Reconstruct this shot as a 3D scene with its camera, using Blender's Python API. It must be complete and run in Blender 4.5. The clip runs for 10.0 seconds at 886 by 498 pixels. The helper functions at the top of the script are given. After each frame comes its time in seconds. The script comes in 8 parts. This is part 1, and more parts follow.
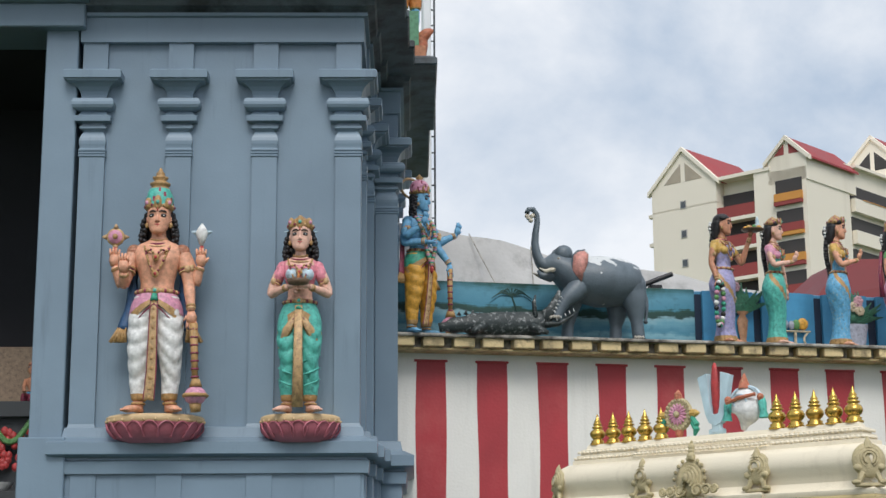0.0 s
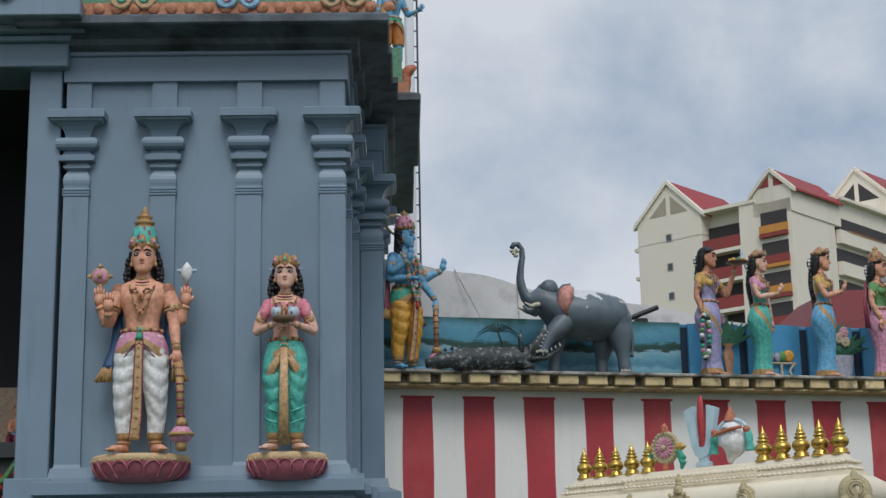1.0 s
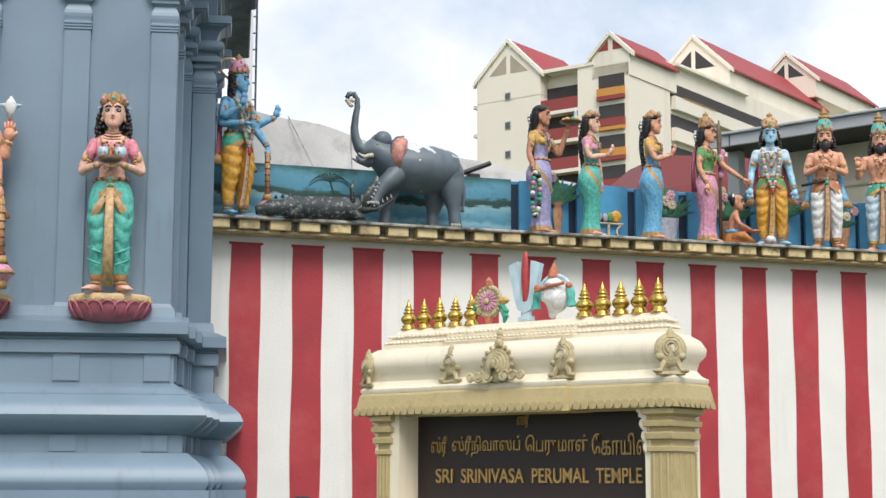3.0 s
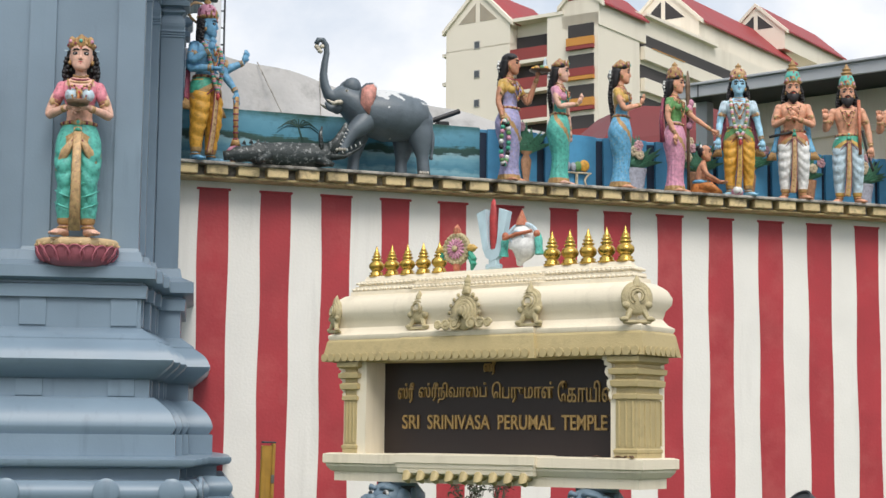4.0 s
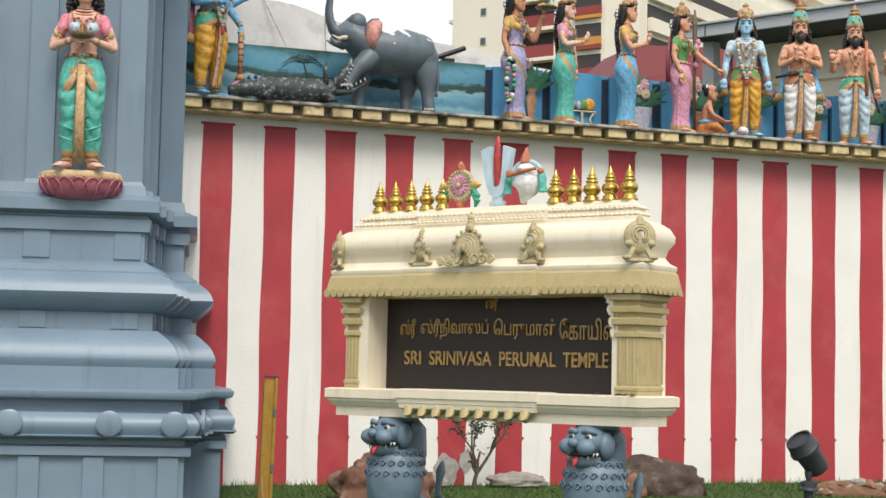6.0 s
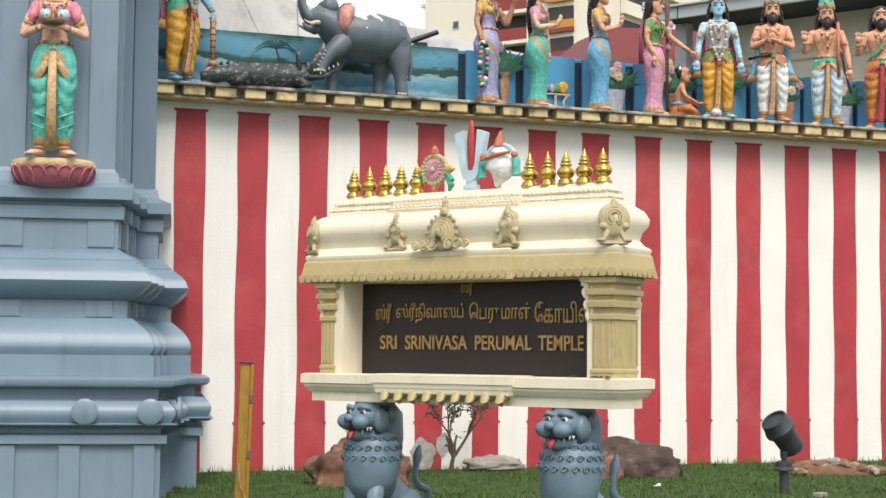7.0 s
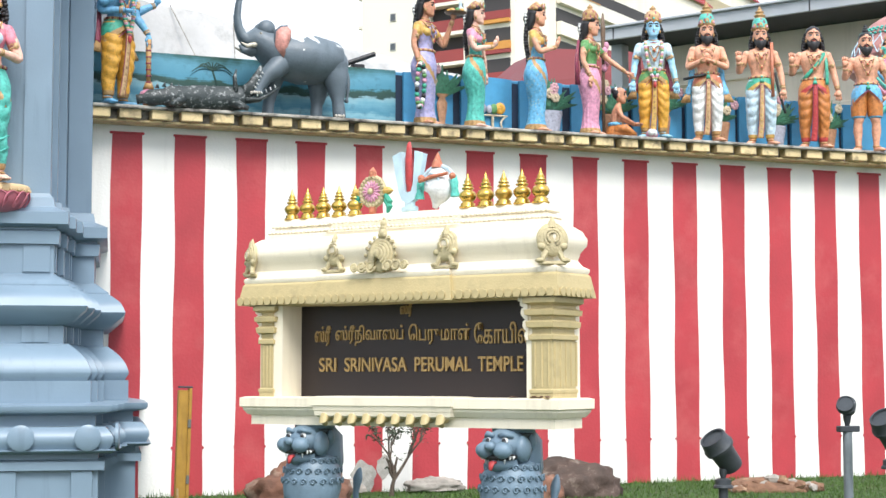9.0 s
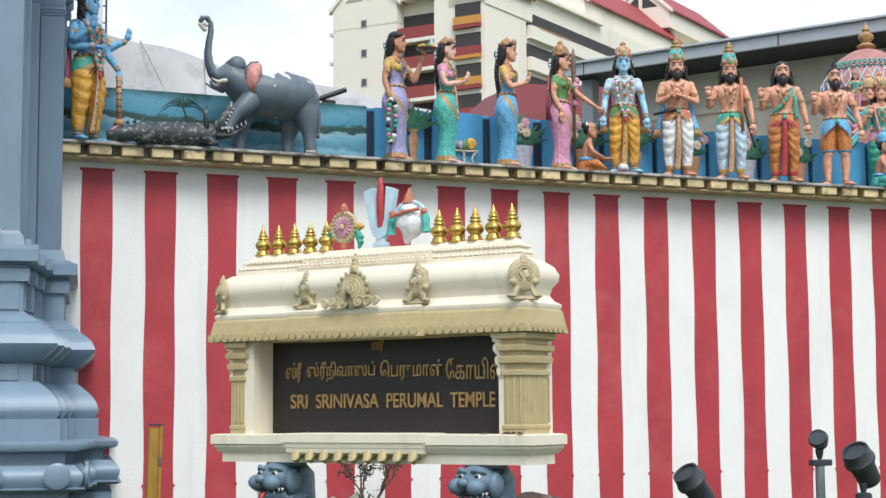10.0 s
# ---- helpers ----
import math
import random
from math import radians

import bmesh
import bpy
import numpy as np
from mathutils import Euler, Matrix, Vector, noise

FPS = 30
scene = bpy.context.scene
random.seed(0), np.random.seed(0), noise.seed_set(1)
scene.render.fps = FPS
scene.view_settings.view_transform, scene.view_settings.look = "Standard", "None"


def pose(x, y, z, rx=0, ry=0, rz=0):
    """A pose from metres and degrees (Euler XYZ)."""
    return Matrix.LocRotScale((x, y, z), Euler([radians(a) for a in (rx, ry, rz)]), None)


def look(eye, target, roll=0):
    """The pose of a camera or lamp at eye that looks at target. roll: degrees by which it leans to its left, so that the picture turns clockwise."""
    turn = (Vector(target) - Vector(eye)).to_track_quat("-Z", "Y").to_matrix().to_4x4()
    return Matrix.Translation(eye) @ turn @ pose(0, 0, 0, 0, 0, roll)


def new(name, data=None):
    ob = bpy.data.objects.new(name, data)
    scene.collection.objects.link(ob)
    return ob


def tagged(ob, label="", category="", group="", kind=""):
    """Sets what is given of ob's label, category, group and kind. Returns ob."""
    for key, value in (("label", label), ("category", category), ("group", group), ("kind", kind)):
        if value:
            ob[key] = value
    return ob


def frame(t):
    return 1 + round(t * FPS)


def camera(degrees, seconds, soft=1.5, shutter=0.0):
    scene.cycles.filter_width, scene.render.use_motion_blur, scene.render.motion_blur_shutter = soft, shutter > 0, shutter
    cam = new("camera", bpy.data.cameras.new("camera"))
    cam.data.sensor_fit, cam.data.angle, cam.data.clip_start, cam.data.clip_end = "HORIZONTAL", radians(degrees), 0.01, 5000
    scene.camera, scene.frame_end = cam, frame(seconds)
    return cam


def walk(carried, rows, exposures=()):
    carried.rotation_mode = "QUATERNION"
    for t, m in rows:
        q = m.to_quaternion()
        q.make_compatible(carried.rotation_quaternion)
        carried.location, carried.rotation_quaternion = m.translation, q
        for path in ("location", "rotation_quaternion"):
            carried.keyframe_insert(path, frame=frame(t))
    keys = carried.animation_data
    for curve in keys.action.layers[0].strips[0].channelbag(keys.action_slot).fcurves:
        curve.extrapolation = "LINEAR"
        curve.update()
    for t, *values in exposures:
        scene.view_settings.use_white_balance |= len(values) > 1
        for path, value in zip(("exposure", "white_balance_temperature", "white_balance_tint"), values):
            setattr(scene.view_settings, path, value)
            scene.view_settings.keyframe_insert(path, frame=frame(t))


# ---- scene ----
cam = camera(2 * math.degrees(math.atan(784 / 2900)), 10.0)
EYE = 1.455
# seconds, drift of the eye in metres, pitch, roll, yaw in degrees
ROWS = [
    (0.0, -0.066, -0.021, 0.024, 12.121, 0.361, -12.217),
    (0.5, -0.060, -0.032, 0.023, 12.651, 0.680, -12.362),
    (1.0, -0.052, -0.035, 0.024, 13.358, 1.064, -12.539),
    (1.5, -0.014, 0.004, 0.028, 12.771, 0.990, -13.504),
    (2.0, -0.002, -0.009, 0.021, 11.198, 0.697, -15.597),
    (2.5, 0.015, 0.023, 0.017, 9.656, 0.244, -17.400),
    (3.0, 0.019, 0.022, 0.010, 8.166, -0.139, -18.568),
    (3.2, 0.016, 0.018, 0.007, 7.734, -0.266, -18.929),
    (4.3, -0.000, -0.003, -0.009, 6.023, -0.583, -19.821),
    (4.5, -0.003, -0.007, -0.012, 5.860, -0.801, -19.387),
    (5.0, 0.010, 0.021, -0.014, 5.268, -1.271, -19.344),
    (5.5, 0.011, -0.000, -0.022, 4.515, -1.465, -19.735),
    (5.7, 0.012, 0.000, -0.021, 4.349, -1.377, -19.716),
    (6.8, 0.015, 0.000, -0.019, 3.896, -0.441, -20.010),
    (7.0, 0.016, -0.000, -0.018, 3.682, -0.542, -20.503),
    (7.5, 0.025, 0.017, -0.016, 3.557, -0.547, -21.041),
    (8.0, 0.026, 0.018, -0.016, 3.523, -0.316, -21.160),
    (8.5, 0.020, 0.004, -0.021, 3.771, -0.040, -21.574),
    (9.0, 0.020, 0.005, -0.017, 4.438, 0.104, -22.597),
    (9.5, 0.027, 0.017, -0.013, 5.141, 0.147, -23.100),
    (10.0, 0.030, 0.025, -0.011, 5.658, 0.420, -23.559),
]
EXPOSURES = [(0.0, 0.00, 6450, 11), (0.5, -0.08, 6380, 11), (1.0, -0.45, 6230, 11), (1.5, -0.32, 6280, 11), (2.0, -0.10, 6350, 11), (2.5, 0.16, 6500, 11), (3.0, 0.34, 6600, 12), (3.2, 0.31, 6650, 12), (4.3, 0.08, 6750, 12), (4.5, -0.02, 6850, 12), (5.0, 0.00, 6900, 12), (5.5, 0.33, 6900, 12), (5.7, 0.35, 6900, 12), (6.8, 0.45, 6900, 12), (7.0, 0.50, 6900, 12), (7.5, 0.62, 6700, 12), (8.0, 0.90, 6480, 12), (8.5, 1.04, 6350, 11), (9.0, 0.97, 6350, 11), (9.5, 0.46, 6250, 11), (10.0, 0.40, 6180, 11)]
walk(cam, [(t, pose(x, y, EYE + z, 90 + pitch, roll, yaw)) for t, x, y, z, pitch, roll, yaw in ROWS],
     exposures=EXPOSURES)

# ---- daylight: bright overcast ----
world = bpy.data.worlds.new("overcast_sky")
scene.world = world
world.use_nodes = True
wn, wl = world.node_tree.nodes, world.node_tree.links
for n_ in list(wn):
    wn.remove(n_)
w_out = wn.new("ShaderNodeOutputWorld")
w_bg = wn.new("ShaderNodeBackground")
w_sky = wn.new("ShaderNodeTexSky")
w_sky.sky_type = 'NISHITA'
w_sky.sun_disc = False
w_sky.sun_elevation = radians(49)
w_sky.sun_rotation = radians(188)
w_co = wn.new("ShaderNodeTexCoord")
w_map = wn.new("ShaderNodeMapping")
w_map.inputs["Scale"].default_value = (1.0, 1.0, 1.3)
w_n1 = wn.new("ShaderNodeTexNoise")
w_n1.inputs["Scale"].default_value = 4.6
w_n1.inputs["Detail"].default_value = 7.0
w_n1.inputs["Roughness"].default_value = 0.55
w_n1.inputs["Distortion"].default_value = 0.15
w_ramp = wn.new("ShaderNodeValToRGB")
w_ramp.color_ramp.elements[0].position = 0.33
w_ramp.color_ramp.elements[0].color = (4.1, 5.2, 6.6, 1)
w_ramp.color_ramp.elements[1].position = 0.60
w_ramp.color_ramp.elements[1].color = (8.8, 9.1, 9.4, 1)
w_mix = wn.new("ShaderNodeMix")
w_mix.data_type = 'RGBA'
w_mix.inputs["Factor"].default_value = 0.93
w_bg.inputs["Strength"].default_value = 0.105
wl.new(w_co.outputs["Generated"], w_map.inputs["Vector"])
wl.new(w_map.outputs["Vector"], w_n1.inputs["Vector"])
wl.new(w_n1.outputs["Fac"], w_ramp.inputs["Fac"])
wl.new(w_sky.outputs["Color"], w_mix.inputs[6])
wl.new(w_ramp.outputs["Color"], w_mix.inputs[7])
wl.new(w_mix.outputs[2], w_bg.inputs["Color"])
wl.new(w_bg.outputs["Background"], w_out.inputs["Surface"])
sun = new("sun", bpy.data.lights.new("sun", 'SUN'))
sun.data.energy = 2.15
sun.data.angle = radians(28)
sun.data.color = (1.0, 0.97, 0.92)
sun.matrix_world = look((-4, -30, 36), (0, 0, 0))


# ---- materials ----
def mat(name, color, rough=0.6, vary=0.12, scale=6.0, bump=0.15, bump_scale=60.0, dirt=None, dirt_amount=0.0,
        dirt_scale=1.2, streak=False, metallic=0.0, piece=0.0, coat=0.0, dirt_from=0.52, dots=None):
    """Painted or natural surface: base colour broken up at two scales, grime with a shape of its own, fine relief."""
    m = bpy.data.materials.new(name)
    m.use_nodes = True
    nt, ln = m.node_tree.nodes, m.node_tree.links
    b = nt["Principled BSDF"]
    b.inputs["Roughness"].default_value = rough
    b.inputs["Metallic"].default_value = metallic
    b.inputs["Coat Weight"].default_value = coat
    n1 = nt.new("ShaderNodeTexNoise")
    n1.inputs["Scale"].default_value = scale
    n1.inputs["Detail"].default_value = 6.0
    n2 = nt.new("ShaderNodeTexNoise")
    n2.inputs["Scale"].default_value = bump_scale
    n2.inputs["Detail"].default_value = 3.0
    geo = nt.new("ShaderNodeNewGeometry")
    for n in (n1, n2):
        ln.new(geo.outputs["Position"], n.inputs["Vector"])
    r = nt.new("ShaderNodeValToRGB")
    r.color_ramp.elements[0].position, r.color_ramp.elements[1].position = 0.28, 0.72
    r.color_ramp.elements[0].color = (*[c * (1 - vary) for c in color], 1)
    r.color_ramp.elements[1].color = (*[min(1, c * (1 + vary * 0.6)) for c in color], 1)
    ln.new(n1.outputs["Fac"], r.inputs["Fac"])
    out = r.outputs["Color"]
    if piece:
        oi = nt.new("ShaderNodeObjectInfo")
        hs = nt.new("ShaderNodeHueSaturation")
        mr = nt.new("ShaderNodeMapRange")
        mr.inputs["To Min"].default_value, mr.inputs["To Max"].default_value = 1 - piece, 1 + piece * 0.6
        ln.new(oi.outputs["Random"], mr.inputs["Value"])
        ln.new(mr.outputs["Result"], hs.inputs["Value"])
        ln.new(out, hs.inputs["Color"])
        out = hs.outputs["Color"]
    if dots:
        vo = nt.new("ShaderNodeTexVoronoi")
        vo.inputs["Scale"].default_value = 26.0
        ln.new(geo.outputs["Position"], vo.inputs["Vector"])
        dm = nt.new("ShaderNodeMapRange")
        dm.inputs["From Min"].default_value, dm.inputs["From Max"].default_value = 0.26, 0.20
        dm.inputs["To Max"].default_value = 0.4
        ln.new(vo.outputs["Distance"], dm.inputs["Value"])
        dx = nt.new("ShaderNodeMix")
        dx.data_type = 'RGBA'
        ln.new(dm.outputs["Result"], dx.inputs["Factor"])
        ln.new(out, dx.inputs[6])
        dx.inputs[7].default_value = (*dots, 1)
        out = dx.outputs[2]
    if dirt:
        n3 = nt.new("ShaderNodeTexNoise")
        n3.inputs["Scale"].default_value = dirt_scale
        n3.inputs["Detail"].default_value = 8.0
        n3.inputs["Roughness"].default_value = 0.65
        mp = nt.new("ShaderNodeMapping")
        mp.inputs["Scale"].default_value = (4.0, 4.0, 0.35) if streak else (1, 1, 1)
        ln.new(geo.outputs["Position"], mp.inputs["Vector"])
        ln.new(mp.outputs["Vector"], n3.inputs["Vector"])
        dr = nt.new("ShaderNodeMapRange")
        dr.inputs["From Min"].default_value, dr.inputs["From Max"].default_value = dirt_from, dirt_from + 0.2
        dr.inputs["To Max"].default_value = dirt_amount
        ln.new(n3.outputs["Fac"], dr.inputs["Value"])
        mx = nt.new("ShaderNodeMix")
        mx.data_type = 'RGBA'
        ln.new(dr.outputs["Result"], mx.inputs["Factor"])
        ln.new(out, mx.inputs[6])
        mx.inputs[7].default_value = (*dirt, 1)
        out = mx.outputs[2]
    ln.new(out, b.inputs["Base Color"])
    rr = nt.new("ShaderNodeMapRange")
    rr.inputs["To Min"].default_value, rr.inputs["To Max"].default_value = max(0.05, rough - 0.12), min(1, rough + 0.12)
    ln.new(n1.outputs["Fac"], rr.inputs["Value"])
    ln.new(rr.outputs["Result"], b.inputs["Roughness"])
    if bump:
        bp = nt.new("ShaderNodeBump")
        bp.inputs["Strength"].default_value = bump
        bp.inputs["Distance"].default_value = 0.02
        ln.new(n2.outputs["Fac"], bp.inputs["Height"])
        ln.new(bp.outputs["Normal"], b.inputs["Normal"])
    return m


BLUE = mat("blue_grey_paint", (0.19, 0.265, 0.335), 0.40, 0.10, 1.3, 0.06, 45, (0.09, 0.125, 0.155), 0.5, 1.6, True, dirt_from=0.58)
# cornice blue: base darkened for the overhang's shade, black patches for real stains
BLUE_SHADED_WORN = mat("shaded_weathered_blue_grey", (0.105, 0.135, 0.16), 0.6, 0.25, 2.5, 0.2, 40, (0.025, 0.028, 0.03), 0.85, 2.2, dirt_from=0.44)
WHITEWASH = mat("white_wall_paint", (0.82, 0.80, 0.75), 0.75, 0.05, 1.6, 0.2, 30, (0.42, 0.40, 0.36), 0.30, 0.6, True, dirt_from=0.56)
RED = mat("red_wall_paint", (0.42, 0.040, 0.050), 0.58, 0.18, 1.6, 0.2, 30, (0.52, 0.12, 0.11), 0.55, 1.1)
LEDGE_YELLOW = mat("cream_yellow_paint", (0.72, 0.56, 0.30), 0.7, 0.14, 5, 0.25, 50, (0.10, 0.075, 0.05), 0.85, 6.0, piece=0.2, dirt_from=0.50)
SLAB_DIRTY = mat("weathered_slab", (0.46, 0.43, 0.38), 0.85, 0.3, 5, 0.5, 40, (0.045, 0.04, 0.035), 0.92, 4.2, dirt_from=0.44)
CREAM = mat("cream_paint", (0.80, 0.72, 0.56), 0.55, 0.04, 2.5, 0.12, 60, (0.45, 0.38, 0.27), 0.35, 1.6, True)
OCHRE = mat("dull_yellow_paint", (0.50, 0.40, 0.20), 0.6, 0.12, 5, 0.2, 60, (0.22, 0.18, 0.10), 0.5, 5.0)
# near-black base colour stands in for the unlit gate passage
PASSAGE_SHADE = mat("passage_shade_paint", (0.03, 0.03, 0.035), 0.9, 0.2, 2, 0)


# ---- mesh helpers ----
def mesh_of(name, bm, materials, smooth=False):
    me = bpy.data.meshes.new(name)
    bmesh.ops.recalc_face_normals(bm, faces=bm.faces)
    bm.to_mesh(me)
    bm.free()
    for m in (materials if isinstance(materials, (list, tuple)) else [materials]):
        me.materials.append(m)
    if smooth:
        for p in me.polygons:
            p.use_smooth = True
        if smooth != "all":
            me.set_sharp_from_angle(angle=radians(38))
    return me


def thing(name, label, category, at=None, group="", kind=""):
    """An empty at a thing's base that parents its parts."""
    ob = new(name)
    ob.matrix_world = at if at else Matrix()
    return tagged(ob, label, category, group, kind)


def part(name, bm, material, parent, label="", smooth=False):
    ob = new(name, mesh_of(name, bm, material, smooth))
    ob.parent = parent
    if label:
        ob["label"] = label
    return ob


def single(name, bm, material, label, category, at=None, smooth=False, group="", kind=""):
    ob = new(name, mesh_of(name, bm, material, smooth))
    if at:
        ob.matrix_world = at
    return tagged(ob, label, category, group, kind)


def share(name, me, parent, at=None, label=""):
    ob = new(name, me)
    ob.parent = parent
    if at:
        ob.matrix_basis = at
    if label:
        ob["label"] = label
    return ob


def box(bm, x0, x1, y0, y1, z0, z1, bevel=0.0, mi=0, m=None):
    c = [(x0, y0, z0), (x1, y0, z0), (x1, y1, z0), (x0, y1, z0), (x0, y0, z1), (x1, y0, z1), (x1, y1, z1), (x0, y1, z1)]
    vs = [bm.verts.new(m @ Vector(p) if m else p) for p in c]
    fs = [bm.faces.new([vs[i] for i in f]) for f in ((0, 3, 2, 1), (4, 5, 6, 7), (0, 1, 5, 4), (1, 2, 6, 5), (2, 3, 7, 6), (3, 0, 4, 7))]
    for f in fs:
        f.material_index = mi
    if bevel:
        es = {e for f in fs for e in f.edges}
        r = bmesh.ops.bevel(bm, geom=list(es), offset=bevel, segments=1, affect='EDGES', profile=0.5)
        for f in r["faces"]:
            f.material_index = mi
    return bm


def boxed(*a, **k):
    return box(bmesh.new(), *a, **k)


def rings_to_faces(bm, rings, cap=True, mi=0, closed=True):
    n = len(rings[0])
    for a, b in zip(rings, rings[1:]):
        for i in range(n if closed else n - 1):
            j = (i + 1) % n
            try:
                bm.faces.new((a[i], a[j], b[j], b[i])).material_index = mi
            except ValueError:
                pass
    if cap:
        for r in (rings[0][::-1], rings[-1]):
            try:
                bm.faces.new(r).material_index = mi
            except ValueError:
                pass


def offset_plan(poly, d):
    """A rectilinear plan, counter-clockwise, grown outwards by d."""
    out, n = [], len(poly)
    for i in range(n):
        p, q, r = Vector(poly[i - 1]), Vector(poly[i]), Vector(poly[(i + 1) % n])
        a, b = (q - p).normalized(), (r - q).normalized()
        out.append(q + d * (Vector((a.y, -a.x)) + Vector((b.y, -b.x))))
    return out


def moulding(poly, profile, mi=0, bm=None):
    """Courses round a plan: profile of (outward offset, height) from below upwards."""
    bm = bm or bmesh.new()
    rings = [[bm.verts.new((p.x, p.y, z)) for p in offset_plan(poly, d)] for d, z in profile]
    rings_to_faces(bm, rings, True, mi)
    return bm


def lathe(bm, profile, at=(0, 0, 0), seg=16, mi=0, squash=1.0, m=None):
    """A turned form: profile of (radius, height)."""
    rings = []
    for r, z in profile:
        ring = []
        for i in range(seg):
            a = 2 * math.pi * i / seg
            p = Vector((at[0] + r * math.cos(a), at[1] + r * squash * math.sin(a), at[2] + z))
            ring.append(bm.verts.new(m @ p if m else p))
        rings.append(ring)
    rings_to_faces(bm, rings, True, mi)
    return bm


def tube(bm, pts, radii, mi=0, seg=8, flat=1.0, fold=0.0, folds=7):
    """A limb, cord or ribbon along points; flat squeezes it along the second axis of its section."""
    pts = [Vector(p) for p in pts]
    if not isinstance(radii, (list, tuple)):
        radii = [radii] * len(pts)
    rings, ref = [], None
    for k, p in enumerate(pts):
        d = (pts[min(k + 1, len(pts) - 1)] - pts[max(k - 1, 0)]).normalized()
        if ref is None:
            ref = Vector((1, 0, 0)) if abs(d.x) < 0.9 else Vector((0, 1, 0))
        x = (ref - d * ref.dot(d)).normalized()
        ref = x
        y = d.cross(x)
        ring = []
        for i in range(seg):
            a = 2 * math.pi * i / seg
            r = radii[k] * (1 + fold * math.cos(folds * a))
            ring.append(bm.verts.new(p + x * (r * math.cos(a)) + y * (r * flat * math.sin(a))))
        rings.append(ring)
    rings_to_faces(bm, rings, True, mi)
    return bm


def ball(bm, c, r, mi=0, seg=12, rows=8, m=None):
    """An ellipsoid with radii r = (x, y, z)."""
    rings = []
    for k in range(rows + 1):
        t = math.pi * (0.04 + 0.92 * k / rows)
        ring = []
        for i in range(seg):
            a = 2 * math.pi * i / seg
            p = Vector((r[0] * math.sin(t) * math.cos(a), r[1] * math.sin(t) * math.sin(a), -r[2] * math.cos(t)))
            p = (m @ p if m else p) + Vector(c)
            ring.append(bm.verts.new(p))
        rings.append(ring)
    rings_to_faces(bm, rings, True, mi)
    return bm


def smooth_path(pts, n=6):
    """More points along a path through the given ones."""
    pts = [Vector(p) for p in pts]
    out = []
    for i in range(len(pts) - 1):
        p0, p1, p2, p3 = pts[max(i - 1, 0)], pts[i], pts[i + 1], pts[min(i + 2, len(pts) - 1)]
        for k in range(n):
            t = k / n
            out.append(0.5 * (2 * p1 + (p2 - p0) * t + (2 * p0 - 5 * p1 + 4 * p2 - p3) * t * t + (3 * p1 - p0 - 3 * p2 + p3) * t ** 3))
    return out + [pts[-1]]


# ---- setting: ground, striped wall ----
GRASS = mat("lawn", (0.036, 0.076, 0.015), 0.9, 0.35, 2.5, 0.6, 25, (0.10, 0.075, 0.04), 0.6, 1.1)
bm = bmesh.new()
nx = 40
xs = [-1500, -300, -60, -20] + [-8 + 34 * i / nx for i in range(nx + 1)] + [40, 90, 300, 1500]
ys = [-1500, -300, -60, -10, 4, 8] + [10 + 10.0 * i / 20 for i in range(21)] + [24, 60, 300, 1500]
gv = [[bm.verts.new((x, y, 0.035 * noise.noise(Vector((x * 0.5, y * 0.5, 0))) if 9 < y < 21 and -9 < x < 27 else 0)) for x in xs] for y in ys]
for r0, r1 in zip(gv, gv[1:]):
    for i in range(len(xs) - 1):
        bm.faces.new((r0[i], r0[i + 1], r1[i + 1], r1[i]))
single("ground", bm, GRASS, "short green lawn with bare earthy patches", "ground", smooth=True, kind="structure")
# unseen paving under the eye, added to bounce light onto tower and wall
BOUNCE_PAVING = mat("bounce_grey_paving", (0.11, 0.107, 0.10), 0.85, 0.15, 1.5, 0.3, 30, (0.16, 0.155, 0.145), 0.5, 0.8)
single("pavement", boxed(-40, 60, -30, 8.6, -0.05, 0.05, 0.01), BOUNCE_PAVING, "unseen grey paving added to set bounced light", "pavement", kind="structure")

WALL_Y = 19.5
bm = boxed(2.6, 34, WALL_Y, WALL_Y + 0.3, -0.2, 4.5)
wall = single("wall_north", bm, WHITEWASH, "tall white plastered boundary wall with red painted stripes", "wall", kind="structure")
# each stripe is thick paint on a thin plaster band
for i in range(38):
    x = 3.84 + 0.773 * i
    bm = bmesh.new()
    n = 14
    rows_ = []
    for k in range(n + 1):
        z = -0.1 + (4.35 + 0.1) * k / n
        wob = 0.010 * math.sin(3.1 * z + 5.0 * i)
        rows_.append([bm.verts.new((x + a + (wob if a < 0.2 else -wob * 0.7), y, z)) for a, y in
                      ((0.0, WALL_Y + 0.01), (0.0, WALL_Y - 0.006), (0.372, WALL_Y - 0.006), (0.372, WALL_Y + 0.01))])
    rings_to_faces(bm, rows_, True, 0)
    stripe = part("painted_stripe", bm, RED, wall)
    bm = boxed(x - 0.025, x + 0.395, WALL_Y - 0.02, WALL_Y, 4.345, 4.375, 0.006)
    part("stripe_cap", bm, RED, wall)
bm = bmesh.new()
for i in range(38):
    for a in (-0.005, 0.377):
        box(bm, 3.84 + 0.773 * i + a - 0.008, 3.84 + 0.773 * i + a + 0.008, WALL_Y - 0.022, WALL_Y, 0.57, 0.60)
part("fixing_pegs", bm, RED, wall)

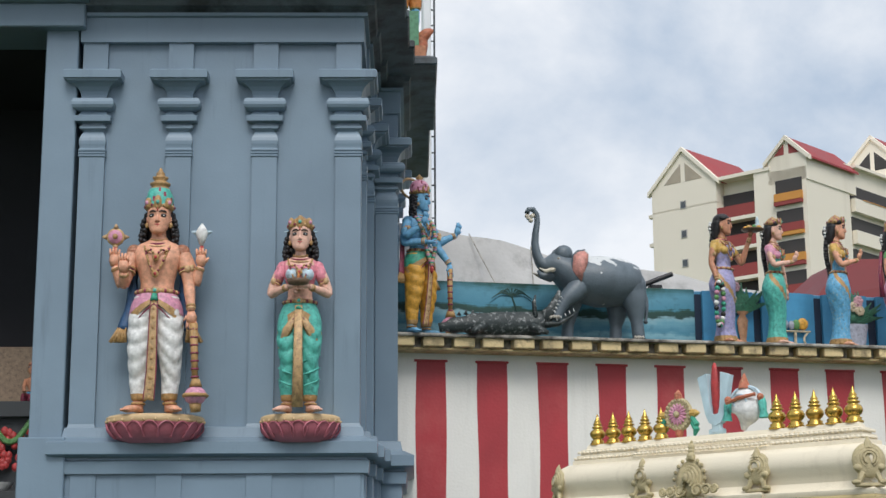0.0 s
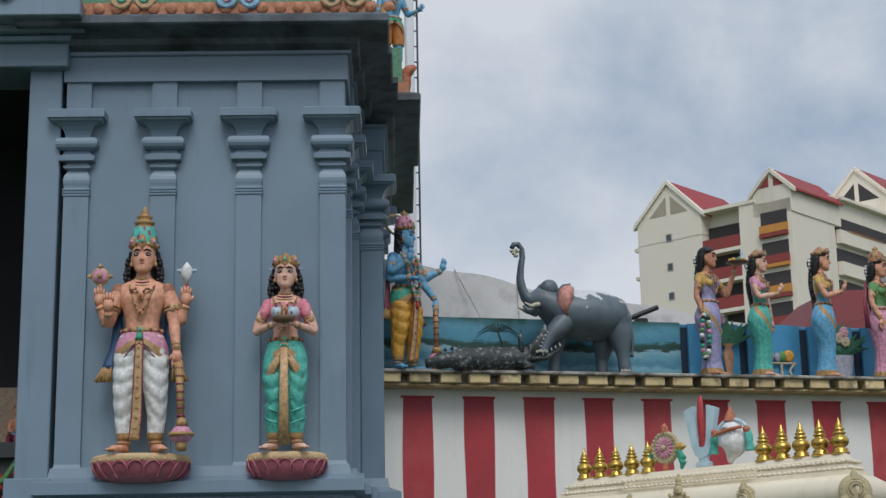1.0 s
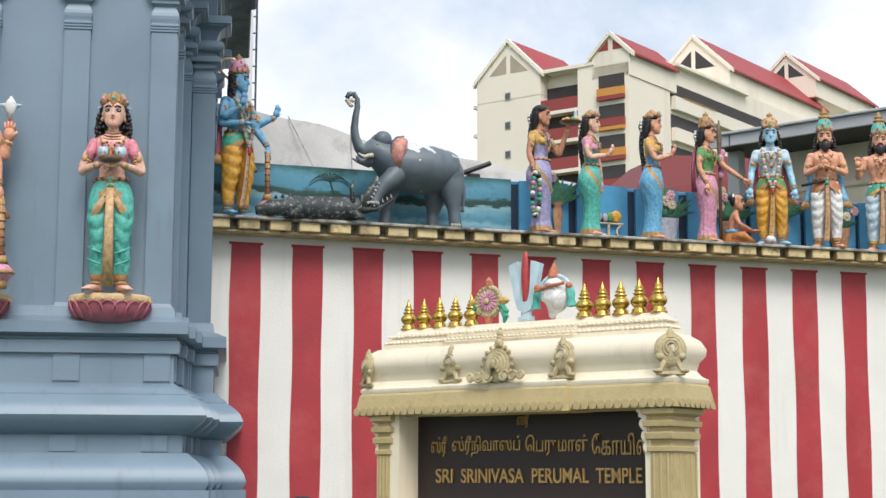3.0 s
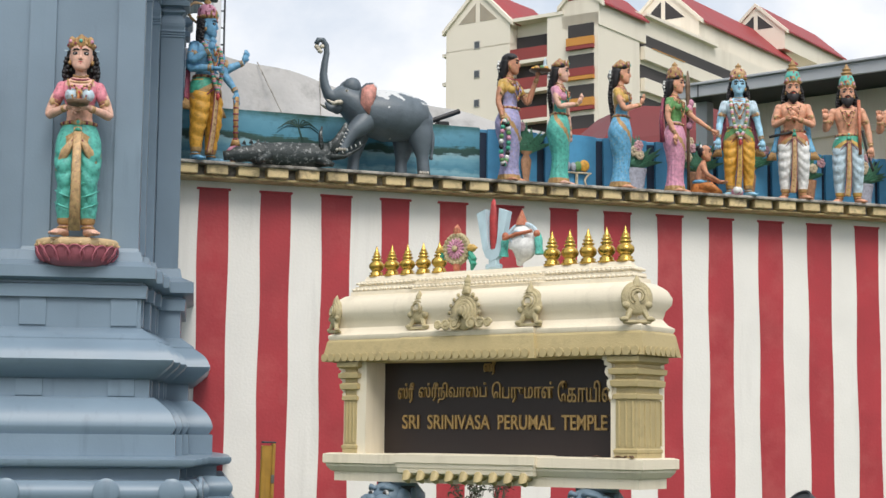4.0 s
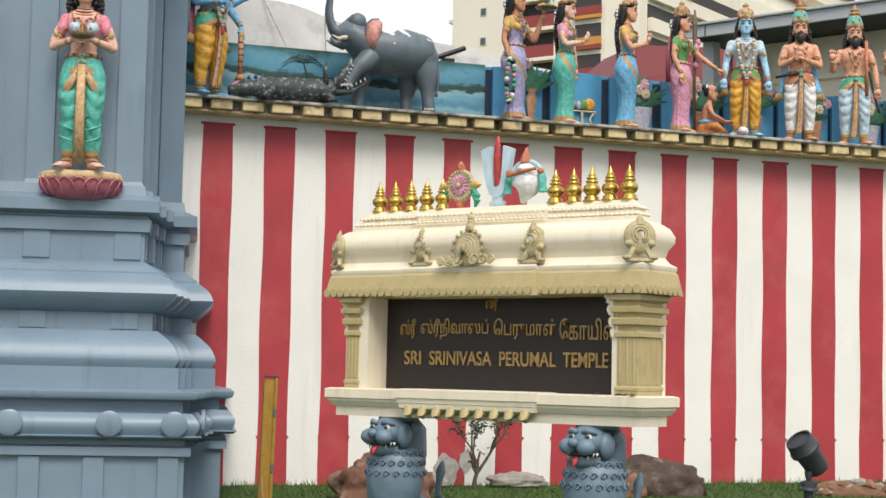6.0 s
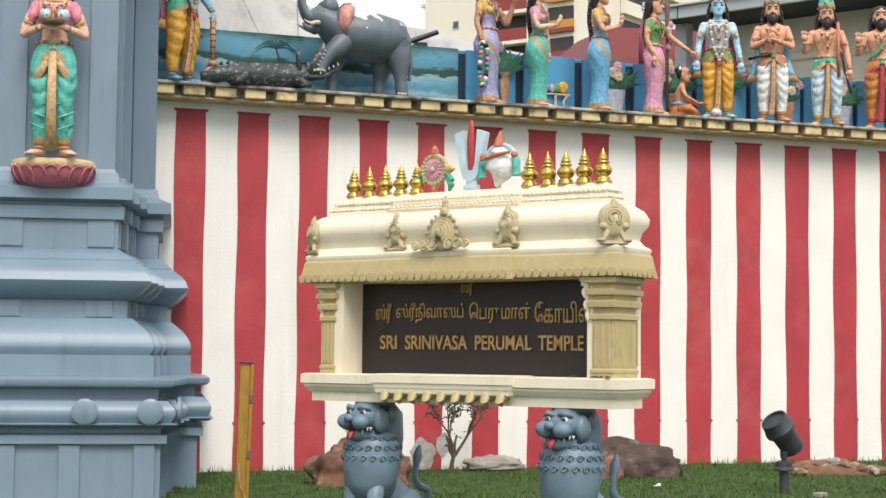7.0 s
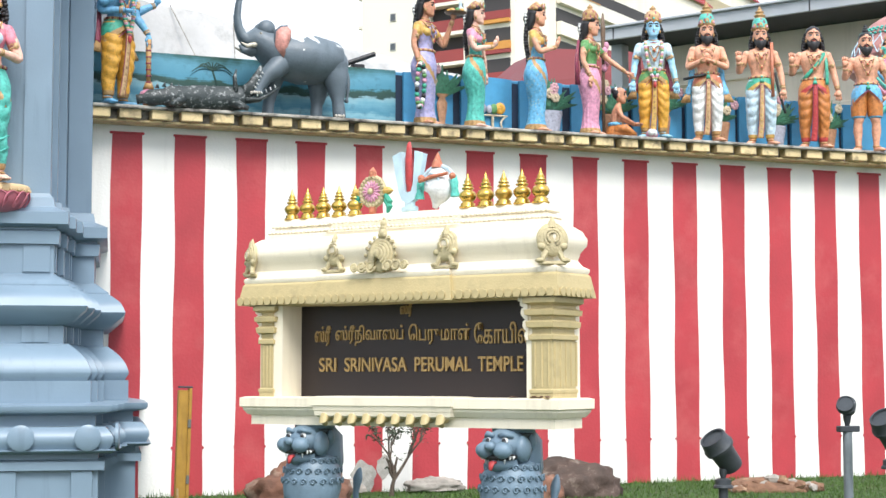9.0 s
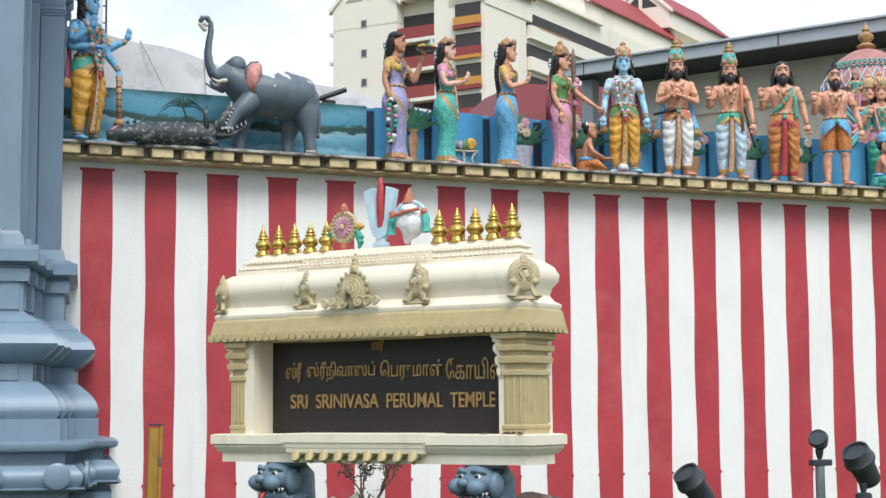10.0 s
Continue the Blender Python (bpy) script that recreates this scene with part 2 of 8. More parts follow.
# ledge with yellow blocks along the wall top
ledge = thing("wall_ledge", "stained concrete ledge with a row of cream yellow blocks", "ledge", kind="structure")
bm = boxed(3.47, 34, WALL_Y - 0.42, WALL_Y + 0.85, 4.60, 4.64, 0.01)
part("slab", bm, SLAB_DIRTY, ledge, "black-stained concrete slab")
bm = boxed(3.47, 34, WALL_Y - 0.30, WALL_Y + 0.3, 4.452, 4.482, 0.008)
part("fillet", bm, LEDGE_YELLOW, ledge)
bm = boxed(3.47, 34, WALL_Y - 0.22, WALL_Y + 0.3, 4.484, 4.603)
part("backing", bm, SLAB_DIRTY, ledge)
block_me = mesh_of("block", boxed(-0.13, 0.13, -0.38, 0.0, 4.486, 4.603, 0.01), LEDGE_YELLOW)
for i in range(82):
    share("block", block_me, ledge, pose(3.62 + 0.372 * i, WALL_Y + 0.012 * math.sin(i * 7.3), 0.0, 0, 0, 1.2 * math.sin(i * 3.7)))

# ---- the blue-grey gate tower ----
TOWER = pose(2.622, 16.313, 0, 0, 0, -11.2)
tower = thing("gate_tower", "blue-grey painted temple gate tower with moulded plinth and pilasters", "tower", TOWER)
PLAN = [(-2.93, 0), (0, 0), (0, 0.5), (0.06, 0.5), (0.06, 1.0), (0.12, 1.0), (0.12, 1.6), (0.37, 1.6), (0.37, 4.45), (-2.93, 4.45)]

UPPER = [(-2.93, 0), (0, 0), (0, 1.0), (0.03, 1.0), (0.03, 2.0), (0.09, 2.0), (0.09, 2.6), (0.36, 2.6), (0.36, 4.45), (0.30, 4.45), (0.30, 7.0), (-2.93, 7.0)]


def arc(d0, z0, d1, z1, bulge, n=6):
    """Points of a rounded course from (d0, z0) to (d1, z1), swelling outwards."""
    return [(d0 + (d1 - d0) * k / n + bulge * math.sin(math.pi * k / n), z0 + (z1 - z0) * k / n) for k in range(n + 1)]


courses = [
    ("plinth", [(0.50, -0.3), (0.50, 0.56)]),
    ("plinth_band", [(0.56, 0.56), (0.56, 0.64), (0.50, 0.66), (0.50, 0.72)]),
    ("round_band", [(0.62, 0.72), (0.66, 0.745)] + arc(0.60, 0.76, 0.56, 0.965, 0.06) + [(0.50, 0.97)]),
    ("neck_course", [(0.47, 0.97), (0.47, 1.08)]),
    ("drip_ledge", [(0.47, 1.075), (0.60, 1.10), (0.62, 1.13), (0.62, 1.165), (0.45, 1.19)]),
    ("block_course", [(0.42, 1.19), (0.42, 1.40)]),
    ("lotus_course", [(0.38, 1.40), (0.42, 1.47)] + arc(0.42, 1.49, 0.20, 1.76, 0.045, 8) + [(0.17, 1.76)]),
    ("lower_frieze", [(0.15, 1.76), (0.15, 1.94)]),
    ("octagon_course", [(0.18, 1.94), (0.22, 1.96), (0.36, 2.08), (0.38, 2.12)] + arc(0.37, 2.14, 0.20, 2.32, 0.035, 6) + [(0.20, 2.335), (0.06, 2.44)]),
    ("upper_frieze", [(0.045, 2.43), (0.045, 2.74)]),
    ("under_sill", [(0.09, 2.735), (0.10, 2.86), (0.07, 2.875), (0.07, 2.90)]),
    ("sill", [(0.12, 2.90), (0.18, 2.925), (0.18, 3.04), (0.05, 3.10), (0.03, 3.20), (-0.02, 3.21)]),
    ("shaft", [(-0.055, 3.10), (-0.055, 7.30)]),
    ("fascia", [(0.03, 7.27), (0.03, 7.54), (0.07, 7.55), (0.07, 7.585)]),
    ("cornice", [(0.05, 7.585), (0.09, 7.62), (0.14, 7.64), (0.16, 7.70), (0.26, 7.73), (0.38, 7.745), (0.46, 7.74), (0.48, 7.76), (0.48, 7.83), (0.40, 7.88), (0.22, 7.90)]),
]
# the cornice alone takes the blue with shade and stains in its colour
for nm, prof in courses:
    part(nm, moulding(PLAN if prof[0][1] < 3.05 else UPPER, prof), BLUE_SHADED_WORN if nm == "cornice" else BLUE, tower, smooth=True)

# pilasters with vase-shaped capitals
half = 0.13


def square_stack(bm, prof, depth=0.10):
    """Courses on a half-engaged square pilaster: (outward growth, height)."""
    rings = []
    for d, z in prof:
        w = half + d
        rings.append([bm.verts.new(p) for p in ((-w, -d - 0.0, z), (w, -d - 0.0, z), (w, depth, z), (-w, depth, z))])
    rings_to_faces(bm, rings, True, 0)
    return bm


shaft_me = mesh_of("pilaster_shaft", square_stack(bmesh.new(), [(0.02, 3.17), (0, 3.24), (0, 6.03)]), BLUE)
cap_prof = [(0.0, 6.02), (0.012, 6.03), (0.012, 6.045), (0.0, 6.05), (0.012, 6.06), (0.012, 6.075), (0, 6.08), (0.012, 6.09), (0.012, 6.105), (0.0, 6.115)] + \
    [(0.0 + 0.022 * math.sin(k / 5 * math.pi) - 0.03 * (k / 5), 6.13 + 0.17 * k / 5) for k in range(6)] + \
    [(-0.02, 6.315), (0.008, 6.33), (0.008, 6.36), (-0.015, 6.37), (-0.015, 6.39), (0.055, 6.40), (0.06, 6.455), (0.02, 6.47), (0.0, 6.52)]
neck_me = mesh_of("capital_neck", square_stack(bmesh.new(), cap_prof), BLUE)
cush_me = mesh_of("capital_cushion", square_stack(bmesh.new(), [(0.03, 6.52), (0.075, 6.54), (0.09, 6.57), (0.09, 6.60), (0.07, 6.64), (0.03, 6.655), (0.0, 6.66)]), BLUE)
abac_me = mesh_of("capital_abacus", square_stack(bmesh.new(), [(0.0, 6.66), (0.004, 6.69), (0.016, 6.73), (0.045, 6.775), (0.09, 6.805), (0.135, 6.815), (0.14, 6.835), (0.168, 6.84), (0.172, 6.915), (0.15, 6.935), (0.0, 6.94)]), BLUE)
top_me = mesh_of("pilaster_head", square_stack(bmesh.new(), [(0, 6.93), (0, 7.275)]), BLUE)
spots = [(-2.80, 0, 0), (-1.90, 0, 0), (-1.005, 0, 0), (-0.135, 0, 0), (0.0, 0.14, 90), (0.03, 1.14, 90), (0.09, 2.14, 90), (0.225, 2.6, 0), (0.36, 2.74, 90), (0.36, 4.25, 90)]
for u, v, turn in spots:
    at = pose(u, v, 0, 0, 0, turn)
    for nm, me in (("pilaster_shaft", shaft_me), ("capital_neck", neck_me), ("capital_cushion", cush_me), ("capital_abacus", abac_me), ("pilaster_head", top_me)):
        share(nm, me, tower, at)
# small blocks of the friezes
for z0, z1, d, nmz in ((2.46, 2.735, 0.045, "frieze_block"), (1.77, 1.935, 0.15, "frieze_block")):
    me = mesh_of(nmz, boxed(-0.13, 0.13, -d - 0.018, 0.0, z0, z1, 0.004), BLUE)
    for u in (-2.75, -1.90, -1.0, -0.12):
        share(nmz, me, tower, pose(u, 0, 0))
    for v in (0.2, 0.55, 0.9, 1.25):
        share(nmz, me, tower, pose(0.0 if v < 0.5 else 0.06 if v < 1.0 else 0.12, v, 0, 0, 0, 90))
# round bosses on the lower band, small pilasters on the plinth
bm = bmesh.new()
lathe(bm, [(0.125, 0.0), (0.125, 0.03), (0.10, 0.045)], seg=20)
boss_me = mesh_of("round_boss", bm, BLUE, True)
for u in (-2.97, -2.05, -1.13, -0.21, 0.40):
    share("round_boss", boss_me, tower, pose(u, -0.635, 0.865, 90))
for v in (-0.3, 0.35):
    share("round_boss", boss_me, tower, pose(0.655, v, 0.865, 90, 0, 90))
pl_me = mesh_of("plinth_pilaster", boxed(-0.10, 0.10, -0.535, -0.40, -0.2, 0.555, 0.006), BLUE)
for u in (-2.6, -1.75, -0.95, -0.35, 0.35):
    share("plinth_pilaster", pl_me, tower, pose(u, 0, 0))

# doorway pier and lintel beside the tower body
part("door_pier", box(boxed(-3.32, -2.98, -0.02, 0.6, 3.1, 7.42, 0.01), -3.40, -2.93, -0.12, 0.6, -0.3, 3.1, 0.012), BLUE, tower)
bm = boxed(-7.4, -2.90, -0.16, 0.6, 7.40, 7.66, 0.012)
box(bm, -7.4, -2.86, -0.24, 0.6, 7.66, 7.72, 0.01)
part("door_lintel", bm, BLUE, tower)
bm = bmesh.new()
for d, z0, z1 in ((0.35, 7.73, 7.80), (0.60, 7.80, 7.98)):
    box(bm, -7.4, -2.70, -d, 0.6, z0, z1, 0.012)
part("door_cornice", bm, BLUE, tower)
# passage surfaces carry the interior's shade in their colour
part("passage_wall", boxed(-7.4, -2.93, 3.0, 3.15, -0.3, 7.6), PASSAGE_SHADE, tower, "passage wall coloured near-black for shade")
part("passage_side", boxed(-7.5, -7.4, -0.1, 3.15, -0.3, 7.6), PASSAGE_SHADE, tower)
part("passage_ceiling", boxed(-7.4, -2.93, 0.6, 3.0, 7.45, 7.6), PASSAGE_SHADE, tower)

# ---- paints of the apartment block ----
FACADE = mat("cream_facade", (0.84, 0.77, 0.65), 0.8, 0.05, 0.12, 0.1, 3, (0.45, 0.37, 0.27), 0.35, 0.06, True)
ROOF_RED = mat("red_metal_roof", (0.32, 0.028, 0.03), 0.55, 0.14, 0.4, 0.1, 5)
BAND_RED = mat("red_parapet_paint", (0.30, 0.055, 0.05), 0.7, 0.1, 0.4, 0.1, 4)
BAND_ORANGE = mat("orange_parapet_paint", (0.62, 0.28, 0.06), 0.7, 0.08, 0.4, 0.1, 4)
# near-black colour that paints shade into the facade openings
RECESS_SHADE = mat("recess_shade_paint", (0.055, 0.05, 0.05), 0.8, 0.2, 0.4, 0)

WINDOW_FRAME = mat("window_frame_grey", (0.45, 0.43, 0.40), 0.6, 0.1, 1, 0.05)
WINDOW_GLASS = mat("dull_window_glass", (0.09, 0.10, 0.11), 0.15, 0.2, 1, 0.0)

# ---- painted parapet behind the figures ----
PARA = mat("painted_sky_blue", (0.10, 0.34, 0.55), 0.65, 0.25, 1.6, 0.15, 40, (0.05, 0.10, 0.12), 0.4, 2.5)
single("wall_parapet", boxed(2.6, 34, WALL_Y + 0.42, WALL_Y + 0.55, 4.64, 5.43, 0.01), PARA, "blue painted parapet with landscape and potted plants", "parapet", kind="structure")

# ---- sign ----
SIGN = pose(5.356, 10.627, 0, 0, 0, -56) @ pose(-1.515, 0, 0)
sign = thing("temple_sign", "cream painted shrine-shaped name sign with dark nameboard", "sign", SIGN)
SD = 0.55
RECT = [(-1.5, 0), (1.5, 0), (1.5, SD), (-1.5, SD)]
part("base_ledge", moulding(RECT, [(-0.07, 1.05), (-0.07, 1.125), (-0.05, 1.13), (-0.02, 1.17), (-0.02, 1.185), (0, 1.195), (0, 1.265), (-0.03, 1.275)]), CREAM, sign)
part("eave", moulding(RECT, [(0.0, 2.02), (0.015, 2.02), (-0.015, 2.18), (-0.03, 2.2)]), OCHRE, sign)
roof_prof = [(-0.03, 2.195), (-0.02, 2.215), (-0.02, 2.235), (-0.06, 2.26), (-0.085, 2.30), (-0.07, 2.36), (-0.035, 2.41), (-0.03, 2.46), (-0.06, 2.52), (-0.12, 2.565), (-0.15, 2.57), (-0.15, 2.60), (-0.175, 2.61), (-0.175, 2.645), (-0.20, 2.65), (-0.20, 2.69), (-0.23, 2.70), (-0.245, 2.735)]
part("roof", moulding(RECT, roof_prof), CREAM, sign, smooth=True)

# ---- painted statues ----
PAINTS = {}
DOTS = dict(lilac=(0.62, 0.42, 0.25), teal=(0.02, 0.20, 0.15), sky=(0.60, 0.52, 0.30), rose=(0.72, 0.50, 0.52), gold=(0.70, 0.52, 0.28), gold_light=(0.34, 0.10, 0.10),
            brick=(0.62, 0.40, 0.22), ochre=(0.66, 0.50, 0.22), maroon=(0.50, 0.24, 0.12))


def paint(key, color, rough=0.5):
    """Weathered enamel on plaster."""
    if key not in PAINTS:
        PAINTS[key] = mat("enamel_" + key, color, rough, 0.30, 22, 0.25, 70, tuple(0.16 * c for c in color), 0.22 if key.startswith("skin") or key == "white" else 0.7, 24.0, dirt_from=0.53,
                          dots=DOTS.get(key))
    return PAINTS[key]


for key_, col_ in dict(
        skin=(0.74, 0.37, 0.235), skin_tan=(0.58, 0.27, 0.16), skin_pale=(0.78, 0.47, 0.36), skin_blue=(0.16, 0.40, 0.62), skin_sky=(0.34, 0.62, 0.80),
        white=(0.78, 0.78, 0.76), pale_blue=(0.52, 0.66, 0.74), gold=(0.44, 0.26, 0.10), gold_light=(0.58, 0.38, 0.19), hair=(0.018, 0.016, 0.018),
        pink=(0.70, 0.24, 0.30), rose=(0.66, 0.30, 0.42), green=(0.05, 0.36, 0.24), teal=(0.10, 0.48, 0.40), leaf=(0.12, 0.30, 0.10), lilac=(0.36, 0.34, 0.56),
        sky=(0.14, 0.42, 0.66), navy=(0.03, 0.09, 0.20), yellow=(0.72, 0.37, 0.05), ochre=(0.60, 0.38, 0.10), orange=(0.55, 0.20, 0.05), red=(0.48, 0.05, 0.05),
        maroon=(0.25, 0.04, 0.08), brick=(0.52, 0.17, 0.09), black=(0.02, 0.02, 0.02), grey=(0.10, 0.125, 0.145), bronze=(0.16, 0.10, 0.06)).items():
    paint(key_, col_)
PAINT_KEYS = list(PAINTS)
K = {k: i for i, k in enumerate(PAINT_KEYS)}


def ell_rings(bm, rows_, mi, seg=20, fold=0.0, folds=9, twist=0.0):
    """A body of horizontal ellipses: rows of (x, y, z, rx, ry)."""
    rings = []
    for k, (x, y, z, rx, ry) in enumerate(rows_):
        ring = []
        for i in range(seg):
            a = 2 * math.pi * i / seg
            f = 1 + fold * math.cos(folds * a + twist * k)
            ring.append(bm.verts.new((x + rx * f * math.cos(a), y + ry * f * math.sin(a), z)))
        rings.append(ring)
    rings_to_faces(bm, rings, True, mi)


def hand(bm, wrist, d, mi, size=1.0, grip=False):
    """A palm with four fingers and a thumb pointing along d."""
    w, d = Vector(wrist), Vector(d).normalized()
    side = d.cross(Vector((0, -1, 0)))
    side = side.normalized() if side.length > 0.2 else Vector((1, 0, 0))
    s = 0.021 * size
    tube(bm, [w, w + d * 1.2 * s, w + d * 2.4 * s], [s * 0.75, s * 1.15, s * 1.0], mi, 8, 0.6)
    base = w + d * 2.2 * s
    for k in range(4):
        o = side * (k - 1.5) * 0.52 * s
        tip = base + o * 1.25 + d * (1.9 - 0.3 * abs(k - 1.3)) * s
        if grip:
            tip = base + o + d * 0.7 * s + Vector((0, -0.9 * s, 0))
        tube(bm, [base + o, (base + o + tip) / 2 + Vector((0, -0.12 * s, 0)), tip], [s * 0.30, s * 0.29, s * 0.2], mi, 6)
    tube(bm, [w + d * 0.9 * s + side * 0.9 * s, w + d * 1.9 * s + side * 1.55 * s], [s * 0.33, s * 0.24], mi, 6)


def loft(bm, rows_, color, seg=40, n=4, disp=None):
    """A body through ellipses (z, x, y, rx, ry) from below upwards; color and disp take the angle from the front and the height."""
    p = np.array(rows_, float)
    out = []
    for i in range(len(p) - 1):
        a, b, c, d = p[max(i - 1, 0)], p[i], p[i + 1], p[min(i + 2, len(p) - 1)]
        for k in range(n):
            t = k / n
            out.append(0.5 * (2 * b + (c - a) * t + (2 * a - 5 * b + 4 * c - d) * t * t + (3 * b - a - 3 * c + d) * t ** 3))
    out.append(p[-1])
    angs = [-math.pi + 2 * math.pi * i / seg for i in range(seg)]
    rings = []
    for z, x, y, rx, ry in out:
        ring = []
        for f in angs:
            k = 1 + (disp(f, z) if disp else 0)
            ring.append(bm.verts.new((x + rx * k * math.sin(f), y - ry * k * math.cos(f), z)))
        rings.append(ring)
    for j in range(len(rings) - 1):
        zm = (out[j][0] + out[j + 1][0]) / 2
        for i in range(seg):
            i2 = (i + 1) % seg
            key = color(angs[i] + math.pi / seg, zm) if callable(color) else color
            bm.faces.new((rings[j][i], rings[j][i2], rings[j + 1][i2], rings[j + 1][i])).material_index = K[key]
    for r, key in ((rings[0][::-1], 0), (rings[-1], 1)):
        bm.faces.new(r).material_index = K[color(0, out[-key][0]) if callable(color) else color]


def wrap(bm, low, color, edge, lift=0.0, top=0.585, wide=1.0, band=0.2, span=math.pi, folds=0.012):
    """Cloth round the hips from the belt down to a hem whose height follows the angle; the hem is a band of another paint."""
    seg, rows_ = 44, 9
    rings = []
    for j in range(rows_ + 1):
        u = j / rows_
        ring = []
        for i in range(seg + 1):
            f = span * (-1 + 2 * i / seg)
            z = top + (low(f) - top) * u
            g = max(0.0, min(1.0, (top - z) / 0.12))
            rx = (0.080 + 0.044 * math.sin(g * math.pi / 2)) * wide + lift
            ry = (0.063 + 0.031 * math.sin(g * math.pi / 2)) * wide + lift
            k = 1 + folds * math.sin(11 * f + 26 * z) * u
            ring.append(bm.verts.new((rx * k * math.sin(f), -ry * k * math.cos(f), z)))
        rings.append(ring)
    for j in range(rows_):
        for i in range(seg):
            bm.faces.new((rings[j][i], rings[j + 1][i], rings[j + 1][i + 1], rings[j][i + 1])).material_index = K[edge if (j + 1) / rows_ > 1 - band else color]


CROWNS = {
    "tall": [(0.058, -0.006), (0.064, 0.004), (0.060, 0.014), (0.061, 0.028), (0.059, 0.050), (0.054, 0.072), (0.045, 0.092), (0.034, 0.104), (0.044, 0.110), (0.046, 0.118), (0.030, 0.126), (0.024, 0.132), (0.034, 0.140), (0.035, 0.147), (0.016, 0.156), (0.020, 0.164), (0.012, 0.174), (0.003, 0.192)],
    "round": [(0.058, -0.006), (0.064, 0.006), (0.060, 0.016), (0.064, 0.036), (0.061, 0.058), (0.047, 0.080), (0.026, 0.092), (0.016, 0.096), (0.026, 0.106), (0.022, 0.114), (0.010, 0.122), (0.003, 0.134)],
    "tiara": [(0.058, -0.008), (0.063, 0.002), (0.058, 0.016), (0.048, 0.030), (0.032, 0.046), (0.016, 0.056), (0.003, 0.066)],
}


def face(bm, c, skin, turn=0.0, beard=False, tilt=0.0):
    """Head with brow, eyes, nose, lips, jaw and ears, looking along -y; c is the middle of the head."""
    n0 = len(bm.verts)
    sock = lambda f, z: -0.075 * math.exp(-((abs(f) - 0.42) / 0.22) ** 2 - ((z - 0.010) / 0.012) ** 2) + 0.035 * math.exp(-((abs(f) - 0.62) / 0.3) ** 2 - ((z + 0.016) / 0.016) ** 2)
    loft(bm, [(-0.073, 0, -0.030, 0.010, 0.010), (-0.070, 0, -0.029, 0.020, 0.018), (-0.061, 0, -0.022, 0.031, 0.031), (-0.045, 0, -0.013, 0.0405, 0.041), (-0.024, 0, -0.006, 0.0465, 0.048),
              (0.0, 0, -0.001, 0.0500, 0.053), (0.022, 0, 0.002, 0.0515, 0.056), (0.042, 0, 0.003, 0.049, 0.055), (0.060, 0, 0.004, 0.038, 0.044), (0.072, 0, 0.004, 0.014, 0.016)], skin, 28, 3, sock)
    tube(bm, smooth_path([(0, -0.052, 0.020), (0, -0.054, 0.006), (0, -0.0585, -0.012), (0, -0.0575, -0.018), (0, -0.048, -0.021)], 3), [0.0045, 0.0048, 0.0052, 0.0056, 0.006, 0.0066, 0.0075, 0.008, 0.008, 0.0075, 0.007, 0.005, 0.003], K[skin], 8)
    for s in (-1, 1):
        ball(bm, (s * 0.0062, -0.054, -0.019), (0.0055, 0.0055, 0.0045), K[skin], 6, 4)
        ball(bm, (s * 0.0205, -0.0425, 0.0075), (0.0180, 0.0075, 0.0100), K["black"], 10, 6)
        ball(bm, (s * 0.0205, -0.0453, 0.0065), (0.0130, 0.0058, 0.0048), K["white"], 10, 6)
        ball(bm, (s * 0.0205, -0.0487, 0.0070), (0.0066, 0.0046, 0.0066), K["black"], 8, 5)
        tube(bm, [(s * 0.007, -0.0535, 0.0225), (s * 0.018, -0.0520, 0.0285), (s * 0.029, -0.0455, 0.0275), (s * 0.038, -0.0375, 0.0215)], [0.0028, 0.0046, 0.0040, 0.0018], K["black"], 6)
        ball(bm, (s * 0.0505, 0.006, -0.004), (0.006, 0.012, 0.019), K[skin], 8, 6)
        ball(bm, (s * 0.052, 0.0, -0.028), (0.009, 0.009, 0.013), K["gold"], 8, 6)
    tube(bm, [(-0.0165, -0.0455, -0.0365), (-0.007, -0.0515, -0.0335), (0, -0.0525, -0.0350), (0.007, -0.0515, -0.0335), (0.0165, -0.0455, -0.0365)], [0.0015, 0.0038, 0.0034, 0.0038, 0.0015], K["red"], 6)
    tube(bm, [(-0.012, -0.0470, -0.0405), (0, -0.0510, -0.0425), (0.012, -0.0470, -0.0405)], [0.002, 0.0048, 0.002], K["red"], 6)
    tube(bm, [(0, -0.0565, 0.026), (0, -0.0555, 0.044)], [0.0035, 0.002], K["red"], 5)
    if beard:
        bd = lambda f, z: 0.05 * math.sin(9 * f + 60 * z)
        loft(bm, [(-0.118, 0, -0.036, 0.005, 0.005), (-0.105, 0, -0.034, 0.018, 0.015), (-0.085, 0, -0.030, 0.034, 0.026), (-0.062, 0, -0.022, 0.0445, 0.036), (-0.044, 0, -0.012, 0.0475, 0.0425), (-0.028, 0, -0.003, 0.0500, 0.043), (-0.008, 0, 0.006, 0.0520, 0.040)], "hair", 30, 3, bd)
        for s in (-1, 1):
            tube(bm, [(0, -0.060, -0.0255), (s * 0.013, -0.0560, -0.0290), (s * 0.027, -0.0455, -0.0400)], [0.0045, 0.0055, 0.003], K["hair"], 6)
        ball(bm, (0, -0.0555, -0.0375), (0.010, 0.004, 0.0035), K["red"], 8, 5)
    bm.verts.ensure_lookup_table()
    bmesh.ops.transform(bm, matrix=Matrix.Translation(c) @ Matrix.Rotation(radians(turn), 4, 'Z'), verts=bm.verts[n0:])


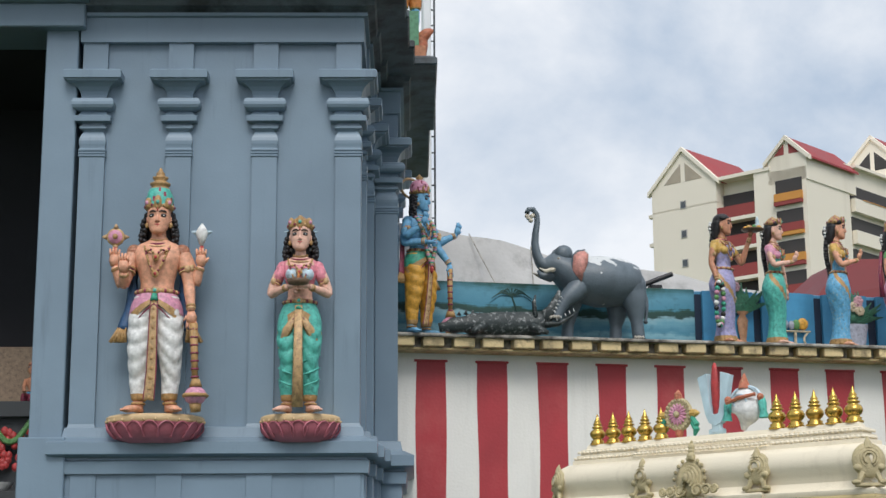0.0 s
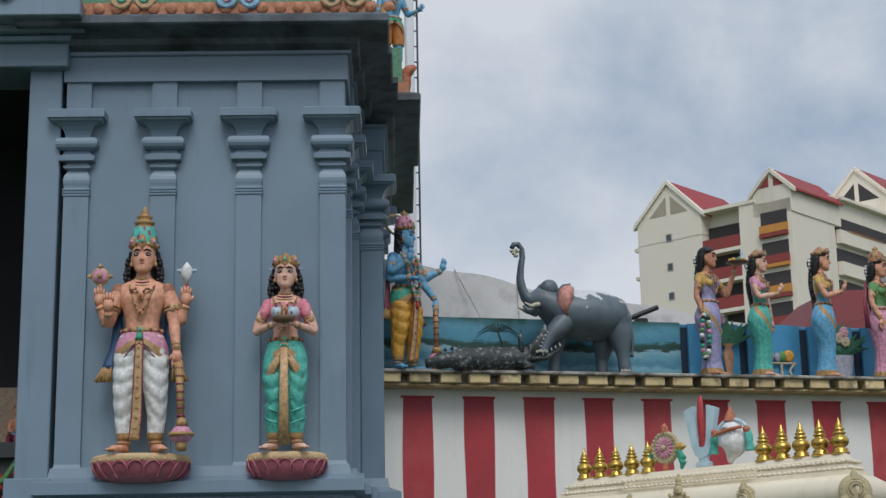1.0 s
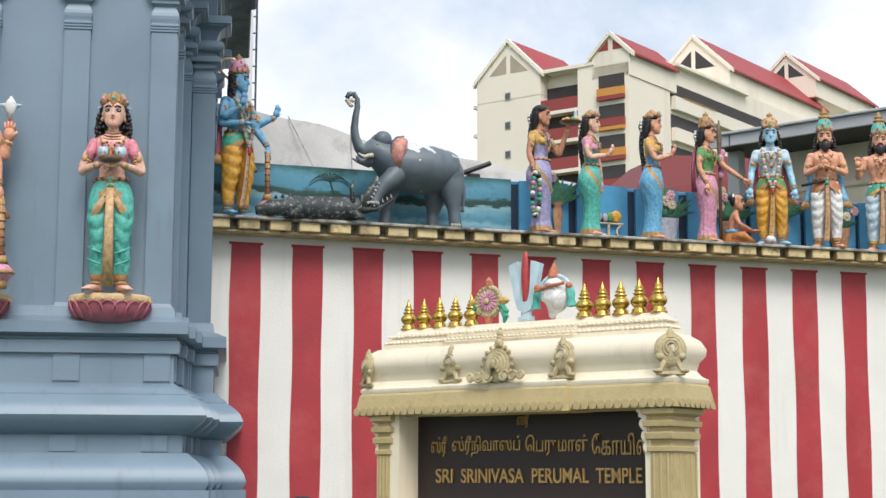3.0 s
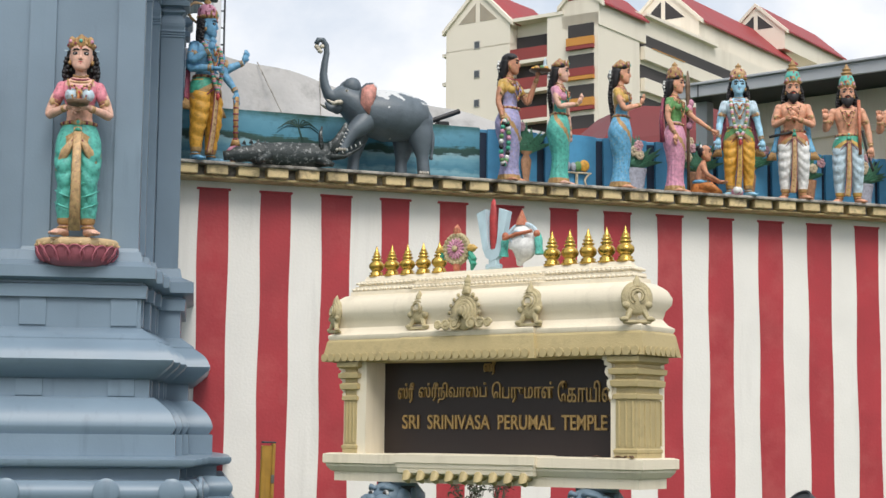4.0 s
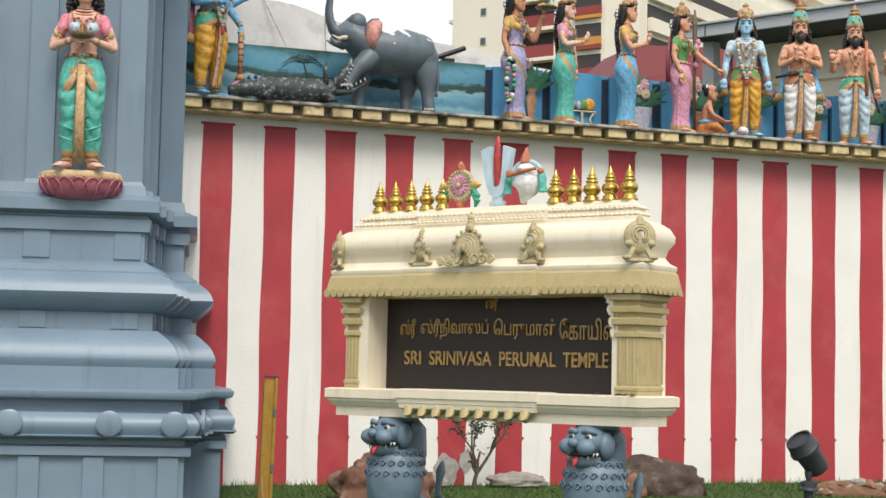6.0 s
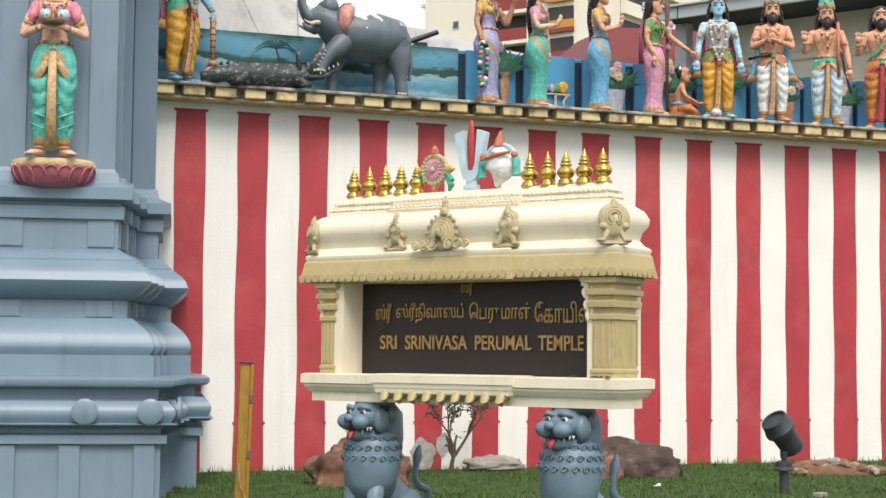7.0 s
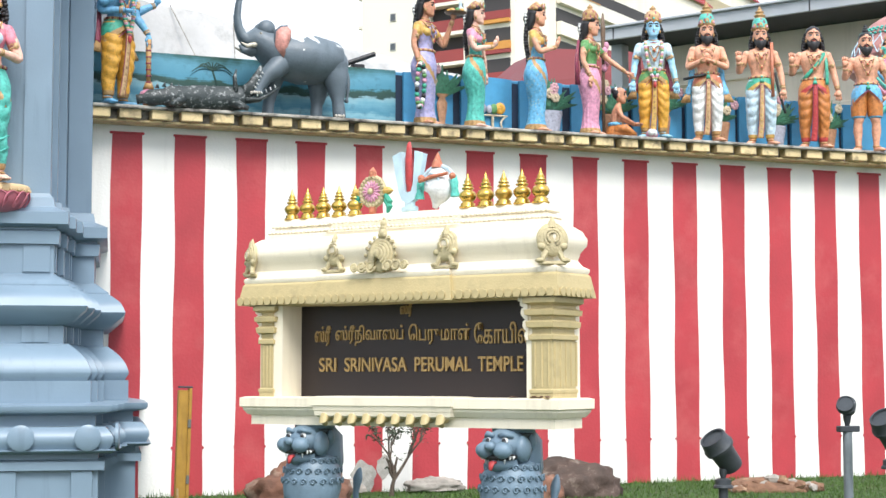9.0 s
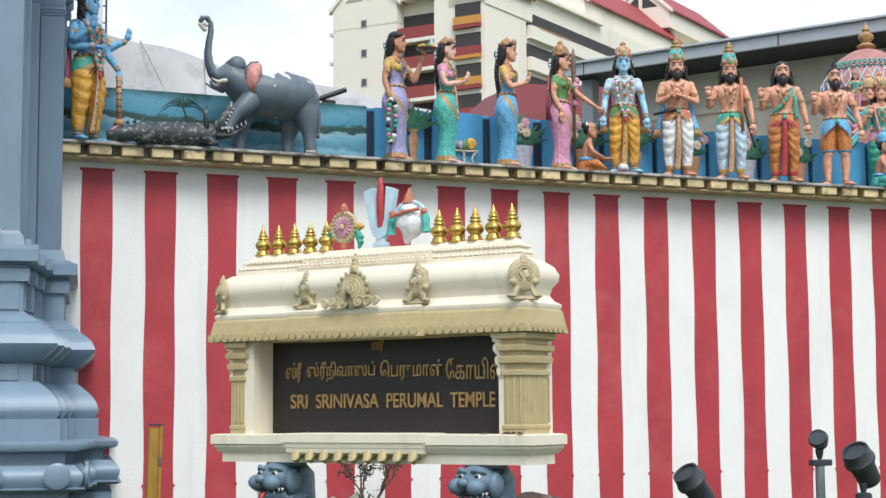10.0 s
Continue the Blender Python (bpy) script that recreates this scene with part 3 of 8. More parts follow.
def statue(name, label, at, height, skin="skin", top=None, lower="dhoti", cloth="white", border="gold", waist="pink", arms=(), crown="tall",
           crown_paint="gold", beard=False, hair="long", garland=None, sash=None, pleat="gold_light", turn=0.0, female=False, extra=None, stance=0.074, chest=None, scarf=None, sway=0.0):
    """A standing painted figure as one mesh; unit height from sole to top of head, facing -y."""
    bm = bmesh.new()
    sari = lower == "sari"
    w_ = 0.90 if female else 1.0
    # lower body
    if sari:
        def skirt_color(f, z):
            if z < 0.052:
                return border
            line = 0.385 - 0.115 * f
            if abs(f) < 1.9 and abs(z - line) < 0.026:
                return border
            return cloth
        pl = lambda f, z: ((0.13 * (abs(math.sin(6.5 * f + 1.5 * math.sin(7 * z))) ** 0.8 - 0.6) * max(0.0, 1 - z / 0.56) * (1.0 if abs(f + 0.3) < 1.1 else 0.45))
                           + 0.07 * (abs(math.sin(24 * (z + 0.13 * f))) - 0.6) * max(0.0, 1 - abs(z - 0.36) / 0.17))
        loft(bm, [(0.012, 0.012, 0.012, 0.098, 0.088), (0.035, 0.010, 0.010, 0.096, 0.084), (0.12, 0.004, 0.004, 0.080, 0.066), (0.24, 0.0, -0.006, 0.080, 0.068), (0.35, -0.006 - sway, -0.004, 0.099, 0.082),
                  (0.45, -0.010 - sway, 0.0, 0.115, 0.093), (0.52, -0.006 - sway * 0.6, 0.0, 0.102, 0.079), (0.60, 0.0, 0.0, 0.066, 0.053)], skirt_color, 72, 7, pl)
        for s in (-1, 1):
            tube(bm, [(s * 0.040, 0.0, 0.014), (s * 0.048, -0.07, 0.016), (s * 0.054, -0.112, 0.008)], [0.026, 0.026, 0.014], K[skin], 8, 0.6)
    else:
        for s in (-1, 1):
            if lower == "dhoti":
                def fold(f, z, s=s):
                    ph = (z + 0.080 * math.cos(f - s * 0.5)) * math.pi * 13.0 + 0.4 * math.sin(2 * f)
                    swag = abs(math.sin(ph)) ** 0.8 - 0.6
                    return 0.17 * swag * min(1.0, max(0.0, (0.50 - z) / 0.08)) * (0.45 + 0.55 * math.cos(f - s * 0.35)) * min(1.0, max(0.2, (z - 0.06) / 0.08))
                hem = lambda f, z: border if z < 0.092 else cloth
                loft(bm, [(0.058, s * (stance - 0.004), 0.004, 0.024, 0.026), (0.064, s * (stance - 0.004), 0.004, 0.034, 0.036), (0.085, s * (stance - 0.003), 0.003, 0.038, 0.040), (0.16, s * (stance + 0.001), 0.002, 0.043, 0.047),
                          (0.26, s * (stance - 0.002) * w_, -0.012, 0.053 * w_, 0.060), (0.36, s * 0.064 * w_, -0.012, 0.064 * w_, 0.070), (0.46, s * 0.058 * w_, -0.004, 0.068 * w_, 0.076), (0.55, s * 0.045 * w_, 0.0, 0.060 * w_, 0.064)], hem, 40, 9, fold)
            else:
                loft(bm, [(0.285, s * 0.068, 0, 0.050, 0.052), (0.30, s * 0.068, 0, 0.060, 0.062), (0.38, s * 0.064, 0, 0.066, 0.068), (0.46, s * 0.056, 0, 0.068, 0.072), (0.55, s * 0.045, 0, 0.060, 0.064)], lambda f, z: border if z < 0.303 else cloth, 32, 5,
                     lambda f, z: 0.03 * math.cos(8 * f + 20 * z))
                loft(bm, [(0.03, s * stance, 0.004, 0.026, 0.028), (0.09, s * stance, 0.004, 0.026, 0.030), (0.17, s * (stance + 0.002), 0.010, 0.038, 0.041), (0.235, s * (stance + 0.001), 0.0, 0.036, 0.038), (0.27, s * 0.068, -0.008, 0.041, 0.042), (0.32, s * 0.068, 0, 0.046, 0.046)], skin, 18, 4)
            loft(bm, [(0.010, s * stance, 0.006, 0.024, 0.026), (0.05, s * stance, 0.005, 0.025, 0.027), (0.10, s * stance, 0.004, 0.026, 0.028)], skin, 14, 2)
            out_ = s * 0.040
            tube(bm, [(s * stance - s * 0.006, 0.035, 0.016), (s * stance + out_ * 0.2, -0.01, 0.024), (s * stance + out_ * 0.8, -0.062, 0.016), (s * stance + out_ * 1.1, -0.092, 0.009)], [0.021, 0.026, 0.028, 0.020], K[skin], 10, 0.62)
            for k in range(4):
                ball(bm, (s * stance + out_ * 1.1 + s * (-0.014 + 0.011 * k), -0.104 + 0.005 * k, 0.009), (0.0062, 0.011, 0.0075), K[skin], 6, 4)
            tube(bm, [(s * stance + 0.030 * math.cos(a), 0.004 + 0.032 * math.sin(a), 0.046) for a in [2 * math.pi * k / 14 for k in range(15)]], 0.0055, K["gold"], 6)
        if waist:
            wrap(bm, lambda f: 0.520 - 0.135 * min(1.0, abs(f) / 1.35), waist, border, 0.004, wide=w_, band=0.24)
            tube(bm, [(s_ * 0.118 * w_ * math.sin(abs(f)), -0.004 - 0.097 * w_ * math.cos(f), 0.505 - 0.135 * min(1.0, abs(f) / 1.35)) for f, s_ in [(q / 6 * 1.5, -1 if q < 0 else 1) for q in range(-6, 7)]], 0.0035, K["maroon"], 5)
    # torso
    if female:
        torso = [(0.53, 0, 0, 0.086, 0.066), (0.575, 0, 0, 0.073, 0.056), (0.62, 0, -0.001, 0.064, 0.050), (0.665, 0, -0.003, 0.070, 0.055), (0.715, 0, -0.006, 0.083, 0.062), (0.755, 0, -0.002, 0.093, 0.058), (0.785, 0, 0.002, 0.098, 0.049), (0.806, 0, 0.004, 0.080, 0.042), (0.822, 0, 0.005, 0.047, 0.035), (0.84, 0, 0.003, 0.031, 0.030), (0.885, 0, -0.002, 0.027, 0.029)]
    else:
        torso = [(0.51, 0, 0, 0.094, 0.070), (0.56, 0, 0, 0.084, 0.062), (0.61, 0, 0, 0.079, 0.057), (0.66, 0, -0.002, 0.090, 0.062), (0.715, 0, -0.005, 0.108, 0.068), (0.76, 0, -0.002, 0.118, 0.063), (0.788, 0, 0.003, 0.116, 0.052), (0.808, 0, 0.005, 0.092, 0.045), (0.824, 0, 0.006, 0.056, 0.039), (0.842, 0, 0.004, 0.037, 0.034), (0.888, 0, -0.002, 0.032, 0.033)]

    def torso_color(f, z):
        if sari and sash:
            edge = f - (-2.3 if z < 0.64 else -2.3 + (z - 0.64) * 16)
            if z < 0.80 and abs(edge) < 0.13:
                return border
            if edge > 0 and z < 0.80 and f < 2.2:
                return sash
        if top and z < (0.806 - (0.030 if abs(f) < 0.9 else 0)):
            if not female or z > 0.672:
                return top
        return skin
    muscle = None if female else lambda f, z: (0.05 * math.exp(-((abs(f) - 0.46) / 0.34) ** 2 - ((z - 0.735) / 0.026) ** 2) - 0.035 * math.exp(-(f / 0.10) ** 2 - ((z - 0.67) / 0.075) ** 2)
                                               - 0.03 * math.exp(-((z - 0.700) / 0.008) ** 2) * max(0.0, math.cos(f)) + (0.014 * math.cos((z - 0.60) * 190) if z < 0.69 and abs(f) < 0.5 else 0))
    loft(bm, torso, torso_color, 44, 5, muscle)
    if female:
        for s in (-1, 1):
            col = sash if sari and sash and s > 0 else chest if chest and not sari else top or skin
            ball(bm, (s * 0.038, -0.046, 0.722), (0.037, 0.034, 0.036), K[col], 16, 10)
    belt = 0.578 if female else 0.572
    tube(bm, [((0.077 if female else 0.089) * math.cos(a), (0.060 if female else 0.067) * math.sin(a) - 0.001, belt) for a in [2 * math.pi * k / 24 for k in range(25)]], 0.0125, K["gold"], 8)
    for k in range(13):
        f = -1.5 + 3.0 * k / 12
        ball(bm, ((0.088 if female else 0.100) * math.sin(f), -(0.071 if female else 0.078) * math.cos(f), belt), (0.0075, 0.006, 0.0095), K["gold_light" if k % 2 else "maroon"], 6, 4)
    if waist or not female:
        ball(bm, (0, -0.076, belt), (0.021, 0.013, 0.020), K["gold_light"], 12, 6)
        ball(bm, (0, -0.087, belt), (0.010, 0.008, 0.010), K["teal"], 8, 5)
    if waist and not sari:
        tube(bm, [(0, -0.088, belt - 0.018), (0, -0.098, belt - 0.05)], [0.012, 0.020], K["green"], 8, 0.6)
    if pleat and not sari:
        pts = smooth_path([(0, -0.078, 0.555), (0, -0.100, 0.46), (-0.002, -0.094, 0.32), (-0.006, -0.080, 0.18), (-0.016, -0.066, 0.055)], 6)
        wd = [0.013 + 0.012 * (k / (len(pts) - 1)) ** 0.7 for k in range(len(pts))]
        tube(bm, pts, wd, K[pleat], 10, 0.45)
        for s in (-1, 1):
            tube(bm, [Vector(p) + Vector((s * w * 0.98, -0.002, 0)) for p, w in zip(pts, wd)], 0.0032, K["maroon"], 5)
        for k in range(3, len(pts) - 1, 2):
            ball(bm, Vector(pts[k]) + Vector((0, -wd[k] * 0.44, 0)), (wd[k] * 0.42, 0.003, 0.010), K["gold" if border == "gold" else border], 6, 4)
    # neck jewellery
    fr = 0.062 if female else 0.068
    for z, r, ry, th, c in ((0.836, 0.037, 0.037, 0.0055, "gold"), (0.818, 0.052, 0.046, 0.005, "maroon"), (0.805, 0.064, 0.052, 0.005, "gold_light")):
        tube(bm, [(r * math.sin(a), 0.003 - ry * math.cos(a), z - 0.014 * math.cos(a)) for a in [-1.9 + 3.8 * k / 14 for k in range(15)]], th, K[c], 6)
    for depth, c in ((0.655, "gold"), (0.735, "gold_light")):
        pth = smooth_path([(-0.064, -0.010, 0.812), (-0.052, -0.060, 0.765), (-0.024, -fr - 0.014, depth + 0.03), (0, -fr - 0.014, depth), (0.024, -fr - 0.014, depth + 0.03), (0.052, -0.060, 0.765), (0.064, -0.010, 0.812)], 5)
        tube(bm, pth, 0.0055, K[c], 6)
        for k in range(4, len(pth) - 4, 2):
            ball(bm, pth[k] + Vector((0, -0.005, 0)), (0.0065, 0.005, 0.0065), K["maroon" if k % 4 else "gold"], 5, 4)
        ball(bm, (0, -fr - 0.020, depth - 0.006), (0.017, 0.008, 0.019), K["gold"], 10, 6)
        ball(bm, (0, -fr - 0.027, depth - 0.006), (0.008, 0.006, 0.009), K["red"], 8, 5)
    if garland:
        for s in (-1, 1):
            path = smooth_path([(0.0, -0.112, 0.465), (s * 0.034, -0.106, 0.55), (s * 0.058, -0.094, 0.66), (s * 0.068, -0.062, 0.77), (s * 0.062, 0.0, 0.822)], 7)
            for k, p in enumerate(path):
                ball(bm, p, (0.0165, 0.014, 0.011), K[garland[k % len(garland)]], 7, 5)
        ball(bm, (0, -0.115, 0.435), (0.014, 0.014, 0.028), K["red"], 8, 5)
    if sash and not sari:
        tube(bm, smooth_path([(0.078, 0.02, 0.812), (0.072, -0.052, 0.775), (0.020, -0.078, 0.69), (-0.062, -0.066, 0.60), (-0.098, 0.0, 0.56)], 4), 0.017, K[sash], 8, 0.35)
        tube(bm, smooth_path([(0.085, 0.0, 0.80), (0.098, -0.055, 0.70), (0.100, -0.070, 0.52)], 4), 0.014, K[sash], 8, 0.35)
    if scarf:
        for s in (-1, 1):
            tube(bm, smooth_path([(s * 0.085, 0.028, 0.80), (s * 0.115, 0.045, 0.68), (s * 0.128, 0.040, 0.52), (s * 0.158, 0.018, 0.40)], 4), [0.016] * 6 + [0.022] * 4 + [0.026] * 3, K[scarf], 10, 0.45, 0.14, 6)
            for k in range(5):
                tube(bm, [(s * (0.146 + 0.008 * k), 0.014, 0.408), (s * (0.146 + 0.017 * k), 0.008, 0.338)], [0.006, 0.010], K["gold"], 6)
    # arms: shoulder side, elbow, wrist, way of the hand
    for s, elbow, wrist, way in arms:
        sh = Vector((s * (0.092 if female else 0.113), 0.004, 0.772))
        e, w = Vector(elbow), Vector(wrist)
        r = 0.84 if female else 1.0
        ball(bm, sh, (0.038 * r, 0.038 * r, 0.037 * r), K[top] if top else K[skin], 14, 8)
        pth = smooth_path([sh, sh + (e - sh) * 0.5 + Vector((s * 0.004, 0, 0)), e, e + (w - e) * 0.35, w], 4)
        rad = np.interp(np.linspace(0, 4, len(pth)), [0, 1, 2, 2.9, 4], [0.035, 0.034, 0.026, 0.028, 0.0165]) * r
        tube(bm, pth, list(rad), K[skin], 12)
        if top:
            tube(bm, [sh, sh + (e - sh) * 0.30, sh + (e - sh) * 0.54], [0.0375 * r, 0.0375 * r, 0.036 * r], K[top], 12)
        for q0, q1, q in ((0.50, 0.56, "gold"), (0.57, 0.60, "maroon"), (0.61, 0.66, "gold_light")):
            tube(bm, [sh + (e - sh) * q0, sh + (e - sh) * q1], 0.0365 * r, K[q], 10)
        ball(bm, sh + (e - sh) * 0.57 + Vector((s * 0.012, -0.034 * r, 0)), (0.014, 0.010, 0.018), K["gold_light"], 8, 6)
        tube(bm, [e + (w - e) * 0.78, e + (w - e) * 0.84], 0.0240 * r, K["gold"], 8)
        tube(bm, [e + (w - e) * 0.87, e + (w - e) * 0.93], 0.0225 * r, K["gold_light"], 8)
        hand(bm, w, way, K[skin], 1.1)
    # head, hair, crown
    n_before = len(bm.verts)
    face(bm, (0, -0.008, 0.932), skin, 0, beard)
    if hair:
        ball(bm, (0, 0.020, 0.952), (0.0545, 0.050, 0.060), K["hair"], 18, 10)
        if hair == "long":
            for s in (-1, 1):
                for k in range(26):
                    u = k / 25
                    wob = 0.008 * math.sin(k * 2.3)
                    ball(bm, (s * (0.050 + 0.022 * math.sin(u * 2.2) + wob), 0.016 + 0.012 * math.cos(k * 1.7), 0.962 - 0.150 * u), (0.0125, 0.015, 0.0125), K["hair"], 7, 5)
            loft(bm, [(0.80, 0, 0.046, 0.052, 0.018), (0.85, 0, 0.042, 0.062, 0.024), (0.90, 0, 0.034, 0.058, 0.032), (0.95, 0, 0.026, 0.054, 0.040)], "hair", 24, 3, lambda f, z: 0.06 * math.sin(9 * f + 70 * z))
        if not crown:
            loft(bm, [(0.955, 0, 0.008, 0.0555, 0.058), (0.975, 0, 0.004, 0.0560, 0.062), (0.995, 0, 0.003, 0.048, 0.054), (1.012, 0, 0.004, 0.026, 0.032), (1.018, 0, 0.004, 0.006, 0.008)], lambda f, z: skin if abs(f) < 0.45 - max(0, z - 0.962) * 14 else "hair", 28, 3, lambda f, z: 0.02 * math.sin(14 * f))
        if hair == "bun":
            ball(bm, (0, 0.0, 1.022), (0.026, 0.026, 0.020), K["hair"], 12, 6)
            ball(bm, (0, 0.0, 1.044), (0.019, 0.019, 0.016), K["hair"], 10, 6)
            ball(bm, (0, 0.0, 1.062), (0.012, 0.012, 0.014), K["hair"], 8, 5)
        elif hair == "braid":
            loft(bm, [(0.83, 0, 0.046, 0.030, 0.024), (0.87, 0, 0.042, 0.046, 0.030), (0.91, 0, 0.032, 0.053, 0.040), (0.96, 0, 0.020, 0.056, 0.050)], "hair", 24, 3, lambda f, z: 0.04 * math.sin(9 * f + 50 * z))
            ball(bm, (0, 0.066, 0.915), (0.036, 0.034, 0.040), K["hair"], 14, 8)
            for k in range(16):
                ball(bm, (0.006 * math.sin(k * 2.6), 0.070 + 0.010 * math.sin(k * 0.35), 0.87 - 0.022 * k), (0.022 - 0.0006 * k, 0.020, 0.017), K["hair"], 8, 5)
            for k in range(9):
                a = 2 * math.pi * k / 9
                ball(bm, (0.036 * math.cos(a), 0.082, 0.918 + 0.038 * math.sin(a)), (0.011, 0.011, 0.011), K["white"], 6, 4)
            for s in (-1, 1):
                ball(bm, (s * 0.042, -0.012, 0.978), (0.020, 0.034, 0.022), K["hair"], 10, 6)
    if crown:
        prof = CROWNS[crown]
        mid = "teal" if crown == "tall" and crown_paint == "gold_light" else crown_paint
        loft(bm, [(0.978 + z, 0, 0.002, r, r * 0.96) for r, z in prof], lambda f, z: "gold" if z < 0.992 or (crown != "tiara" and z > 1.066) else ("maroon" if int((f + 4) * 5 + z * 120) % 7 == 0 else mid), 30, 1,
             lambda f, z: 0.03 * math.sin(12 * f) * (1 if z < 1.05 else 0))
        for k in range(15):
            f = 2 * math.pi * k / 15
            ball(bm, (0.064 * math.sin(f), 0.002 - 0.061 * math.cos(f), 0.987), (0.0065, 0.0065, 0.0075), K["gold_light" if k % 2 else "maroon"], 6, 4)
        for f, h in ((0, 0.034), (0.75, 0.025), (-0.75, 0.025)):
            p = Vector((0.063 * math.sin(f), 0.002 - 0.061 * math.cos(f), 0.998))
            ball(bm, p, (0.017, 0.009, h), K["gold"], 10, 6)
            ball(bm, p * 1.0 + Vector((0.010 * math.sin(f), -0.009 * math.cos(f), 0.0)), (0.0085, 0.006, 0.010), K["rose" if f else "teal"], 8, 5)
    bm.verts.ensure_lookup_table()
    bmesh.ops.transform(bm, matrix=Matrix.Translation((0, -0.004, 0.856)) @ Matrix.Diagonal((1.08, 1.08, 1.08, 1.0)) @ Matrix.Translation((0, 0, -0.864)), verts=bm.verts[n_before:])
    height *= 0.975
    if turn:
        bm.verts.ensure_lookup_table()
        bmesh.ops.transform(bm, matrix=Matrix.Rotation(radians(turn), 4, 'Z'), verts=bm.verts[n_before:])
    if extra:
        extra(bm)
    bmesh.ops.scale(bm, vec=(height, height, height), verts=bm.verts)
    return single(name, bm, [PAINTS[k] for k in PAINT_KEYS], label, "statue", at, "all", "painted temple statues")


# --- figures on the tower front ---
FEET = 4.64


def mace(bm, top, foot, head=0.05):
    t, f = Vector(top), Vector(foot)
    tube(bm, [t, t + (f - t) * 0.7], [0.020, 0.014], K["gold"], 10)
    for k in range(7):
        p = t + (f - t) * (0.06 + 0.09 * k)
        tube(bm, [p, p + (f - t) * 0.02], 0.020, K["maroon"], 8)
    c = t + (f - t) * 0.82
    ball(bm, c, (head, head, head * 0.85), K["rose"], 16, 8)
    tube(bm, [(c.x + head * math.cos(a), c.y + head * math.sin(a), c.z) for a in [2 * math.pi * k / 16 for k in range(17)]], 0.010, K["gold"], 6)
    tube(bm, [c + Vector((0, 0, head * 0.8)), c + Vector((0, 0, head * 1.5))], [head * 0.6, head * 0.35], K["gold"], 10)
    tube(bm, [c - Vector((0, 0, head * 0.7)), f], [head * 0.55, head * 0.45], K["gold"], 10)


def discus(bm, c, r=0.045):
    c = Vector(c)
    for rr, dy, key in ((r, 0.0, "gold_light"), (r * 0.78, -0.006, "rose"), (r * 0.3, -0.012, "gold")):
        lathe(bm, [(rr, -0.008), (rr * 1.03, 0), (rr, 0.008)], seg=18, mi=K[key], m=Matrix.Translation(c + Vector((0, dy, 0))) @ Matrix.Rotation(radians(90), 4, 'X'))
    for k in range(4):
        a = k * math.pi / 2
        tube(bm, [c + Vector((r * math.cos(a), 0, r * math.sin(a))), c + Vector((r * 1.5 * math.cos(a), 0, r * 1.5 * math.sin(a)))], [r * 0.35, 0.004], K["gold_light"], 6)


def conch(bm, c, r=0.04):
    c = Vector(c)
    tube(bm, [c + Vector((0.0, 0, -r * 1.4)), c + Vector((0, 0, -r * 0.5)), c + Vector((0, 0, r * 0.3)), c + Vector((0, 0, r)), c + Vector((0, 0, r * 1.5))], [r * 0.2, r * 0.55, r * 0.85, r * 0.45, r * 0.08], K["white"], 12)
    for s in (-1, 1):
        tube(bm, [c + Vector((s * r * 0.6, 0, r * 0.3)), c + Vector((s * r * 1.3, 0, r * 0.45))], [r * 0.35, r * 0.12], K["pale_blue"], 6)


def man_extra(bm):
    mace(bm, (0.185, -0.075, 0.415), (0.205, -0.075, 0.0), 0.052)
    tube(bm, [(-0.205, 0.0, 0.745), (-0.205, 0.0, 0.80)], 0.010, K["red"], 6)
    discus(bm, (-0.205, 0.0, 0.845), 0.042)
    tube(bm, [(0.205, 0.0, 0.745), (0.205, 0.0, 0.80)], 0.010, K["red"], 6)
    conch(bm, (0.205, 0.0, 0.855), 0.038)


statue("deity_statue", "bare-chested four-armed painted figure in white dhoti with mace", TOWER @ pose(-2.04, -0.24, 3.315, 0, 0, 1), 2.18,
       waist="rose", crown_paint="gold_light", scarf="navy", extra=man_extra,
       arms=[(-1, (-0.165, 0.01, 0.615), (-0.205, -0.01, 0.70), (0, 0, 1)), (1, (0.175, 0.01, 0.625), (0.205, -0.01, 0.70), (0, 0, 1)),
             (-1, (-0.150, -0.03, 0.615), (-0.148, -0.09, 0.655), (0, -0.1, 1)), (1, (0.150, -0.015, 0.615), (0.170, -0.055, 0.475), (0.05, -0.1, -1))])


def bowl_extra(bm):
    lathe(bm, [(0.03, 0.0), (0.05, 0.008), (0.062, 0.03), (0.055, 0.034)], (0, -0.135, 0.645), 16, K["bronze"])
    tube(bm, [(0, -0.135, 0.67), (0, -0.135, 0.72)], [0.014, 0.002], K["orange"], 8)
    tube(bm, [(0.0, -0.095, 0.55), (0.0, -0.115, 0.30), (0.0, -0.10, 0.02)], [0.02, 0.024, 0.03], K["gold_light"], 8, 0.35)
    for s in (-1, 1):
        tube(bm, [(0.0, -0.085, 0.52), (s * 0.06, -0.085, 0.42), (s * 0.10, -0.04, 0.33)], [0.012, 0.024, 0.012], K["gold_light"], 6, 0.35)
        for k in range(4):
            tube(bm, [(s * 0.048, 0.02, 0.96 - 0.03 * k), (s * (0.088 - 0.004 * k), 0.02, 0.97 - 0.034 * k)], [0.012, 0.002], K["pale_blue"], 5)
        for z in (0.40, 0.33, 0.26, 0.19, 0.13):
            tube(bm, [(s * 0.02, -0.075, z), (s * 0.075, -0.060, z + 0.02), (s * 0.11, -0.01, z + 0.045)], [0.004, 0.006, 0.003], K["teal"], 5)


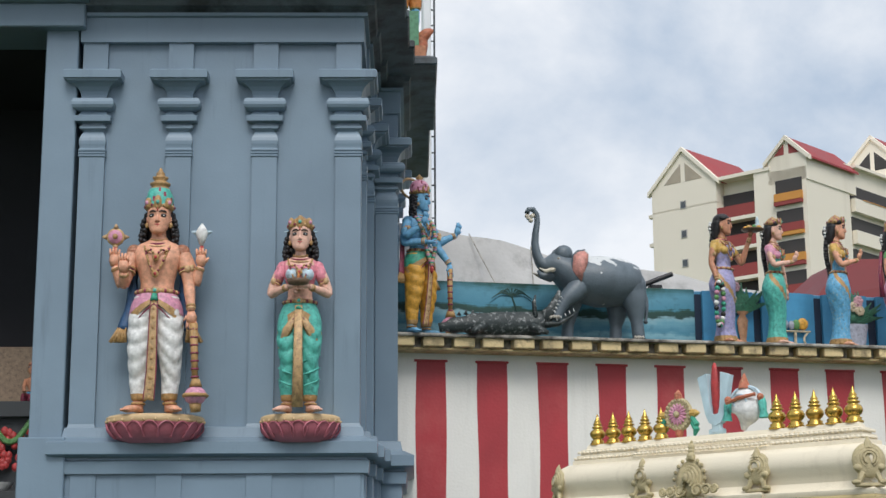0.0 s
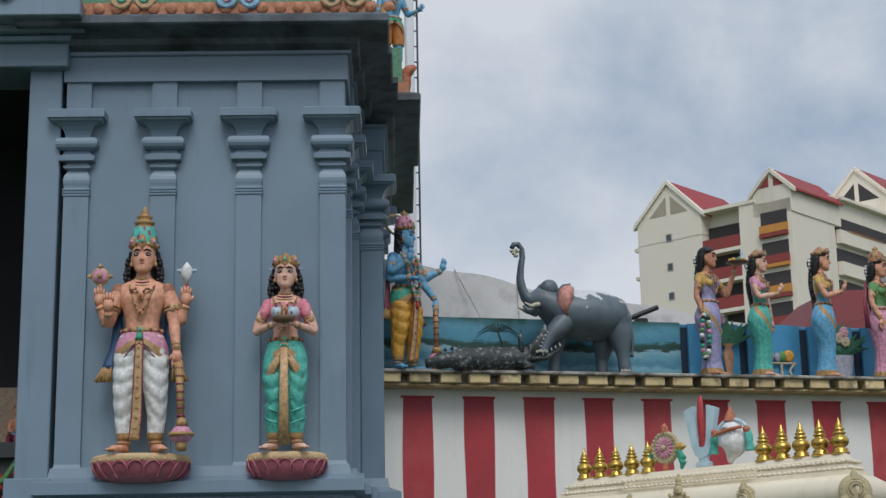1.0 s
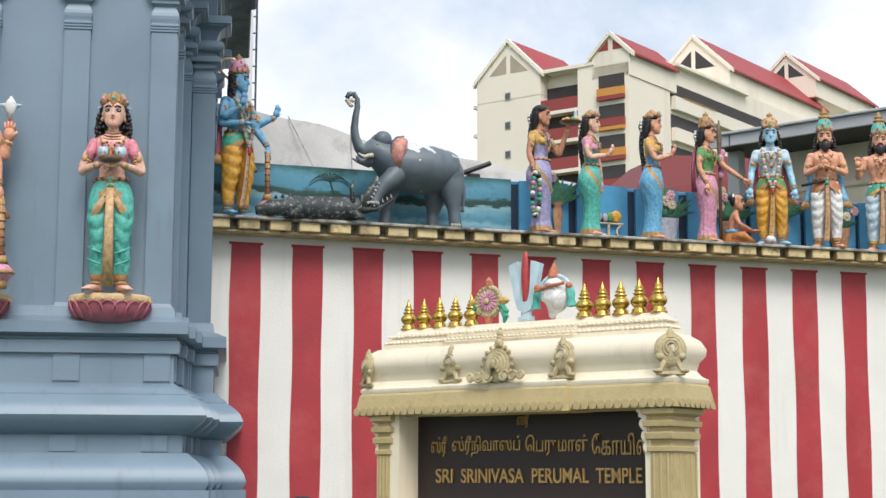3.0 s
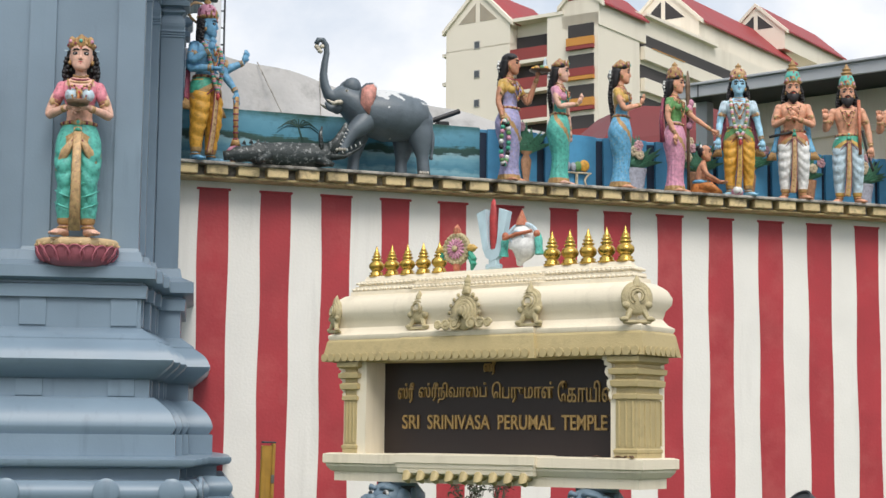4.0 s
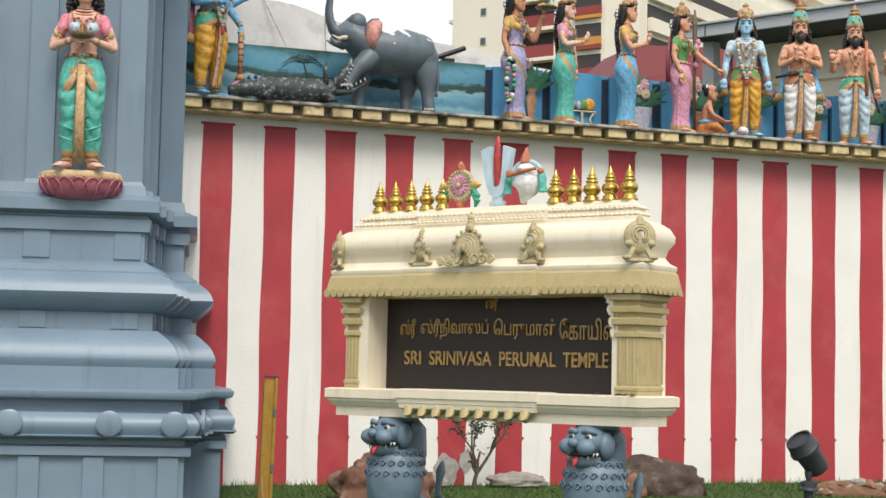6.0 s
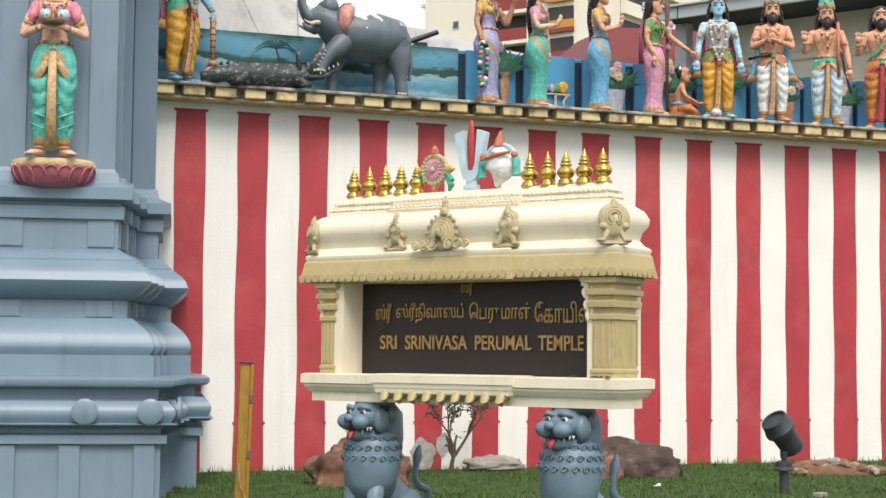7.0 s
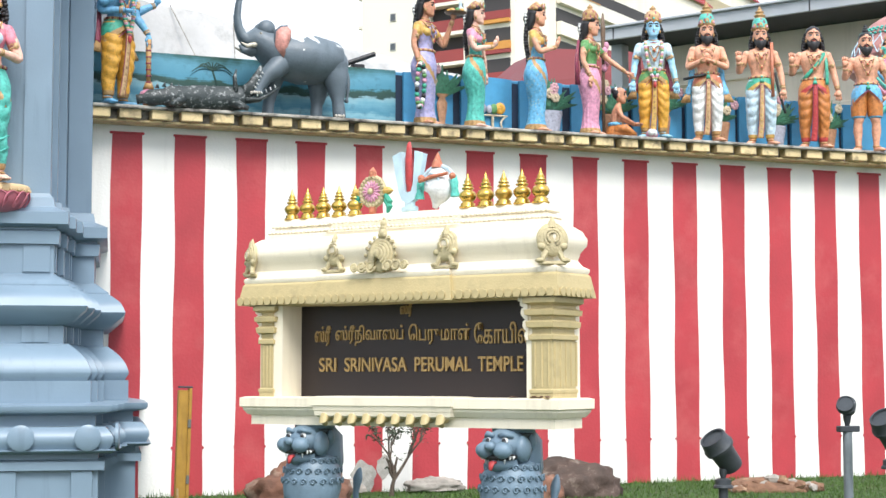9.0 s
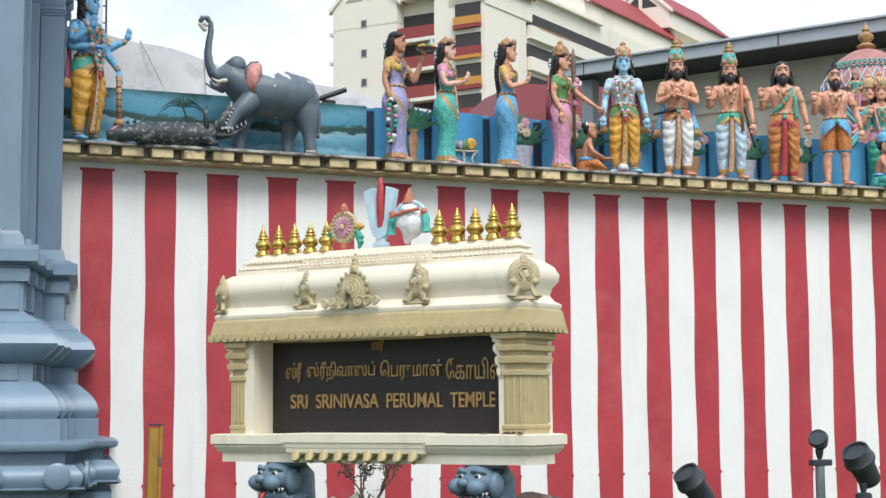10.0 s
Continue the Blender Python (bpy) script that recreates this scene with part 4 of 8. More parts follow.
statue("attendant_statue", "painted female attendant in green dhoti holding a bronze bowl", TOWER @ pose(-0.60, -0.24, 3.315), 1.97, skin="skin_pale", top="pink", chest="pale_blue",
       cloth="teal", waist="teal", crown="tiara", female=True, extra=bowl_extra, stance=0.06, pleat=None,
       arms=[(-1, (-0.150, -0.02, 0.625), (-0.055, -0.115, 0.645), (1, -0.3, 0.1)), (1, (0.150, -0.02, 0.625), (0.055, -0.115, 0.645), (-1, -0.3, 0.1))])

LOTUS_PINK = mat("lotus_pink_paint", (0.46, 0.14, 0.18), 0.5, 0.25, 7, 0.15, 60, (0.16, 0.03, 0.05), 0.5, 5)
LOTUS_CREAM = mat("lotus_rim_paint", (0.62, 0.44, 0.24), 0.55, 0.15, 7, 0.15, 60)
for u, w in ((-2.04, 0.49), (-0.59, 0.40)):
    ped = thing("lotus_pedestal", "pink lotus bracket with cream rim fixed to the tower", "pedestal", TOWER @ pose(u, -0.10, 0), group="lotus pedestals")
    bm = bmesh.new()
    lathe(bm, [(w * 0.55, 3.03), (w * 0.78, 3.07), (w * 0.92, 3.14), (w * 0.98, 3.22)], seg=32, squash=0.75)
    part("bowl", bm, LOTUS_PINK, ped, smooth=True)
    bm = bmesh.new()
    lathe(bm, [(w * 0.97, 3.22), (w, 3.235), (w, 3.275), (w * 0.97, 3.29), (w * 0.9, 3.30)], seg=32, squash=0.75)
    for k in range(26):
        a = 2 * math.pi * k / 26
        ball(bm, (w * math.cos(a), w * 0.75 * math.sin(a), 3.24), (0.014, 0.014, 0.014), 0, 6, 4)
    part("rim", bm, LOTUS_CREAM, ped, "cream scalloped rim", smooth=True)
    bm = bmesh.new()
    for k in range(9):
        a = math.pi + math.pi * (k + 0.5) / 9
        x, y = math.cos(a), math.sin(a) * 0.75
        pts = [(w * (f * x) - y * o * 1.3, w * (f * y) + x * o, z) for f, o, z in ((0.80, 0.06, 3.07), (0.95, 0.085, 3.15), (0.985, 0.05, 3.205), (0.995, 0.0, 3.222), (0.985, -0.05, 3.205), (0.95, -0.085, 3.15), (0.80, -0.06, 3.07))]
        tube(bm, smooth_path(pts, 3), 0.009, 0, 5)
    part("petal_relief", bm, LOTUS_PINK, ped, smooth=True)

# --- figures along the wall top ---


def vishnu_extra(bm):
    mace(bm, (0.20, -0.10, 0.47), (0.23, -0.08, 0.0), 0.066)
    tube(bm, [(0.11 * math.cos(a), 0.07, 1.03 + 0.07 * math.sin(a)) for a in [2 * math.pi * k / 18 for k in range(19)]], 0.010, K["gold_light"], 6)


Y_F = 19.27
statue("deity_statue", "blue-skinned four-armed painted figure in yellow robe with mace", pose(3.84, Y_F, FEET, 0, 0, 36), 1.84, skin="skin_blue", cloth="yellow", waist="green", crown="round",
       crown_paint="rose", scarf="maroon", garland=["rose", "gold_light", "green"], extra=vishnu_extra, top=None, turn=24,
       arms=[(1, (0.175, -0.02, 0.66), (0.27, -0.10, 0.72), (0.3, -0.1, 1)), (-1, (-0.17, -0.03, 0.66), (-0.10, -0.13, 0.73), (0.2, -0.2, 1)),
             (1, (0.16, -0.03, 0.62), (0.20, -0.10, 0.50), (0.1, 0, -1)), (-1, (-0.15, 0.0, 0.62), (-0.06, -0.12, 0.62), (1, -0.2, 0))])


def tray_extra(bm):
    lathe(bm, [(0.05, 0), (0.085, 0.012), (0.09, 0.02), (0.06, 0.022)], (0.17, -0.17, 0.875), 16, K["bronze"])
    for k in range(8):
        ball(bm, (0.17 + 0.055 * math.cos(k * 0.8), -0.17 + 0.055 * math.sin(k * 0.8), 0.905), (0.020, 0.018, 0.016), K[("yellow", "ochre", "leaf")[k % 3]], 7, 5)
    lathe(bm, [(0.02, 0), (0.024, 0.03), (0.012, 0.05), (0.016, 0.06), (0.002, 0.10)], (0.205, -0.19, 0.90), 8, K["pale_blue"])
    for k in range(26):
        a = 2 * math.pi * k / 26
        ball(bm, (-0.135 + 0.045 * math.cos(a), -0.06 - 0.01 * math.sin(a), 0.29 + 0.17 * math.sin(a)), (0.020, 0.020, 0.020), K[("green", "rose", "leaf", "white", "black")[k % 5]], 7, 5)


statue("attendant_statue", "painted woman in lilac sari carrying an offering tray", pose(7.80, Y_F, FEET, 0, 0, 30), 1.69, skin="skin_tan", top="ochre", chest="lilac", lower="sari", cloth="lilac", waist=None,
       crown=None, hair="braid", female=True, pleat=None, sway=0.012, sash="lilac", extra=tray_extra, turn=28,
       arms=[(1, (0.155, -0.06, 0.64), (0.16, -0.15, 0.84), (0.1, 0, 1)), (-1, (-0.13, 0.01, 0.62), (-0.13, -0.04, 0.47), (0, 0, -1))])
statue("attendant_statue", "painted woman in green sari with one hand raised", pose(8.50, Y_F, FEET, 0, 0, 42), 1.64, skin="skin_pale", top="rose", chest="teal", lower="sari", cloth="teal", waist=None,
       crown="tiara", hair="braid", female=True, pleat=None, sway=0.014, sash="teal", turn=18,
       arms=[(-1, (-0.11, -0.05, 0.63), (0.06, -0.14, 0.67), (0.4, -0.3, 1)), (1, (0.13, -0.01, 0.62), (0.15, -0.03, 0.47), (0, 0, -1))])
statue("attendant_statue", "painted woman in sky-blue sari with one hand raised", pose(9.38, Y_F, FEET, 0, 0, 48), 1.70, skin="skin", top="ochre", chest="sky", lower="sari", cloth="sky", waist=None,
       crown="tiara", hair="braid", female=True, pleat=None, sway=0.012, sash="sky", turn=18,
       arms=[(-1, (-0.10, -0.06, 0.63), (0.05, -0.15, 0.68), (0.3, -0.3, 1)), (1, (0.13, -0.01, 0.62), (0.15, -0.02, 0.47), (0, 0, -1))])


def fan_extra(bm):
    tube(bm, [(0.20, -0.02, 0.0), (0.20, -0.02, 0.70), (0.20, -0.02, 0.95), (0.20, -0.02, 1.08)], [0.018, 0.018, 0.030, 0.008], K["bronze"], 8, 0.7)
    for k in range(5):
        ball(bm, (0.20 + 0.02 * math.cos(k * 2.1), -0.04, 0.80 - 0.05 * k), (0.030, 0.026, 0.034), K["rose"], 8, 5)
    tube(bm, [(-0.11, 0.05, 0.80), (-0.13, 0.06, 0.62), (-0.13, 0.05, 0.42)], [0.012, 0.016, 0.022], K["maroon"], 7)


statue("attendant_statue", "painted woman in pink sari reaching forward with open hand", pose(10.18, Y_F, FEET, 0, 0, 34), 1.62, skin="skin", top="leaf", lower="sari", cloth="rose", waist=None, crown="round",
       hair="braid", female=True, pleat=None, sash="leaf", extra=fan_extra, turn=22,
       arms=[(1, (0.17, -0.09, 0.66), (0.27, -0.20, 0.56), (0.6, -0.3, -0.2)), (-1, (-0.12, 0.0, 0.62), (-0.10, -0.06, 0.48), (0, 0, -1))])
statue("deity_statue", "blue-skinned crowned figure in yellow dhoti with flower garland", pose(11.15, Y_F, FEET, 0, 0, -24), 1.68, skin="skin_sky", cloth="yellow", waist="leaf", crown="round", crown_paint="gold_light",
       garland=["rose", "white", "leaf", "gold_light"], scarf="maroon", top="pale_blue", pleat="ochre",
       arms=[(-1, (-0.155, 0.0, 0.62), (-0.175, -0.06, 0.475), (-0.1, -0.2, -1)), (1, (0.155, 0.0, 0.62), (0.185, -0.05, 0.46), (0, -0.1, -1))])


def dagger(bm):
    tube(bm, [(-0.20, -0.04, 0.525), (-0.02, -0.10, 0.555)], [0.012, 0.012], K["black"], 6)


statue("sage_statue", "black-bearded painted figure in white dhoti with joined palms", pose(12.0, Y_F, FEET, 0, 0, -26), 1.70, skin="skin", cloth="white", waist="brick", crown="tall", crown_paint="gold_light", beard=True, scarf="sky", extra=dagger, pleat="gold_light",
       arms=[(-1, (-0.155, -0.02, 0.63), (-0.03, -0.13, 0.675), (0.6, -0.2, 0.8)), (1, (0.155, -0.02, 0.63), (0.03, -0.13, 0.655), (-0.9, -0.2, 0.3))])


def bow_extra(bm):
    tube(bm, [(0.085, -0.085, 0.86), (0.09, -0.09, 0.40)], [0.014, 0.014], K["brick"], 6, 0.4)
    tube(bm, smooth_path([(0.12, 0.0, 0.62), (0.15, -0.02, 0.45), (0.20, -0.02, 0.27)], 4), 0.011, K["black"], 6)


statue("sage_statue", "black-bearded painted figure in pale blue dhoti with raised palm", pose(12.87, Y_F, FEET, 0, 0, -27), 1.71, skin="skin", cloth="pale_blue", waist="green", crown="tall", crown_paint="gold_light", beard=True, extra=bow_extra, border="ochre",
       arms=[(-1, (-0.175, 0.0, 0.63), (-0.19, -0.08, 0.70), (0, -0.1, 1)), (1, (0.165, 0.0, 0.62), (0.185, -0.03, 0.47), (0, 0, -1))])
statue("sage_statue", "black-bearded painted ascetic in orange dhoti with green sash", pose(13.76, Y_F, FEET, 0, 0, -28), 1.77, skin="skin", cloth="orange", waist="orange", crown=None, beard=True, sash="green", border="red", pleat="red", hair="long",
       arms=[(-1, (-0.175, 0.0, 0.63), (-0.185, -0.08, 0.70), (0, -0.1, 1)), (1, (0.165, 0.0, 0.62), (0.19, -0.03, 0.48), (0.1, 0, -1))])
statue("sage_statue", "black-bearded painted ascetic in short orange cloth with blue knot", pose(14.67, Y_F, FEET, 0, 0, -28), 1.76, skin="skin", lower="short", cloth="orange", waist="sky", crown=None, beard=True, border="sky", pleat=None, hair="bun",
       arms=[(-1, (-0.175, 0.0, 0.63), (-0.185, -0.08, 0.71), (0, -0.1, 1)), (1, (0.175, 0.0, 0.62), (0.21, -0.03, 0.47), (0.1, -0.2, -1))])


def many_arms(bm):
    for s in (-1, 1):
        for k in range(7):
            z = 0.80 - 0.045 * k
            e = (s * (0.22 + 0.01 * k), 0.02, z - 0.06 + 0.03 * (3 - k) * 0.4)
            w = (s * 0.33, -0.02, z + 0.02 + 0.035 * (3 - k) * 0.5)
            tube(bm, [(s * 0.10, 0.01, 0.78 - 0.02 * k), e, w], [0.026, 0.024, 0.018], K[("skin", "sky", "teal", "rose")[k % 4]], 8)
            hand(bm, w, (s * 0.3, 0, 1), K["skin"])
    for s in (-1, 1):
        face(bm, (s * 0.10, 0.01, 0.935), "skin")
        lathe(bm, CROWNS["round"], (s * 0.10, 0.012, 0.975), 14, K["gold_light"])


statue("deity_statue", "many-armed multi-headed painted figure with golden crowns", pose(15.72, 19.55, FEET, 0, 0, -28), 1.66, skin="skin", top="teal", cloth="green", waist="rose", crown="round", crown_paint="gold_light", garland=["rose", "gold_light"], extra=many_arms,
       arms=[(-1, (-0.165, -0.04, 0.63), (-0.12, -0.12, 0.70), (0, -0.1, 1)), (1, (0.165, -0.04, 0.63), (0.12, -0.12, 0.70), (0, -0.1, 1))])


def kneeler(name, label, at, size, skin, cloth, crown=False):
    """A small painted figure sitting on its heels, one mesh."""
    bm = bmesh.new()
    ell_rings(bm, [(0, 0.03, 0.0, 0.13, 0.17), (0, 0.02, 0.06, 0.15, 0.19), (0, 0.03, 0.14, 0.13, 0.15), (0, 0.06, 0.20, 0.10, 0.09)], K[cloth], 20, 0.03, 8)
    for s in (-1, 1):
        tube(bm, [(s * 0.08, 0.05, 0.10), (s * 0.11, -0.12, 0.12), (s * 0.09, -0.24, 0.05), (s * 0.08, -0.1, 0.03)], [0.08, 0.075, 0.055, 0.04], K[cloth], 10)
    ell_rings(bm, [(0, 0.06, 0.18, 0.105, 0.085), (0, 0.05, 0.28, 0.10, 0.075), (0, 0.02, 0.40, 0.13, 0.085), (0, 0.01, 0.47, 0.12, 0.06), (0, 0.0, 0.51, 0.05, 0.045), (0, -0.01, 0.55, 0.04, 0.04)], K[skin], 18)
    tube(bm, [(0.105 * math.cos(a), 0.055 + 0.09 * math.sin(a), 0.20) for a in [2 * math.pi * k / 18 for k in range(19)]], 0.03, K["sky"], 6)
    for s in (-1, 1):
        tube(bm, [(s * 0.13, 0.01, 0.45), (s * 0.15, -0.06, 0.30), (s * 0.07, -0.25, 0.20)], [0.04, 0.036, 0.024], K[skin], 10)
        hand(bm, (s * 0.07, -0.25, 0.20), (-s * 0.2, -1, 0), K[skin], 1.6)
    n0 = len(bm.verts)
    face(bm, (0, 0, 0), skin)
    ball(bm, (0, 0.016, 0.016), (0.054, 0.050, 0.060), K["hair"], 12, 8)
    ball(bm, (0, 0.05, 0.045), (0.03, 0.03, 0.03), K["hair"], 8, 6)
    for k in range(5):
        ball(bm, (0.04 * math.cos(k * 1.2), 0.03, 0.055 + 0.012 * math.sin(k * 1.2)), (0.012, 0.012, 0.012), K["white"], 6, 4)
    if crown:
        lathe(bm, CROWNS["round"], (0, 0.002, 0.04), 14, K["sky"])
    bm.verts.ensure_lookup_table()
    bmesh.ops.transform(bm, matrix=Matrix.Translation((0, -0.02, 0.66)) @ Matrix.Scale(1.75, 4), verts=bm.verts[n0:])
    bmesh.ops.scale(bm, vec=(size,) * 3, verts=bm.verts)
    return single(name, bm, [PAINTS[k] for k in PAINT_KEYS], label, "statue", at, "all", "painted temple statues")


kneeler("kneeling_statue", "small painted kneeling figure in orange loincloth", pose(10.62, 19.3, FEET, 0, 0, 60), 0.86, "skin_tan", "orange")
kneeler("kneeling_statue", "small painted kneeling figure in green with joined palms", pose(15.42, 19.16, FEET, 0, 0, 45), 0.92, "skin_tan", "teal", True)
bm = bmesh.new()
for k in range(9):
    ball(bm, (0.07 * math.cos(k * 2.4) * (k / 9), 0.05 * math.sin(k * 2.4) * (k / 9), 0.04 + 0.02 * (k % 2)), (0.05, 0.045, 0.05), K[("rose", "white")[k % 2]], 8, 5)
single("flower_offering", bm, [PAINTS[k] for k in PAINT_KEYS], "small heap of painted pink and white flowers", "offering", pose(11.02, 19.12, FEET), "all")

# --- elephant and crocodile group ---
ELE = mat("elephant_grey_enamel", (0.125, 0.158, 0.185), 0.45, 0.2, 5, 0.2, 40, (0.035, 0.045, 0.055), 0.5, 3.0)
nt_, ln_ = ELE.node_tree.nodes, ELE.node_tree.links
peel_n = nt_.new("ShaderNodeTexNoise")
peel_n.inputs["Scale"].default_value = 9.0
peel_n.inputs["Detail"].default_value = 6.0
geo_ = nt_.new("ShaderNodeNewGeometry")
sep_ = nt_.new("ShaderNodeSeparateXYZ")
ln_.new(geo_.outputs["Position"], peel_n.inputs["Vector"])
ln_.new(geo_.outputs["Position"], sep_.inputs["Vector"])
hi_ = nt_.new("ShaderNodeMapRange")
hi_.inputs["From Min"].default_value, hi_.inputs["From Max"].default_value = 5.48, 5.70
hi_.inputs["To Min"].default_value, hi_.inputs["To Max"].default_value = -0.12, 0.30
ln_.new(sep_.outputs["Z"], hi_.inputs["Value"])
ad_ = nt_.new("ShaderNodeMath")
ln_.new(peel_n.outputs["Fac"], ad_.inputs[0])
ln_.new(hi_.outputs["Result"], ad_.inputs[1])
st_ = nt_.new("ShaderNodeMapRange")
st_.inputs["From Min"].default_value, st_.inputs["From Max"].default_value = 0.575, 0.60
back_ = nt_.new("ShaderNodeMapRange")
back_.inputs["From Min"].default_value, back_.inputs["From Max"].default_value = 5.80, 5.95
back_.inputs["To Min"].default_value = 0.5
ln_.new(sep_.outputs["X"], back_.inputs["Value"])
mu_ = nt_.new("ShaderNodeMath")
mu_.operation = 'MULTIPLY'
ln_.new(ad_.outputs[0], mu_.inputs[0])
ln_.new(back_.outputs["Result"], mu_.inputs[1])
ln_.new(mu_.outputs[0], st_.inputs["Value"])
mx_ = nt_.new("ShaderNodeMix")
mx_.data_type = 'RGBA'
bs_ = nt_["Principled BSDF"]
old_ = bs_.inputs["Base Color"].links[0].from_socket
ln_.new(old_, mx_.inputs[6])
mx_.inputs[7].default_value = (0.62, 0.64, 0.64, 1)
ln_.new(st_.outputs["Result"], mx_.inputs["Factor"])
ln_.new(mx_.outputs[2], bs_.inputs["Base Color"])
bm = bmesh.new()
spine = [(6.88, 5.32, 0.04), (6.85, 5.32, 0.15), (6.76, 5.34, 0.30), (6.52, 5.365, 0.375), (6.24, 5.37, 0.395), (6.01, 5.39, 0.355), (5.84, 5.43, 0.285), (5.72, 5.50, 0.235), (5.62, 5.55, 0.205), (5.53, 5.56, 0.165), (5.46, 5.57, 0.115),
         (5.40, 5.62, 0.088), (5.355, 5.72, 0.076), (5.335, 5.85, 0.066), (5.35, 6.00, 0.057), (5.375, 6.12, 0.051), (5.37, 6.22, 0.047), (5.32, 6.29, 0.044), (5.26, 6.285, 0.042), (5.235, 6.235, 0.040)]
Y_E = 19.34
tube(bm, [(x, Y_E, z) for x, z, r in spine], [r for x, z, r in spine], 0, 24, 0.80)
for dy in (-0.13, 0.13):
    ball(bm, (5.72, Y_E + dy * 0.7, 5.68), (0.13, 0.10, 0.11), 0, 12, 8)
tube(bm, [(5.60, Y_E - 0.02, 5.48), (5.52, Y_E - 0.02, 5.41), (5.42, Y_E - 0.02, 5.44), (5.36, Y_E - 0.02, 5.50)], [0.11, 0.075, 0.045, 0.015], 0, 10)
for pts, rr in (([(6.68, Y_E - 0.10, 5.30), (6.72, Y_E - 0.13, 5.08), (6.735, Y_E - 0.15, 4.86), (6.76, Y_E - 0.15, FEET)], [0.215, 0.165, 0.085, 0.088]),
                ([(6.56, Y_E + 0.12, 5.24), (6.56, Y_E + 0.14, 5.02), (6.54, Y_E + 0.16, 4.84), (6.53, Y_E + 0.16, FEET)], [0.20, 0.14, 0.082, 0.086]),
                ([(5.92, Y_E + 0.12, 5.26), (5.87, Y_E + 0.14, 5.02), (5.84, Y_E + 0.15, 4.84), (5.82, Y_E + 0.15, FEET)], [0.19, 0.12, 0.080, 0.086]),
                ([(5.98, Y_E - 0.12, 5.32), (5.83, Y_E - 0.18, 5.20), (5.69, Y_E - 0.20, 5.09), (5.59, Y_E - 0.20, 4.95), (5.54, Y_E - 0.20, 4.85)], [0.175, 0.135, 0.10, 0.078, 0.075])):
    ball(bm, pts[0], (rr[0] * 0.99, rr[0] * 0.99, rr[0] * 0.99), 0, 16, 10)
    tube(bm, smooth_path(pts, 4), [rr[min(i // 4, len(rr) - 1)] * (1 - (i % 4) / 4) + rr[min(i // 4 + 1, len(rr) - 1)] * (i % 4) / 4 for i in range(4 * (len(pts) - 1) + 1)], 0, 14)
    f = Vector(pts[-1])
    for k in range(4):
        ball(bm, f + Vector((-0.085 + 0.035 * k, -0.085 - 0.012 * (k % 2), 0.02)), (0.022, 0.018, 0.022), 1, 6, 4)
for s in (-1, 1):
    tube(bm, smooth_path([(5.62, Y_E - 0.11 * s, 5.50), (5.48, Y_E - 0.15 * s, 5.46), (5.34, Y_E - 0.16 * s, 5.51)], 4), [0.036] * 3 + [0.028] * 3 + [0.016, 0.012, 0.006], 2, 8)
    m_ear = Matrix.Rotation(radians(28 * s), 4, 'Z') @ Matrix.Rotation(radians(-14), 4, 'Y')
    ear = [(5.80, 5.63), (5.86, 5.68), (5.95, 5.69), (6.00, 5.64), (5.985, 5.53), (5.945, 5.42), (5.90, 5.30), (5.83, 5.37), (5.78, 5.45), (5.79, 5.55)]
    for grow, off, mi in ((1.10, 0.262, 0), (0.95, 0.290, 3)):
        rim = [bm.verts.new((5.88 + (x - 5.88) * grow, Y_E - (off - 0.012 + 0.25 * (x - 5.78)) * s, 5.51 + (z - 5.51) * grow)) for x, z in ear]
        back = [bm.verts.new((v.co.x, v.co.y + 0.03 * s, v.co.z)) for v in rim]
        hub = bm.verts.new((5.88, Y_E - (off + 0.016 + 0.02) * s, 5.51))
        for k in range(len(rim)):
            n2 = (k + 1) % len(rim)
            for vs in ((rim[k], rim[n2], hub), (rim[n2], rim[k], back[k], back[n2])):
                bm.faces.new(vs if s < 0 else vs[::-1]).material_index = mi
    ball(bm, (5.615, Y_E - 0.185 * s, 5.605), (0.020, 0.010, 0.016), 2, 8, 5)
    ball(bm, (5.612, Y_E - 0.193 * s, 5.605), (0.010, 0.006, 0.011), 4, 6, 4)
tube(bm, smooth_path([(6.85, Y_E, 5.36), (6.93, Y_E - 0.02, 5.18), (6.92, Y_E - 0.04, 4.98), (6.90, Y_E - 0.04, 4.86)], 4), [0.028] * 8 + [0.020] * 3 + [0.034, 0.02], 0, 8)
for k in range(4):
    ball(bm, (5.24 + 0.02 * k, Y_E - 0.01 * k, 6.20 - 0.03 * (k % 3)), (0.035, 0.03, 0.03), 2, 7, 5)
for v in bm.verts:
    v.co.x = 5.30 + (v.co.x - 5.30) * (0.90 if v.co.x > 5.30 else 1.0)
    v.co.z = FEET + (v.co.z - FEET) * (1.03 if v.co.x > 5.45 else 1.0)
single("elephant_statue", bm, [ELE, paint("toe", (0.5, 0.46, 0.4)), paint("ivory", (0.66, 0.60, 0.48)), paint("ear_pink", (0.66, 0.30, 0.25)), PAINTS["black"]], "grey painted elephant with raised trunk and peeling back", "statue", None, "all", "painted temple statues")

